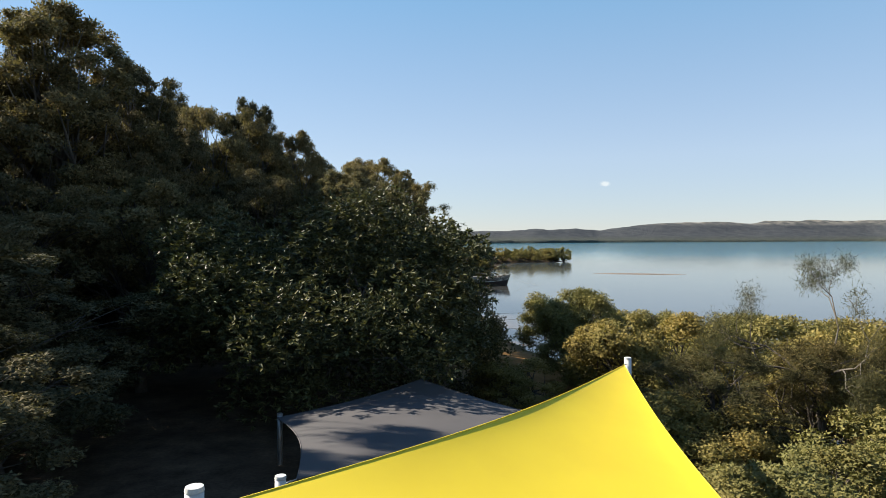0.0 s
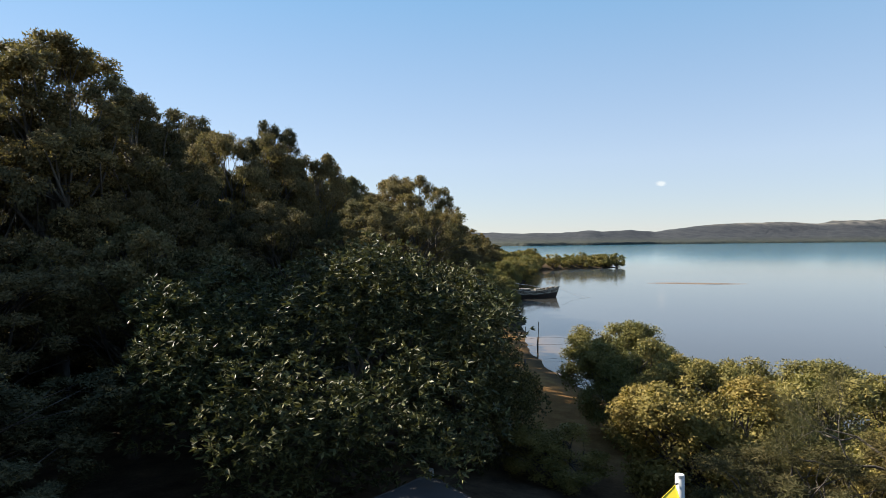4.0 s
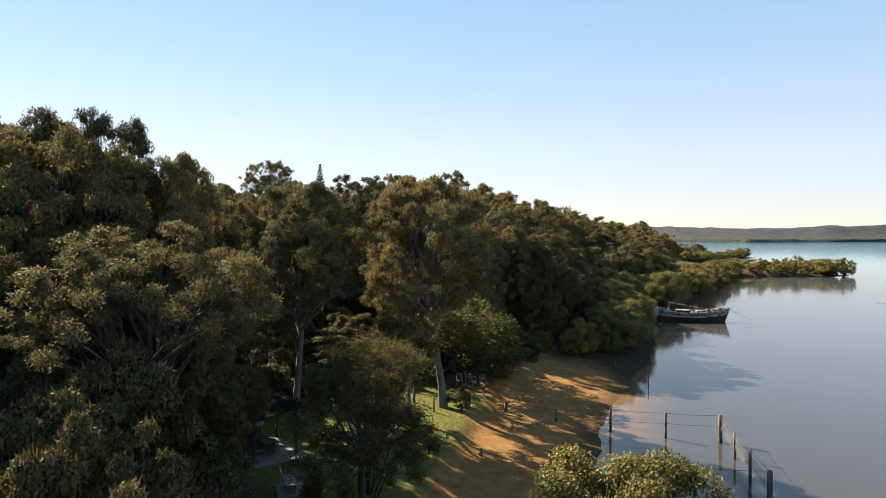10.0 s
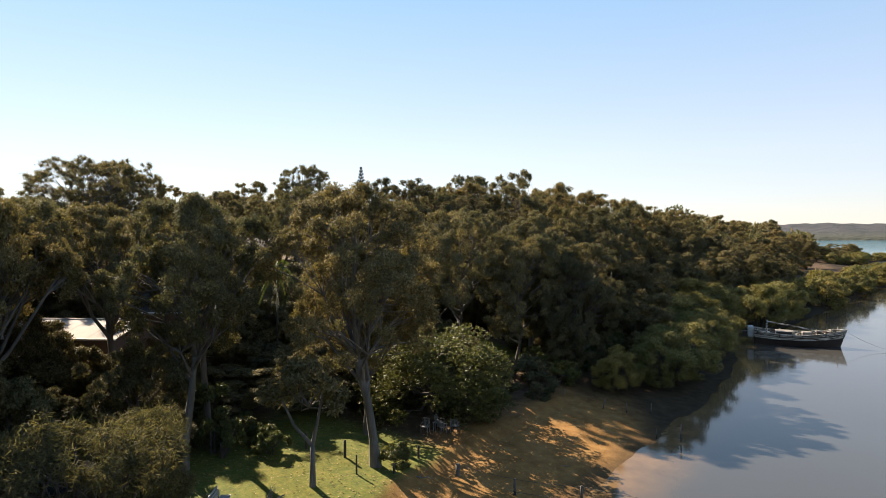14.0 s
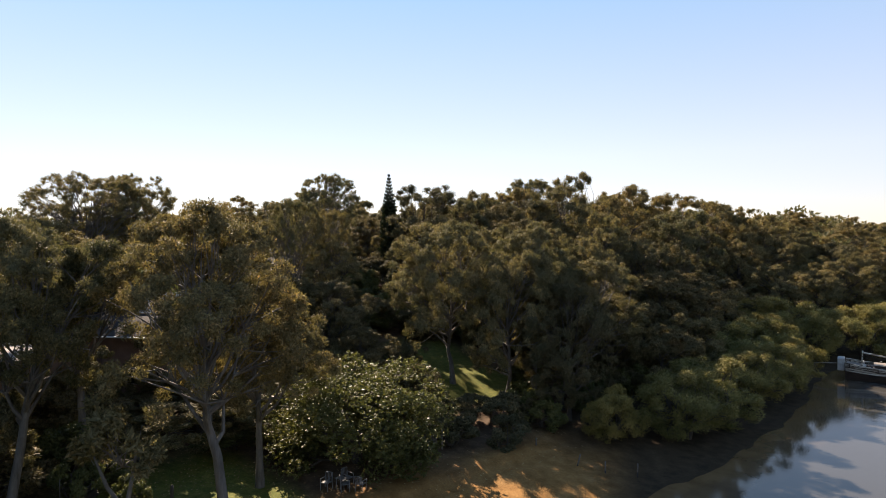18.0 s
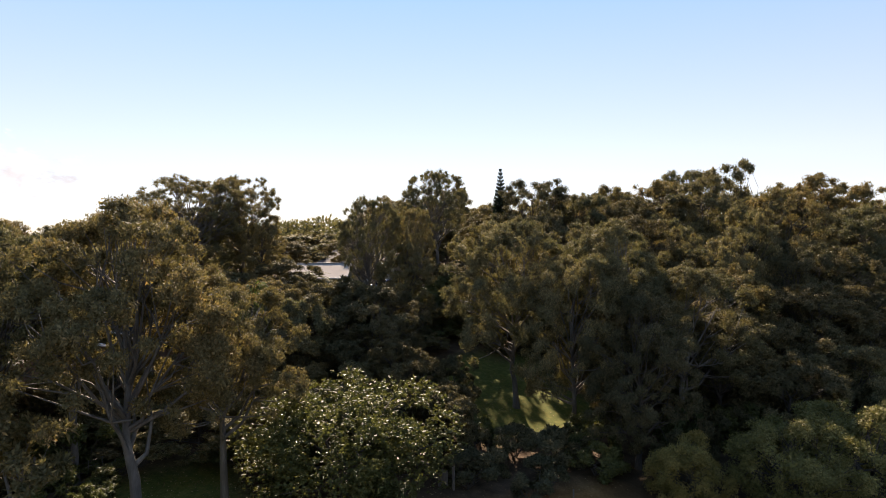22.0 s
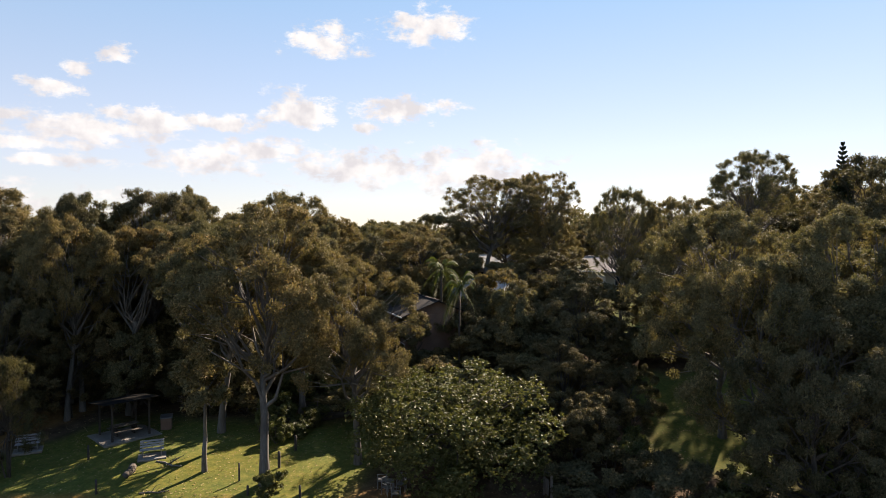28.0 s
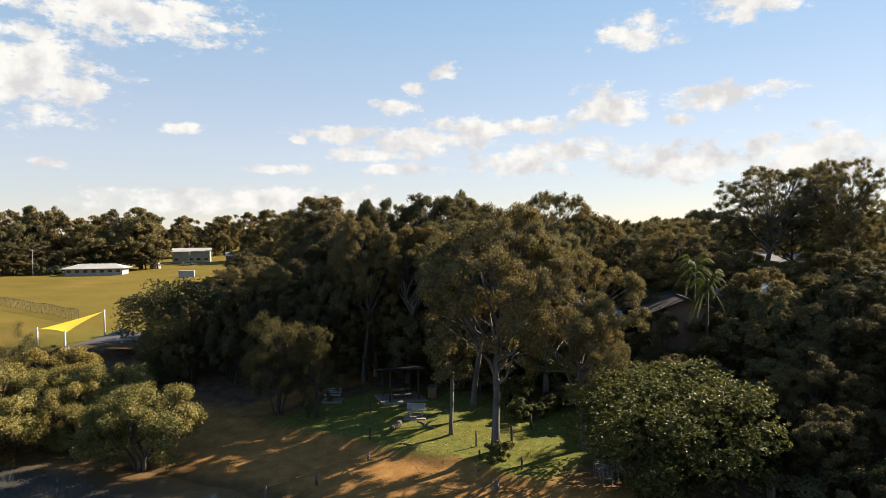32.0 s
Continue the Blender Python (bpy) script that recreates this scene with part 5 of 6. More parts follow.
# mangroves on the points
for i in range(40):
    y = 160 + i * 3.6
    x = float(shore(y)) - 1.5 - rs_wood.uniform(0, 7)
    plant("mangrove_far.%d" % (1 + i % 3), x, y, 5.0 + rs_wood.uniform(-0.6, 1.8), 4.0, z=0.2)
for i in range(26):
    y = 400 + i * 5.5
    x = float(shore(y)) - 2 - rs_wood.uniform(0, 9)
    plant("mangrove_far.%d" % (1 + i % 3), x, y, 5.2 + rs_wood.uniform(-0.6, 1.6), 5.0, z=0.2)

for i in range(22):
    plant("mangrove_far.%d" % (1 + i % 3), 16 + i * 1.85 + rs_wood.uniform(-1, 1), 285 + rs_wood.uniform(0, 12), 4.6 + rs_wood.uniform(-0.8, 1.4), 3.6, z=0.1)

# garden shrubs beside the clubhouse
for i in range(14):
    x, y = -66 + i * 1.9 + rs_wood.uniform(-1, 1), -152.5 + rs_wood.uniform(-3, 3) - 0.25 * (i - 7)
    plant("shrub.%d" % (1 + 2 * (i % 2)), x, y, ground_z(x, y) + rs_wood.uniform(1.4, 4.2), rs_wood.uniform(1.4, 2.8), label="bright green garden shrub beside the clubhouse", group="clubhouse shrubs")

# undergrowth
SH = ["shrub.1", "shrub.2", "shrub.3", "shrub.4"]
shrubs = 0
for _ in range(1500):
    x, y = rs_wood.uniform(-40, -4), rs_wood.uniform(18, 118)
    if shrubs < 260 and not (y < 36 and x > -15) and clear_of(x, y):
        high, wide = rs_wood.uniform(1.2, 3.8), rs_wood.uniform(1.3, 2.8)
        if 64 < y < 74 and x > -27:
            high = min(high, 1.5)
        if not (36 < y < 50 and x > -16) and not in_glade(x, y):
            plant(SH[shrubs % 4], x, y, ground_z(x, y) + high, wide)
        shrubs += 1

# dense low growth along the edge of the wood
for i in range(70):
    y = 40 + i * 0.95 + rs_wood.uniform(-0.6, 0.6)
    x = float(shore(y)) - rs_wood.uniform(25, 40)
    if lawn_mask(x, y) < 0.2 and not (84 < y < 101 and x > -37) and not any((x - hx) ** 2 + (y - hy) ** 2 < (hr - 2) ** 2 for hx, hy, hr in HOUSE_SPOTS):
        t_ = min(ground_z(x, y) + (rs_wood.uniform(1.6, 2.6) if 58 < y < 73 and x > -30 else rs_wood.uniform(4.0, 7.5)), max(open_sky(x, y), ground_z(x, y) + 2.5))
        plant(("dark_tree.1", "gum_far.3", "dark_tree.2")[i % 3], x, y, t_, rs_wood.uniform(2.6, 3.8))


def leaf_litter():
    """Dry leaves and bark on the lawn and the bank."""
    rs = np.random.RandomState(91)
    n = 9000
    x, y = rs.uniform(-19, 1, n), rs.uniform(44, 92, n)
    d = inland(x, y)
    ok = (d > 7.0) & (rs.rand(n) < 0.35 + 0.65 * (value_noise(x, y, 2.4, 33) > 0.0))
    x, y = x[ok], y[ok]
    n = len(x)
    pos = np.stack([x, y, height(x, y) + 0.03], -1)
    a = rs.uniform(0, 6.28, n)
    ax = np.stack([np.cos(a), np.sin(a), rs.uniform(-0.1, 0.3, n)], -1)
    vf = leaf_quads(pos, ax, unit(rs.normal(size=(n, 3)) * 0.3 + np.array([0, 0, 1.0])), rs.uniform(0.09, 0.2, n), rs.uniform(0.04, 0.08, n))
    tagged(part("leaf_litter", raw_mesh("leaf_litter", *vf, flat=True), M["dry_leaf"], None), "scattered dry gum leaves and bark on the lawn", "leaf litter", kind="stuff")


leaf_litter()


# ---- shade sails at the playground ----
def post_round(name, x, y, top, r, mat, label, category, group="", cap=True, base=None):
    z0 = (ground_z(x, y) if base is None else base) - 0.3
    t = thing(name, x, y, z0 + 0.3, 0, label, category, group)
    h = top - z0 - 0.3
    part("shaft", tube_mesh("shaft", [(0, 0, -0.3), (0, 0, h * 0.5), (0, 0, h)], [r, r, r], 16), M[mat], t)
    if cap:
        bm = bmesh.new()
        bmesh.ops.create_cone(bm, cap_ends=True, segments=16, radius1=r * 1.06, radius2=r * 0.96, depth=0.05, matrix=Matrix.Translation((0, 0, h + 0.02)))
        part("cap", bm, M[mat], t)
    return t


def sail(name, corners, dip, mat, label, cut=0.16, n=28):
    """A tensioned cloth with hollow edges; three or four corners."""
    c = [np.array(p, float) for p in corners]
    mid = sum(c) / len(c)
    verts, faces = [], []
    if len(c) == 3:
        rows = []
        for j in range(n + 1):
            rows.append([])
            for i in range(n + 1 - j):
                k = n - i - j
                u, v, q = i / n, j / n, k / n
                p = c[0] * q + c[1] * u + c[2] * v
                edge = max(4 * q * u * (1 - v) ** 6, 4 * u * v * (1 - q) ** 6, 4 * v * q * (1 - u) ** 6)
                p = p + (mid - p) * cut * edge
                p[2] -= dip * 27 * u * v * q
                rows[-1].append(len(verts))
                verts.append(p)
        for j in range(n):
            for i in range(n - j):
                a, b, d = rows[j][i], rows[j][i + 1], rows[j + 1][i]
                faces.append([a, b, d])
                if i < n - j - 1:
                    faces.append([b, rows[j + 1][i + 1], d])
        ring = rows[0] + [r[-1] for r in rows[1:]] + [r[0] for r in rows[::-1][1:-1]]
    else:
        w = n + 1
        for j in range(n + 1):
            for i in range(n + 1):
                u, v = i / n, j / n
                p = c[0] * (1 - u) * (1 - v) + c[1] * u * (1 - v) + c[2] * u * v + c[3] * (1 - u) * v
                edge = max(4 * u * (1 - u) * abs(1 - 2 * v) ** 3, 4 * v * (1 - v) * abs(1 - 2 * u) ** 3)
                p = p + (mid - p) * cut * edge
                p[2] -= dip * 16 * u * (1 - u) * v * (1 - v)
                verts.append(p)
        faces = [[j * w + i, j * w + i + 1, (j + 1) * w + i + 1, (j + 1) * w + i] for j in range(n) for i in range(n)]
        ring = list(range(w)) + [j * w + n for j in range(1, w)] + [n * w + i for i in range(n - 1, -1, -1)] + [j * w for j in range(n - 1, 0, -1)]
    o = np.array(verts).mean(0)
    t = thing(name, *o, 0, label, "shade sail")
    v = np.array(verts) - o
    low = v - np.array([0, 0, 0.006])
    f = np.array(faces)
    part("cloth", raw_mesh("cloth", np.concatenate([v, low]), np.concatenate([f, f[:, ::-1] + len(v)])), M[mat], t)
    ring = [v[i] for i in ring]
    part("hem", tube_mesh("hem", ring + ring[:1], [0.014] * (len(ring) + 1), 6), M[mat], t)
    return t


def stay(x0, x1, label="steel turnbuckle at a sail corner"):
    x0, x1 = np.array(x0, float), np.array(x1, float)
    t = thing("turnbuckle", *x0, 0, label, "fitting", "sail fittings")
    d = x1 - x0
    part("rod", tube_mesh("rod", [d * 0, d * 0.5, d], [0.012] * 3, 6), M["steel"], t)
    part("shackle", tube_mesh("shackle", [d * 0.35, d * 0.5, d * 0.65], [0.025] * 3, 6), M["steel"], t)


A_TOP, B_TOP, D_TOP, C_TOP = (4.83, 17.24, 6.1), (-3.09, 6.11, 6.78), (4.04, 5.1, 5.29), (-3.31, 10.63, 5.23)
for p in (A_TOP, B_TOP, D_TOP, C_TOP):
    post_round("sail_post", p[0], p[1], p[2] + 0.07, 0.1, "white_paint", "round white steel post of the shade sails", "post", "sail posts")
sail("shade_sail", [(4.68, 17.07, 6.03), (-2.8, 6.23, 6.66), (3.92, 5.21, 5.17)], 0.15, "sail_yellow", "bright yellow triangular shade sail stretched between posts", 0.145)
sail("shade_sail", [(-3.19, 11.37, 5.0), (-5.06, 17.24, 4.55), (-1.1, 20.63, 4.89), (4.21, 16.34, 4.38)], -0.12, "sail_grey", "dark grey shade sail under the fig tree", 0.1)
for p in ((-5.06, 17.24, 4.55), (-1.1, 20.63, 4.89), (4.21, 16.34, 4.38)):
    post_round("sail_post", p[0] + 0.05, p[1] + 0.09, p[2] + 0.06, 0.08, "steel", "grey steel post of the shade sails", "post", "sail posts")
stay((-2.8, 6.23, 6.66), (B_TOP[0] + 0.05, B_TOP[1], B_TOP[2] - 0.07)), stay((4.68, 17.07, 6.03), (A_TOP[0] - 0.05, A_TOP[1] - 0.05, A_TOP[2] - 0.05)), stay((-3.19, 11.37, 5.0), (C_TOP[0], C_TOP[1] + 0.1, C_TOP[2] - 0.1))


# ---- beach and swimming enclosure ----
def timber_post(x, y, top, r=0.085, lean=(0, 0), label="weathered round timber post standing in shallow water", group="enclosure posts", square=False):
    z0 = min(ground_z(x, y), 0.0)
    t = thing("timber_post", x, y, z0, random.uniform(0, 90), label, "post", group)
    h = top - z0
    wet = min(0.75, h * 0.5)
    lx, ly = lean
    n = 8
    part("wet_base", tube_mesh("wet_base", [(0, 0, -0.4), (lx * wet / 2, ly * wet / 2, wet / 2), (lx * wet, ly * wet, wet)], [r * 1.04, r * 1.02, r], n), M["post_tar"], t)
    part("shaft", tube_mesh("shaft", [(lx * wet, ly * wet, wet - 0.01), (lx * h * 0.7, ly * h * 0.7, h * 0.7), (lx * h, ly * h, h)], [r * 0.99, r * 0.96, r * 0.93], n), M["post_wood"], t)
    bm = bmesh.new()
    bmesh.ops.create_cone(bm, cap_ends=True, segments=8, radius1=r * 0.93, radius2=r * 0.6, depth=0.05, matrix=Matrix.Translation((lx * h, ly * h, h + 0.02)))
    part("top", bm, M["post_wood"], t)
    return (x + lx * h, y + ly * h, top)


def cable(points, r=0.012, sag=0.06, name="fence_wire", label="thin rusty wire strung between posts", mat="wire", category="wire"):
    points = [np.array(p, float) for p in points]
    path = []
    for p, q in zip(points, points[1:]):
        for k in range(6):
            s = k / 6
            path.append(p + (q - p) * s - np.array([0, 0, sag * 4 * s * (1 - s)]))
    path.append(points[-1])
    o = path[0].copy()
    me = tube_mesh(name, np.array(path) - o, [r] * len(path), 5)
    ob = part(name, me, M[mat], None)
    ob.location = o
    return tagged(ob, label, category, "wires")


row1 = [timber_post(*p) for p in ((-2.2, 68.55, 1.42, 0.15), (1.55, 68.6, 1.3, 0.08), (5.33, 69.0, 1.58, 0.085), (9.0, 69.05, 1.72, 0.085), (12.42, 69.45, 1.82, 0.15))]
row2 = [timber_post(*p) for p in ((13.2, 66.4, 1.6, 0.09), (13.9, 62.95, 1.66, 0.095), (14.65, 59.75, 1.68, 0.15))]
row3 = [timber_post(*p) for p in ((11.1, 59.2, 1.6, 0.1), (7.3, 58.9, 1.4, 0.085), (3.5, 58.65, 1.2, 0.085), (-0.7, 58.8, 1.15, 0.085))]
cable(row1), cable([row1[-1]] + row2), cable([row2[-1]] + row3)
cable([(p[0], p[1], p[2] - 0.7) for p in row1[1:]]), cable([(p[0], p[1], p[2] - 0.8) for p in [row1[-1]] + row2])


def net(posts, drop, label):
    """Sagging mesh hung along the posts."""
    pieces = []
    for p, q in zip(posts, posts[1:]):
        p, q = np.array(p, float), np.array(q, float)
        m = 16
        for i in range(-4, m):
            for way in (1, -1):
                path = []
                for k in range(7):
                    s = (i + k * 0.7) / m
                    s = s if way > 0 else 1 - s
                    if 0 <= s <= 1:
                        e = p + (q - p) * s
                        path.append(e - np.array([0, 0, 0.3 * 4 * s * (1 - s) + drop * k / 6]))
                if len(path) > 1:
                    pieces.append(tube(path, [0.006] * len(path), 3, False))
    ob = part("swimming_net", raw_mesh("swimming_net", *join(pieces)), M["rope"], None)
    tagged(ob, label, "net")


net([row1[-1]] + row2, 0.9, "pale rope net sagging between enclosure posts")
for x, y, top, r, lean in ((-4.1, 88.0, 1.7, 0.05, (0, 0)), (-0.7, 87.9, 1.35, 0.05, (0.25, 0)), (1.2, 88.6, 1.15, 0.05, (0, 0)), (2.8, 89.9, 1.05, 0.05, (0.03, 0)), (6.5, 84.6, 1.25, 0.05, (0.02, 0)), (4.9, 84.2, 0.7, 0.04, (-0.05, 0))):
    timber_post(x, y, top, r, lean, "thin old stake at the edge of the beach", "old stakes")
for x, y, h, r in ((-11.1, 64.9, 0.95, 0.09), (-8.2, 65.3, 1.0, 0.09), (-6.0, 63.9, 1.05, 0.055), (-4.5, 65.4, 0.55, 0.07), (-5.0, 68.4, 0.75, 0.07), (-6.4, 52.6, 0.9, 0.07), (-2.6, 56.8, 0.8, 0.07)):
    g = ground_z(x, y)
    t = thing("bollard", x, y, g, 0, "short dark timber bollard on the lawn", "bollard", "lawn bollards")
    part("shaft", tube_mesh("shaft", [(0, 0, -0.25), (0, 0, h * 0.6), (0, 0, h)], [r, r, r * 0.95], 8), M["dark_timber"], t)
    bm = bmesh.new()
    bmesh.ops.create_cone(bm, cap_ends=True, segments=8, radius1=r * 0.96, radius2=r * 0.5, depth=0.05, matrix=Matrix.Translation((0, 0, h + 0.02)))
    part("top", bm, M["dark_timber"], t)


# ---- the old boat ----
def old_boat():
    x0, y0, x1, y1 = 3.0, 134.4, 14.6, 136.9
    length = math.hypot(x1 - x0, y1 - y0)
    yaw = math.degrees(math.atan2(y1 - y0, x1 - x0))
    t = thing("old_boat", (x0 + x1) / 2, (y0 + y1) / 2, 0, yaw, "weathered white timber fishing boat lying at the mangrove edge", "boat")
    t.matrix_basis = pose((x0 + x1) / 2, (y0 + y1) / 2, 0.4, 2.5, 0, yaw)
    L = length / 2

    def ring(s):
        """Half widths and levels of the hull section at s in -1 (stern) .. 1 (bow)."""
        beam = 1.65 * max(0.0, 1 - max(0, (s - 0.1) / 0.9) ** 2.2) ** 0.75 * (1 - 0.22 * max(0, -s - 0.4) / 0.6)
        sheer = 1.15 + 0.75 * max(0, s) ** 1.8 + 0.42 * max(0, -s) ** 2
        rake = 0.75 * max(0, s) ** 3
        return beam, sheer, rake

    def shell(lo, hi, out=0.0):
        ss = np.linspace(-1, 1, 33)
        verts, m = [], 5
        for s in ss:
            b, sh, rk = ring(s)
            for side in (-1, 1):
                for k in range(m):
                    q = lo + (hi - lo) * k / (m - 1)
                    z = -0.55 + (sh + 0.55) * q
                    wid = (b + out) * (0.55 + 0.45 * min(1, q * 1.15) ** 0.6)
                    verts.append((s * (L - 0.75) + rk * q * 1.0 - 0.0, side * wid, z))
        w = 2 * m
        faces = []
        for i in range(len(ss) - 1):
            for side in (0, 1):
                for k in range(m - 1):
                    a = i * w + side * m + k
                    q = [a, a + 1, a + 1 + w, a + w]
                    faces.append(q if side else q[::-1])
        for k in range(m - 1):
            faces.append([k, m + k, m + k + 1, k + 1][::-1])
        return raw_mesh("hull", verts, faces)

    part("lower_hull", shell(0.0, 0.56, 0.01), M["hull_dark"], t, "dark antifouled lower hull")
    part("upper_hull", shell(0.55, 1.0, 0.0), M["hull_white"], t, "peeling white topsides")
    # deck and rails
    ss = np.linspace(-0.97, 0.97, 25)
    dv, df = [], []
    for s in ss:
        b, sh, rk = ring(s)
        dv += [(s * (L - 0.75) + rk * 0.85, -b * 0.95, sh - 0.28), (s * (L - 0.75) + rk * 0.85, b * 0.95, sh - 0.28)]
    for i in range(len(ss) - 1):
        df.append([2 * i, 2 * i + 2, 2 * i + 3, 2 * i + 1])
    part("deck", raw_mesh("deck", dv, df), M["deck"], t)
    for side in (-1, 1):
        path = [((s * (L - 0.75) + ring(s)[2]), side * ring(s)[0], ring(s)[1] + 0.02) for s in np.linspace(-1, 1, 25)]
        part("cap_rail", tube_mesh("cap_rail", path, [0.055] * 25, 6), M["hull_white"], t)
        path = [((s * (L - 0.75) + ring(s)[2] * 0.8), side * (ring(s)[0] * 0.985 + 0.03), ring(s)[1] * 0.72) for s in np.linspace(-0.98, 0.97, 25)]
        part("rubbing_strake", tube_mesh("rubbing_strake", path, [0.045] * 25, 6), M["hull_dark"], t)
    part("stem", tube_mesh("stem", [(L - 0.95, 0, -0.5), (L - 0.35, 0, 0.9), (L + 0.02, 0, 2.0)], [0.08, 0.07, 0.06], 6), M["hull_white"], t)
    # sheer strakes, gallows, boom and fallen gear
    for side in (-1, 1):
        for lvl, mat, rr in ((0.9, "hull_dark", 0.03), (0.6, "hull_white", 0.05)):
            path = [((s * (L - 0.75) + ring(s)[2] * (0.9 if lvl > 0.8 else 0.6)), side * (ring(s)[0] * (1.0 if lvl > 0.8 else 0.97) + 0.02), -0.55 + (ring(s)[1] + 0.55) * lvl) for s in np.linspace(-0.98, 0.97, 25)]
            part("strake", tube_mesh("strake", path, [rr] * 25, 6), M[mat], t)
        # plank seams and worn patches along the bulwark
        for k in range(11):
            s = -0.92 + 0.17 * k
            b, sh, rk = ring(s)
            part("frame_head", boxed(s * (L - 0.75) + rk, side * (b + 0.01), sh - 0.2, 0.1, 0.07, 0.42, 0.01), M["hull_dark" if k % 3 == 0 else "deck"], t)
    for side in (-0.5, 0.5):
        part("gallows_leg", tube_mesh("gallows_leg", [(-L + 2.3, side, 1.0), (-L + 2.35, side * 0.8, 2.1), (-L + 2.4, side * 0.3, 2.75)], [0.08, 0.07, 0.07], 7), M["hull_white"], t)
    part("gallows_head", tube_mesh("gallows_head", [(-L + 2.4, -0.2, 2.72), (-L + 2.4, 0, 2.82), (-L + 2.4, 0.2, 2.72)], [0.08] * 3, 7), M["hull_white"], t)
    part("boom", tube_mesh("boom", [(-L + 2.5, 0.0, 2.6), (0.2, 0.1, 2.05), (1.9, 0.2, 1.6)], [0.1, 0.09, 0.08], 8), M["hull_white"], t, "grey-white boom lowered along the deck")
    part("transom_box", boxed(-L + 0.35, 0, 1.2, 0.7, 1.5, 1.35, 0.05), M["chair_white"], t, "white box over the stern")
    part("wheelhouse_base", boxed(-1.5, 0, 1.15, 1.9, 1.6, 0.5, 0.04), M["hull_dark"], t, "dark open well where the wheelhouse stood")
    part("coaming", boxed(-1.5, 0, 1.42, 2.0, 1.7, 0.08, 0.02), M["deck"], t)
    part("hatch", boxed(1.3, 0.1, 1.2, 1.2, 1.1, 0.4, 0.04), M["deck"], t)
    part("winch", boxed(2.6, -0.1, 1.4, 0.5, 0.7, 0.5, 0.08), M["hull_dark"], t)
    rs = np.random.RandomState(77)
    for i in range(26):
        s = rs.uniform(-0.75, 0.75)
        b, sh, rk = ring(s)
        sx, sy, sz = rs.uniform(0.25, 0.9), rs.uniform(0.12, 0.5), rs.uniform(0.12, 0.5)
        part("deck_clutter", boxed(s * (L - 0.75) + rk, rs.uniform(-0.75, 0.75) * b, sh - 0.28 + sz * 0.45, sx, sy, sz, 0.03, Euler((rs.uniform(-0.3, 0.3), rs.uniform(-0.3, 0.3), rs.uniform(0, 3))).to_matrix().to_4x4()), M[("hull_white", "deck", "hull_dark", "chair_white")[i % 4]], t)
    for i in range(6):
        s = rs.uniform(-0.6, 0.6)
        p0, a = np.array([s * (L - 0.75), rs.uniform(-0.8, 0.8), ring(s)[1] - 0.15]), rs.uniform(0, 6.28)
        part("loose_spar", tube_mesh("loose_spar", [p0, p0 + np.array([math.cos(a), math.sin(a) * 0.5, 0.25]) * 0.8, p0 + np.array([math.cos(a), math.sin(a) * 0.5, 0.3]) * 1.5], [0.05, 0.045, 0.03], 6), M["hull_white"], t)
    part("bow_post", tube_mesh("bow_post", [(L - 1.1, 0, 1.4), (L - 1.05, 0, 2.3)], [0.06, 0.05], 6), M["hull_white"], t)


old_boat()
cable([(3.0, 134.4, 1.6), (-3.2, 132.6, 1.3)], 0.05, 0.05, "mooring_line", "thick white mooring line from the boat's stern to the shore", "rope", "rope")
cable([(14.7, 136.9, 2.0), (17.4, 136.6, 0.65), (20.5, 135.6, 0.02)], 0.016, 0.1, "anchor_line", "slack anchor line from the boat's bow", "rope", "rope")


# ---- picnic lawn ----
def park_bench(x, y, rz):
    g = ground_z(x, y)
    pad = part("concrete_pad", boxed(0, 0, 0, 1.7, 1.3, 0.14, 0.02), M["concrete"], None)
    pad.matrix_basis = pose(x, y, g + 0.03, 0, 0, rz)
    tagged(pad, "square concrete pad under a park bench", "pad", "bench pads", "structure")
    t = thing("park_bench", x, y, g + 0.1, rz, "silver-slatted park bench with backrest facing the bay", "bench", "park benches")
    for k in range(4):
        part("seat_slat", boxed(0, -0.2 + k * 0.13, 0.45, 1.45, 0.11, 0.035, 0.01), M["bench_slat"], t)
    tilt = Euler((radians(-14), 0, 0)).to_matrix().to_4x4()
    for k in range(3):
        part("back_slat", boxed(0, 0.33 + 0.045 * k, 0.58 + 0.15 * k, 1.45, 0.035, 0.12, 0.01, tilt), M["bench_slat"], t)
    for sx in (-0.55, 0.55):
        part("leg", boxed(sx, 0.0, 0.21, 0.06, 0.45, 0.42, 0.01), M["steel"], t)
        part("arm_bracket", boxed(sx, 0.36, 0.68, 0.05, 0.05, 0.55, 0.01, tilt), M["steel"], t)


park_bench(-7.8, 56.3, 128)
park_bench(-6.3, 47.8, 132)


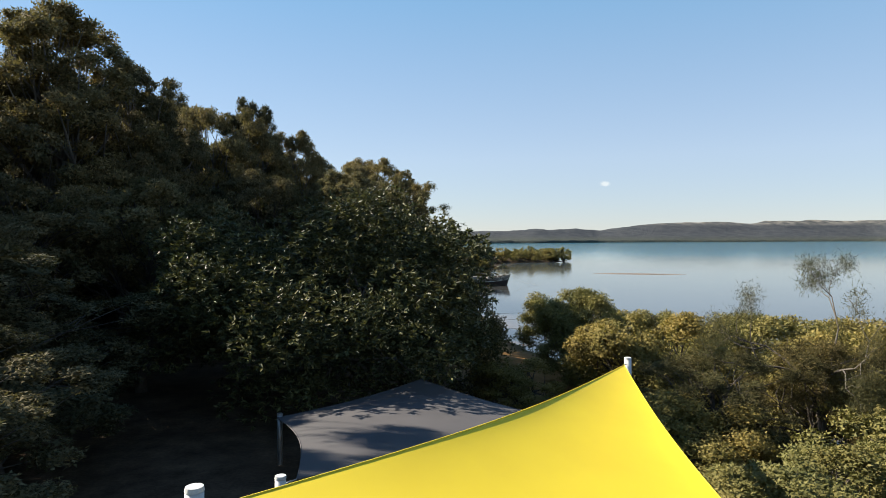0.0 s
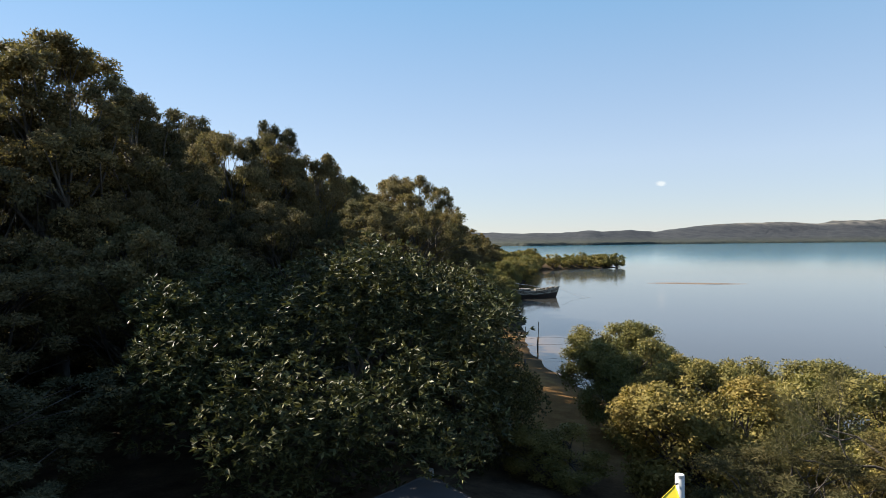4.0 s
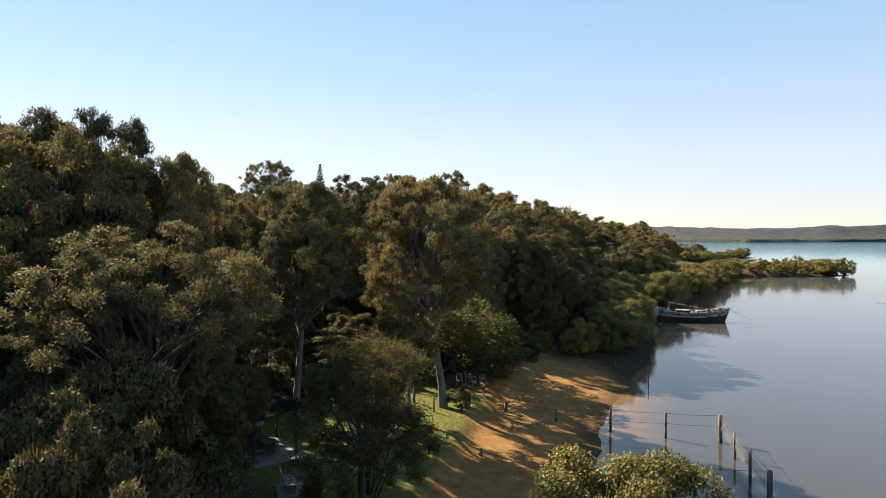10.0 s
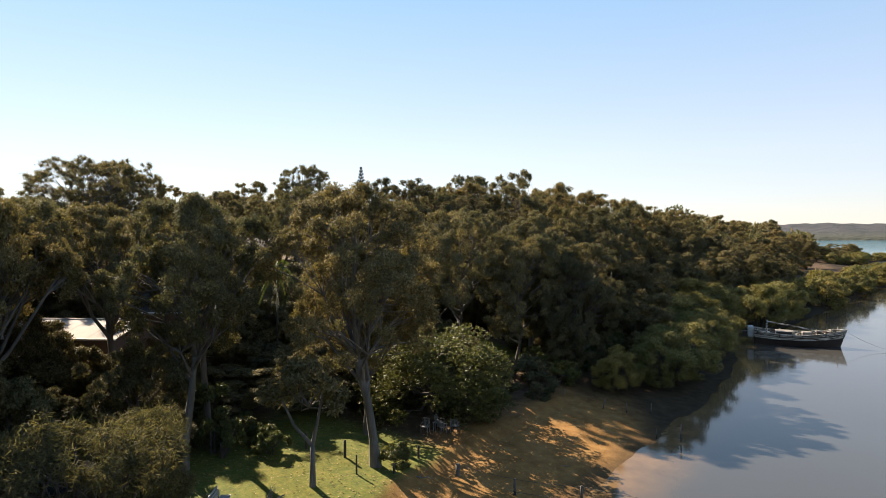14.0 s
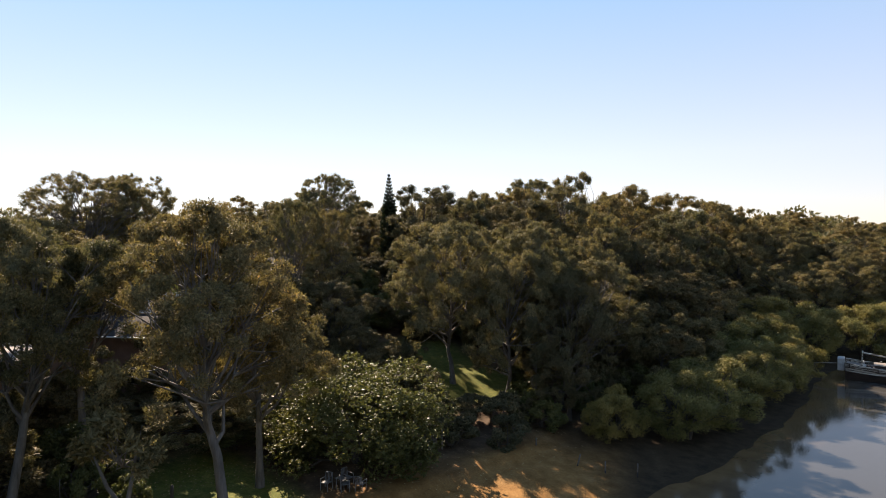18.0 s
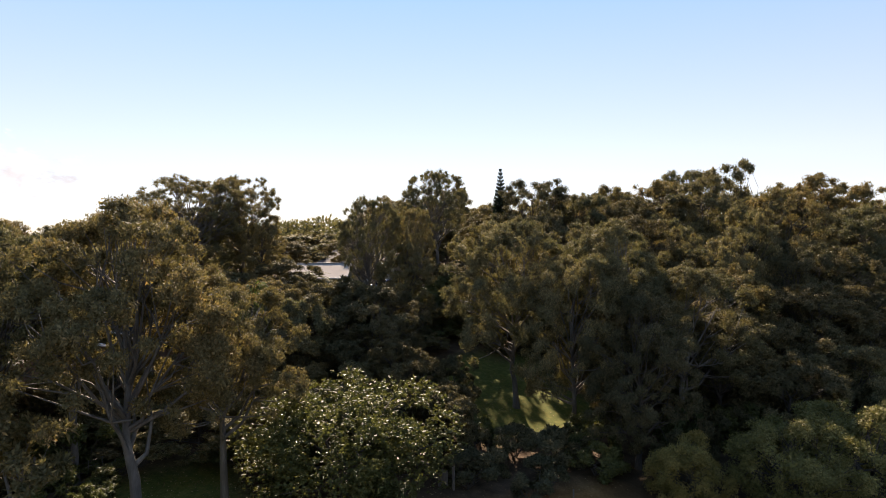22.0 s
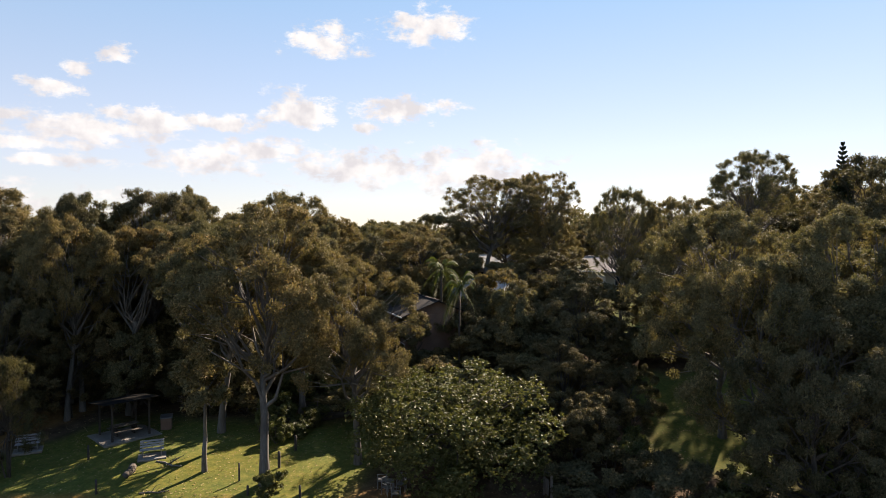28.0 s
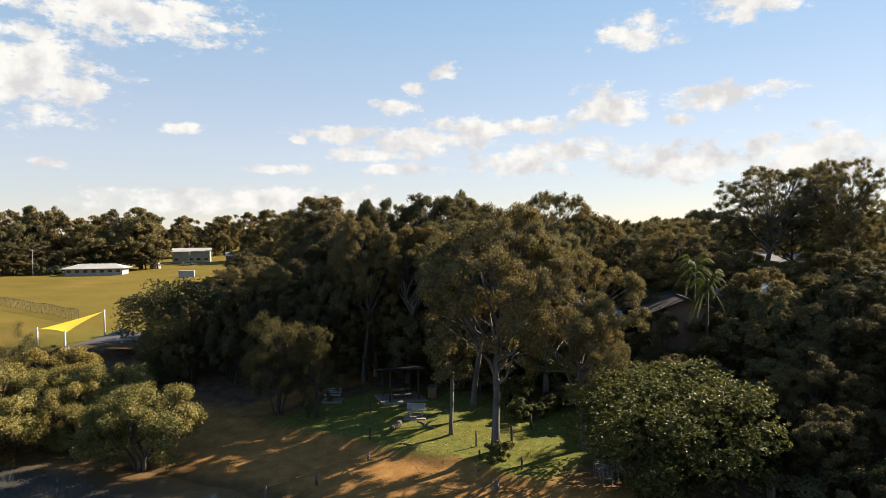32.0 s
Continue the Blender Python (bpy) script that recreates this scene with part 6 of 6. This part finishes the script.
def shelter():
    x, y, rz = -10.7, 51.6, -28
    g = ground_z(x, y)
    slab = part("shelter_slab", boxed(0, 0, 0, 3.9, 3.4, 0.16, 0.02), M["concrete"], None)
    slab.matrix_basis = pose(x, y, g + 0.03, 0, 0, rz)
    tagged(slab, "pale concrete slab under the picnic shelter", "slab", kind="structure")
    t = thing("picnic_shelter", x, y, g + 0.1, rz, "open picnic shelter on timber posts, dark skillion roof with shade put into its colour", "shelter")
    for sx in (-1.25, 1.25):
        for sy in (-1.2, 1.2):
            top = 2.35 + 0.12 * sy
            part("post", boxed(sx, sy, top / 2, 0.12, 0.12, top, 0.01), M["dark_timber"], t)
            d = 0.38
            part("brace", tube_mesh("brace", [(sx, sy, top - 0.5), (sx - math.copysign(d, sx), sy, top - 0.02)], [0.035, 0.035], 5), M["dark_timber"], t)
    for sx in (-1.25, 1.25):
        part("beam", boxed(sx, 0, 2.42, 0.1, 3.1, 0.16, 0.01, Euler((radians(6.5), 0, 0)).to_matrix().to_4x4()), M["dark_timber"], t)
    tilt = Euler((radians(6.5), 0, 0)).to_matrix().to_4x4()
    for k in range(9):
        part("roof_sheet", boxed(-1.68 + 0.42 * k, 0, 2.53 + (k % 2) * 0.012, 0.44, 3.4, 0.03, 0.008, tilt), M["roof_shade"], t)
    b = thing("picnic_table", x, y, g + 0.1, rz, "timber picnic table with bench seats under the shelter", "table")
    for k in range(4):
        part("top_plank", boxed(0, -0.3 + 0.2 * k, 0.74, 1.8, 0.18, 0.045, 0.01), M["post_wood"], b)
    for sy in (-0.75, 0.75):
        for k in range(2):
            part("seat_plank", boxed(0, sy + 0.1 * (2 * k - 1), 0.45, 1.8, 0.18, 0.04, 0.01), M["post_wood"], b)
    for sx in (-0.6, 0.6):
        part("trestle", boxed(sx, 0, 0.36, 0.08, 0.5, 0.72, 0.01), M["dark_timber"], b)
        part("bearer", boxed(sx, 0, 0.4, 0.08, 1.7, 0.06, 0.01), M["dark_timber"], b)


shelter()


def barbecue(x, y):
    g = ground_z(x, y)
    t = thing("barbecue", x, y, g, 35, "dark brick park barbecue with a pale metal top", "barbecue")
    part("base", boxed(0, 0, 0.4, 1.1, 0.75, 0.85, 0.02), M["wall_brick"], t)
    part("hotplate", boxed(0, 0, 0.86, 1.25, 0.85, 0.06, 0.015), M["steel"], t)
    part("door", boxed(0, -0.385, 0.4, 0.5, 0.03, 0.5, 0.01), M["roof_dark"], t)


barbecue(-13.0, 53.3)

def garden_wall():
    x0, y0, x1, y1 = -13.6, 60.7, -18.2, 66.2
    n = 9
    t = thing("retaining_wall", (x0 + x1) / 2, (y0 + y1) / 2, ground_z((x0 + x1) / 2, (y0 + y1) / 2), math.degrees(math.atan2(y1 - y0, x1 - x0)), "low dark timber-sleeper retaining wall behind the lawn", "wall", kind="structure")
    L = math.hypot(x1 - x0, y1 - y0)
    for row in range(4):
        for k in range(3):
            part("sleeper", boxed(-L / 2 + L / 3 * (k + 0.5), 0.02 * (row % 2), -0.05 + 0.2 * row, L / 3 - 0.02, 0.12, 0.19, 0.012), M["dark_timber"], t)
    for k in range(5):
        part("upright", boxed(-L / 2 + L / 4 * k, 0.12, 0.25, 0.1, 0.1, 1.1, 0.01), M["dark_timber"], t)
    f = thing("wire_fence", (x0 + x1) / 2 - 0.5, (y0 + y1) / 2 - 0.5, ground_z(-16, 63) + 0.7, math.degrees(math.atan2(y1 - y0, x1 - x0)), "low green wire fence above the retaining wall", "fence")
    for k in range(n):
        part("fence_post", tube_mesh("fence_post", [(-L / 2 + L / (n - 1) * k, 0, -0.7), (-L / 2 + L / (n - 1) * k, 0, 0.75)], [0.025, 0.025], 6), M["wire"], f)
    for z in (0.15, 0.42, 0.7):
        part("rail", tube_mesh("rail", [(-L / 2, 0, z), (L / 2, 0, z)], [0.012, 0.012], 5), M["wire"], f)


garden_wall()


def garden_chair(x, y, rz):
    t = thing("garden_chair", x, y, ground_z(x, y), rz, "white metal garden chair beside the beach track, greyed as if in shade", "chair", "garden chairs")
    for sx in (-0.24, 0.24):
        part("front_leg", tube_mesh("front_leg", [(sx, -0.24, 0), (sx, -0.24, 0.66)], [0.022, 0.022], 6), M["chair_shaded"], t)
        part("back_leg", tube_mesh("back_leg", [(sx, 0.26, 0), (sx, 0.24, 0.45), (sx, 0.3, 0.92)], [0.022] * 3, 6), M["chair_shaded"], t)
        part("arm", tube_mesh("arm", [(sx, -0.26, 0.66), (sx, 0.26, 0.68)], [0.025, 0.025], 6), M["chair_shaded"], t)
    part("seat", boxed(0, 0, 0.44, 0.5, 0.5, 0.03, 0.01), M["chair_shaded"], t)
    part("top_rail", tube_mesh("top_rail", [(-0.24, 0.3, 0.92), (0, 0.32, 0.95), (0.24, 0.3, 0.92)], [0.025] * 3, 6), M["chair_shaded"], t)
    for k in range(4):
        part("back_slat", boxed(-0.15 + 0.1 * k, 0.275, 0.69, 0.045, 0.02, 0.46, 0.005, Euler((radians(-6), 0, 0)).to_matrix().to_4x4()), M["chair_shaded"], t)


for x, y, rz in ((-7.4, 72.4, 20), (-6.5, 73.1, 150), (-7.1, 73.7, 100), (-5.9, 73.8, 200)):
    garden_chair(x, y, rz)
t = thing("garden_table", -6.8, 73.1, ground_z(-6.8, 73.1), 15, "small white outdoor table between garden chairs, greyed as if in shade", "table")
part("tabletop", boxed(0, 0, 0.66, 0.7, 0.5, 0.04, 0.01), M["chair_shaded"], t)
for sx in (-0.28, 0.28):
    for sy in (-0.18, 0.18):
        part("leg", tube_mesh("leg", [(sx, sy, 0), (sx, sy, 0.65)], [0.02, 0.02], 6), M["chair_shaded"], t)

g = thing("garden_gate", -8.2, 81.9, ground_z(-8.2, 81.9), 30, "weathered pale timber gate frame half hidden by shrubs", "gate")
for sx in (-0.5, 0.5):
    part("post", boxed(sx, 0, 0.7, 0.12, 0.12, 1.5, 0.01), M["dead_wood"], g)
part("top_bar", boxed(0, 0, 1.42, 1.15, 0.1, 0.1, 0.01), M["dead_wood"], g)
part("panel", boxed(-0.15, 0, 0.6, 0.5, 0.06, 0.9, 0.01), M["dead_wood"], g)
g = thing("goal_frame", -27.3, 70.3, ground_z(-27.3, 70.3), 35, "rusty metal garden frame under the trees", "frame")
for sx in (-1.1, 1.1):
    part("leg", tube_mesh("leg", [(sx, 0, -0.2), (sx, 0, 2.0)], [0.04, 0.04], 6), M["wire"], g)
part("crossbar", tube_mesh("crossbar", [(-1.1, 0, 2.0), (0, 0, 2.02), (1.1, 0, 2.0)], [0.04] * 3, 6), M["wire"], g)


# ---- fallen wood ----
def fallen(x, y, rz, length, r, name, label, forks=3, seed=1, mat="dead_wood"):
    rs = np.random.RandomState(seed)
    t = thing(name, x, y, ground_z(x, y) + r * 0.7, rz, label, "driftwood", "fallen wood")
    part("stem", tube_mesh("stem", [(-length / 2, 0, 0), (-length * 0.2, 0.12, r * 0.3), (length * 0.2, -0.05, r * 0.5), (length / 2, 0.15, r)], [r, r * 0.95, r * 0.8, r * 0.45], 8), M[mat], t)
    for k in range(forks):
        s = rs.uniform(-0.1, 0.45) * length
        e = np.array([s + rs.uniform(0.3, 0.9), rs.uniform(-1, 1) * 0.9, rs.uniform(0.2, 0.9)])
        part("fork", tube_mesh("fork", [(s, 0, r * 0.4), (np.array([s, 0, r]) + e) / 2 + rs.normal(size=3) * 0.08, e], [r * 0.42, r * 0.3, r * 0.1], 5), M[mat], t)


fallen(-5.0, 56.9, 30, 2.4, 0.24, "log", "thick dark fallen log on the lawn", 0, 1, "dark_bark")
fallen(-6.9, 58.2, 75, 2.2, 0.07, "fallen_branch", "bleached forked branch lying on the lawn", 6, 2)
fallen(-3.4, 60.0, 110, 1.6, 0.05, "fallen_branch", "bleached forked branch lying on the bank", 3, 3)
fallen(2.0, 74.5, 15, 0.6, 0.03, "driftwood", "small dark driftwood stick on the beach", 1, 4)
fallen(0.4, 79.0, 60, 0.5, 0.03, "driftwood", "small dark driftwood stick on the beach", 1, 5)
fallen(-3.4, 66.2, 20, 1.2, 0.05, "driftwood", "grey driftwood branch at the beach scarp", 2, 6)


# ---- small gum with a forked stem ----
def small_gum(x, y):
    rs = np.random.RandomState(41)
    g = ground_z(x, y)
    t = thing("young_gum", x, y, g, 0, "young forked gum with thin crown on the lawn", "tree")
    part("trunk", tube_mesh("trunk", [(0, 0, -0.2), (0.03, 0, 1.0), (-0.05, 0.05, 2.2)], [0.2, 0.15, 0.13], 8), M["gum_bark"], t)
    part("limb", tube_mesh("limb", [(-0.05, 0.05, 2.15), (-0.8, -0.5, 3.2), (-1.3, -0.9, 4.6)], [0.11, 0.09, 0.05], 7), M["gum_bark"], t)
    part("limb", tube_mesh("limb", [(-0.05, 0.05, 2.15), (0.2, 0.2, 3.4), (0.4, 0.5, 5.4)], [0.12, 0.09, 0.05], 7), M["gum_bark"], t)
    c, s = crown_clumps(rs, (-0.4, -0.2, 5.4), (2.0, 2.0, 1.8), 34, 0.6, 0.6, 0.3, 7)
    for limb in branches(rs, (-0.2, 0, 4.2), c, 0.05, split=True):
        part("limb", raw_mesh("limb", *limb), M["gum_bark"], t)
    leaf_part("crown", clump_leaves(rs, c, s, 3800, 0.26, 0.1), M["gum_leaf_bronze"], t)


small_gum(-6.6, 61.1)


# ---- houses ----
def house(x, y, rz, w, d, wall_h, rise, wall, roof, label, windows=3, hip=0.0, over=0.5, verandah=False, category="house", base=None, sheets=True):
    """Walls, gable or hipped roof, windows and a door on the front (-y) side and windows at the back."""
    g = (min(ground_z(x, y), ground_z(x + w / 2, y), ground_z(x - w / 2, y)) if base is None else base)
    t = thing("house" if category == "house" else category.replace(" ", "_"), x, y, g, rz, label, category)
    th = 0.2
    for sy in (-1, 1):
        part("wall", boxed(0, sy * (d / 2 - th / 2), wall_h / 2 - 0.3, w, th, wall_h + 0.6, 0.01), M[wall], t)
    for sx in (-1, 1):
        part("wall", boxed(sx * (w / 2 - th / 2), 0, wall_h / 2 - 0.3, th, d - 2 * th, wall_h + 0.6, 0.01), M[wall], t)
        if not hip:
            bm = bmesh.new()
            vs = [bm.verts.new((sx * (w / 2 - k), yy, zz)) for k in (0.02, th) for yy, zz in ((-d / 2, wall_h), (d / 2, wall_h), (0, wall_h + rise * (d / 2) / (d / 2 + over)))]
            bm.faces.new(vs[:3]), bm.faces.new(vs[3:][::-1])
            for a, b in ((0, 1), (1, 2), (2, 0)):
                bm.faces.new((vs[a], vs[b], vs[b + 3], vs[a + 3]))
            part("gable", bm, M[wall], t)
    W, D = w / 2 + over, d / 2 + over
    e = wall_h - 0.06
    ridge = W - hip
    for sy in (-1, 1):
        n = max(6, int(w / 0.9))
        for k in range(n):
            u0, u1 = -W + 2 * W * k / n, -W + 2 * W * (k + 1) / n
            r0, r1 = max(-ridge, min(ridge, u0)), max(-ridge, min(ridge, u1))
            z = lambda u: e + rise * (1 if abs(u) <= ridge else (W - abs(u)) / max(hip, 1e-3))
            yt = lambda u: 0 if abs(u) <= ridge else D * (1 - (W - abs(u)) / max(hip, 1e-3))
            bm = bmesh.new()
            lift = 0.012 * (k % 2)
            pts = [(u0, sy * D, e + lift), (u1, sy * D, e + lift), (u1, sy * yt(u1), z(u1) + lift), (u0, sy * yt(u0), z(u0) + lift)]
            top = [bm.verts.new(p) for p in pts]
            bot = [bm.verts.new((p[0], p[1], p[2] - 0.05)) for p in pts]
            bm.faces.new(top), bm.faces.new(bot[::-1])
            for i in range(4):
                bm.faces.new((top[i], bot[i], bot[(i + 1) % 4], top[(i + 1) % 4]))
            part("roof_sheet", bm, M[roof], t)
        part("gutter", boxed(0, sy * (D + 0.05), e - 0.04, 2 * W, 0.1, 0.1, 0.01), M["white_paint"], t)
    if hip:
        for sx in (-1, 1):
            bm = bmesh.new()
            pts = [(sx * W, -D, e + 0.006), (sx * W, D, e + 0.006), (sx * ridge, 0, e + rise + 0.006)]
            top = [bm.verts.new(p) for p in pts]
            bot = [bm.verts.new((p[0], p[1], p[2] - 0.05)) for p in pts]
            bm.faces.new(top), bm.faces.new(bot[::-1])
            for i in range(3):
                bm.faces.new((top[i], bot[i], bot[(i + 1) % 3], top[(i + 1) % 3]))
            part("hip_end", bm, M[roof], t)
    part("ridge_cap", boxed(0, 0, e + rise + 0.03, 2 * ridge, 0.25, 0.05, 0.01), M[roof], t)
    for sy in (-1, 1):
        for k in range(windows):
            u = -w / 2 + w * (k + 0.5) / windows
            if sy < 0 and k == windows // 2:
                dr = part("door", boxed(u, sy * (d / 2 + 0.01), 1.02, 0.9, 0.06, 2.05, 0.01), M["white_paint"], t)
                part("door_handle", boxed(u + 0.35, sy * (d / 2 + 0.06), 1.0, 0.04, 0.06, 0.12, 0.005), M["steel"], dr)
                continue
            fr = part("window", boxed(u, sy * (d / 2 + 0.012), 1.55, min(1.7, w / windows * 0.6), 0.07, 1.15, 0.01), M["white_paint"], t)
            part("pane", boxed(u, sy * (d / 2 + 0.05), 1.55, min(1.7, w / windows * 0.6) - 0.14, 0.03, 1.0, 0.0), M["glass_dark"], fr)
    if verandah:
        for k in range(6):
            part("verandah_post", boxed(-w / 2 + w * k / 5, -d / 2 - 2.2, wall_h / 2 - 0.2, 0.12, 0.12, wall_h - 0.1, 0.01), M["white_paint"], t)
        part("verandah_roof", boxed(0, -d / 2 - 1.3, wall_h - 0.12, w + 0.6, 2.4, 0.08, 0.01, Euler((radians(4), 0, 0)).to_matrix().to_4x4()), M[roof], t)
    return t


house(-28.1, 59.4, 30, 9.2, 6.2, 4.5, 0.8, "wall_brick", "roof_tan", "brick cabin with pale low-pitched iron roof among the gums", 4, base=4.0)
house(-28.8, 68.6, 35, 7.0, 5.6, 4.6, 1.3, "wall_brick", "roof_dark", "house with dark ribbed iron roof behind the lawn", 3, base=4.6)
house(-37.6, 73.6, 40, 9.0, 6.0, 4.0, 1.4, "wall_grey", "roof_white", "grey house with white iron roof beside the palms", 3, base=5.9)
house(-50.5, 85.6, 62, 7.0, 6.4, 2.6, 1.6, "wall_cream", "roof_tan", "cream house with pale iron roof on the hill", 3, base=9.3)
house(-58.0, 95.0, 40, 11.0, 8.0, 2.6, 1.8, "wall_cream", "roof_grey", "cream house with grey roof behind the trees", 4)
house(-52.0, 118.0, 30, 11.0, 8.0, 2.6, 1.8, "wall_cream", "roof_white", "pale house with white roof near the conifer", 4)
house(-60.0, 66.0, 70, 12.0, 8.0, 2.6, 1.6, "wall_grey", "roof_white", "grey house with white roof on the hill", 4)
house(-54.0, -140.5, -36, 17.5, 8.0, 2.5, 1.5, "wall_grey", "roof_white", "low clubhouse with white hipped roof beside the field", 7, 4.5, 1.2, False, "clubhouse")
house(-114.0, -194.0, -32, 16.0, 9.0, 5.2, 1.5, "wall_cream", "roof_white", "two-storey white house behind the field", 5, 0, 0.6)
house(-132.0, -180.0, -40, 14.0, 9.0, 2.6, 1.5, "wall_brick", "roof_white", "brick house with white roof behind the field", 4, 0, 0.6)
house(-47.5, -156.0, -36, 6.0, 4.0, 2.3, 0.8, "wall_brick", "roof_grey", "small brown shed beside the clubhouse", 2, 0, 0.3, False, "shed")


# ---- sports field ----
def field_fence():
    x0, y0, x1, y1 = -7.4, -16.2, -5.2, -56.0
    t = thing("field_fence", x0, y0, ground_z(x0, y0), 0, "dark chain-link fence along the sports field", "fence")
    L = math.hypot(x1 - x0, y1 - y0)
    n = 17
    way = np.array([(x1 - x0) / L, (y1 - y0) / L, 0])
    top = []
    for k in range(n):
        p = way * L * k / (n - 1)
        z = ground_z(x0 + p[0], y0 + p[1]) - ground_z(x0, y0)
        part("fence_post", tube_mesh("fence_post", [p + (0, 0, z - 0.2), p + (0, 0, z + 1.8)], [0.04, 0.04], 6), M["wire"], t)
        top.append(p + np.array((0, 0, z + 1.75)))
    part("top_rail", tube_mesh("top_rail", top, [0.03] * n, 5), M["wire"], t)
    part("bottom_rail", tube_mesh("bottom_rail", [p - (0, 0, 1.65) for p in top], [0.025] * n, 5), M["wire"], t)
    pieces = []
    for k in range(n - 1):
        p, q = top[k], top[k + 1]
        for i in range(14):
            for sgn in (1, -1):
                s0, s1 = i / 14, min(1, max(0, (i + sgn * 9) / 14))
                pieces.append(tube([p + (q - p) * s0, p + (q - p) * s1 - np.array((0, 0, 1.6 * abs(s1 - s0) * 14 / 9))], [0.007, 0.007], 3, False))
    part("mesh_panel", raw_mesh("mesh_panel", *join(pieces)), M["wire"], t)


field_fence()
for x, y, h in ((-38, -152, 9.0), (-100, -168, 9)):
    g = ground_z(x, y)
    t = thing("light_pole", x, y, g, 20, "slim grey light pole beside the field", "pole", "light poles")
    part("shaft", tube_mesh("shaft", [(0, 0, -0.3), (0, 0, h)], [0.09, 0.06], 8), M["steel"], t)
    part("crossarm", boxed(0, 0, h - 0.3, 1.8, 0.1, 0.1, 0.01), M["steel"], t)
    for sx in (-0.7, 0.7):
        part("lamp_head", boxed(sx, 0.1, h - 0.12, 0.4, 0.3, 0.18, 0.03), M["roof_grey"], t)
t = thing("scoreboard", -66.8, -102.7, ground_z(-66.8, -102.7), -34, "pale grey utility box beside the field", "box")
part("body", boxed(0, 0, 1.0, 4.6, 1.8, 2.0, 0.05), M["wall_grey"], t)
part("lid", boxed(0, 0, 2.05, 4.8, 2.0, 0.12, 0.02), M["roof_white"], t)
t = thing("water_tank", -82.0, -160.0, ground_z(-82, -160), 0, "round pale water tank behind the field", "tank")
part("body", tube_mesh("body", [(0, 0, -0.2), (0, 0, 1.2), (0, 0, 2.4), (0, 0, 2.7)], [2.0, 2.0, 2.0, 0.3], 20), M["roof_white"], t)


def parked_car(x, y, rz, paint, label):
    g = ground_z(x, y)
    t = thing("car", x, y, g, rz, label, "car", "parked cars")
    bm = bmesh.new()
    box(bm, 0, 0, 0.62, 4.3, 1.75, 0.55, 0.12)
    part("body", bm, M[paint], t)
    bm = bmesh.new()
    box(bm, -0.2, 0, 1.12, 2.3, 1.5, 0.5, 0.18)
    part("cabin", bm, M["glass_dark"], t)
    part("roof", boxed(-0.2, 0, 1.38, 1.7, 1.35, 0.06, 0.02), M[paint], t)
    for sx in (-1.35, 1.35):
        for sy in (-0.82, 0.82):
            bm = bmesh.new()
            bmesh.ops.create_cone(bm, cap_ends=True, segments=16, radius1=0.32, radius2=0.32, depth=0.2, matrix=Matrix.Translation((sx, sy, 0.32)) @ Matrix.Rotation(radians(90), 4, "X"))
            w = part("wheel", bm, M["post_tar"], t)
            bm = bmesh.new()
            bmesh.ops.create_cone(bm, cap_ends=True, segments=12, radius1=0.19, radius2=0.19, depth=0.22, matrix=Matrix.Translation((sx, sy, 0.32)) @ Matrix.Rotation(radians(90), 4, "X"))
            part("rim", bm, M["steel"], w)


parked_car(-101, -172, -30, "white_paint", "white car parked behind the field")
parked_car(-43.0, 91.0, 60, "paint_blue", "dark blue car parked beside the cream house")
parked_car(-49.0, 76.5, 20, "white_paint", "white car parked beside a house on the hill")

# ---- sand bar ----
sx_, sy_ = np.meshgrid(np.linspace(-1, 1, 40), np.linspace(-1, 1, 14))
bar = 0.16 * np.clip(1 - sx_ ** 2 - (sy_ + 0.25 * np.sin(sx_ * 3)) ** 2, -0.6, 1) + 0.015 * value_noise(sx_ * 30, sy_ * 8, 2.0, 8)
bar_me = raw_mesh("sand_bar", np.stack([sx_ * 13.5, sy_ * 3.2, bar], -1).reshape(-1, 3), np.array([[j * 40 + i, j * 40 + i + 1, (j + 1) * 40 + i + 1, (j + 1) * 40 + i] for j in range(13) for i in range(39)]))
bar_ob = part("sand_bar", bar_me, M["sand_bar"], None)
bar_ob.matrix_basis = pose(55.5, 179.5, -0.02, 0, 0, -9)
tagged(bar_ob, "low brown sand bar showing above the bay", "sand bar", kind="structure")
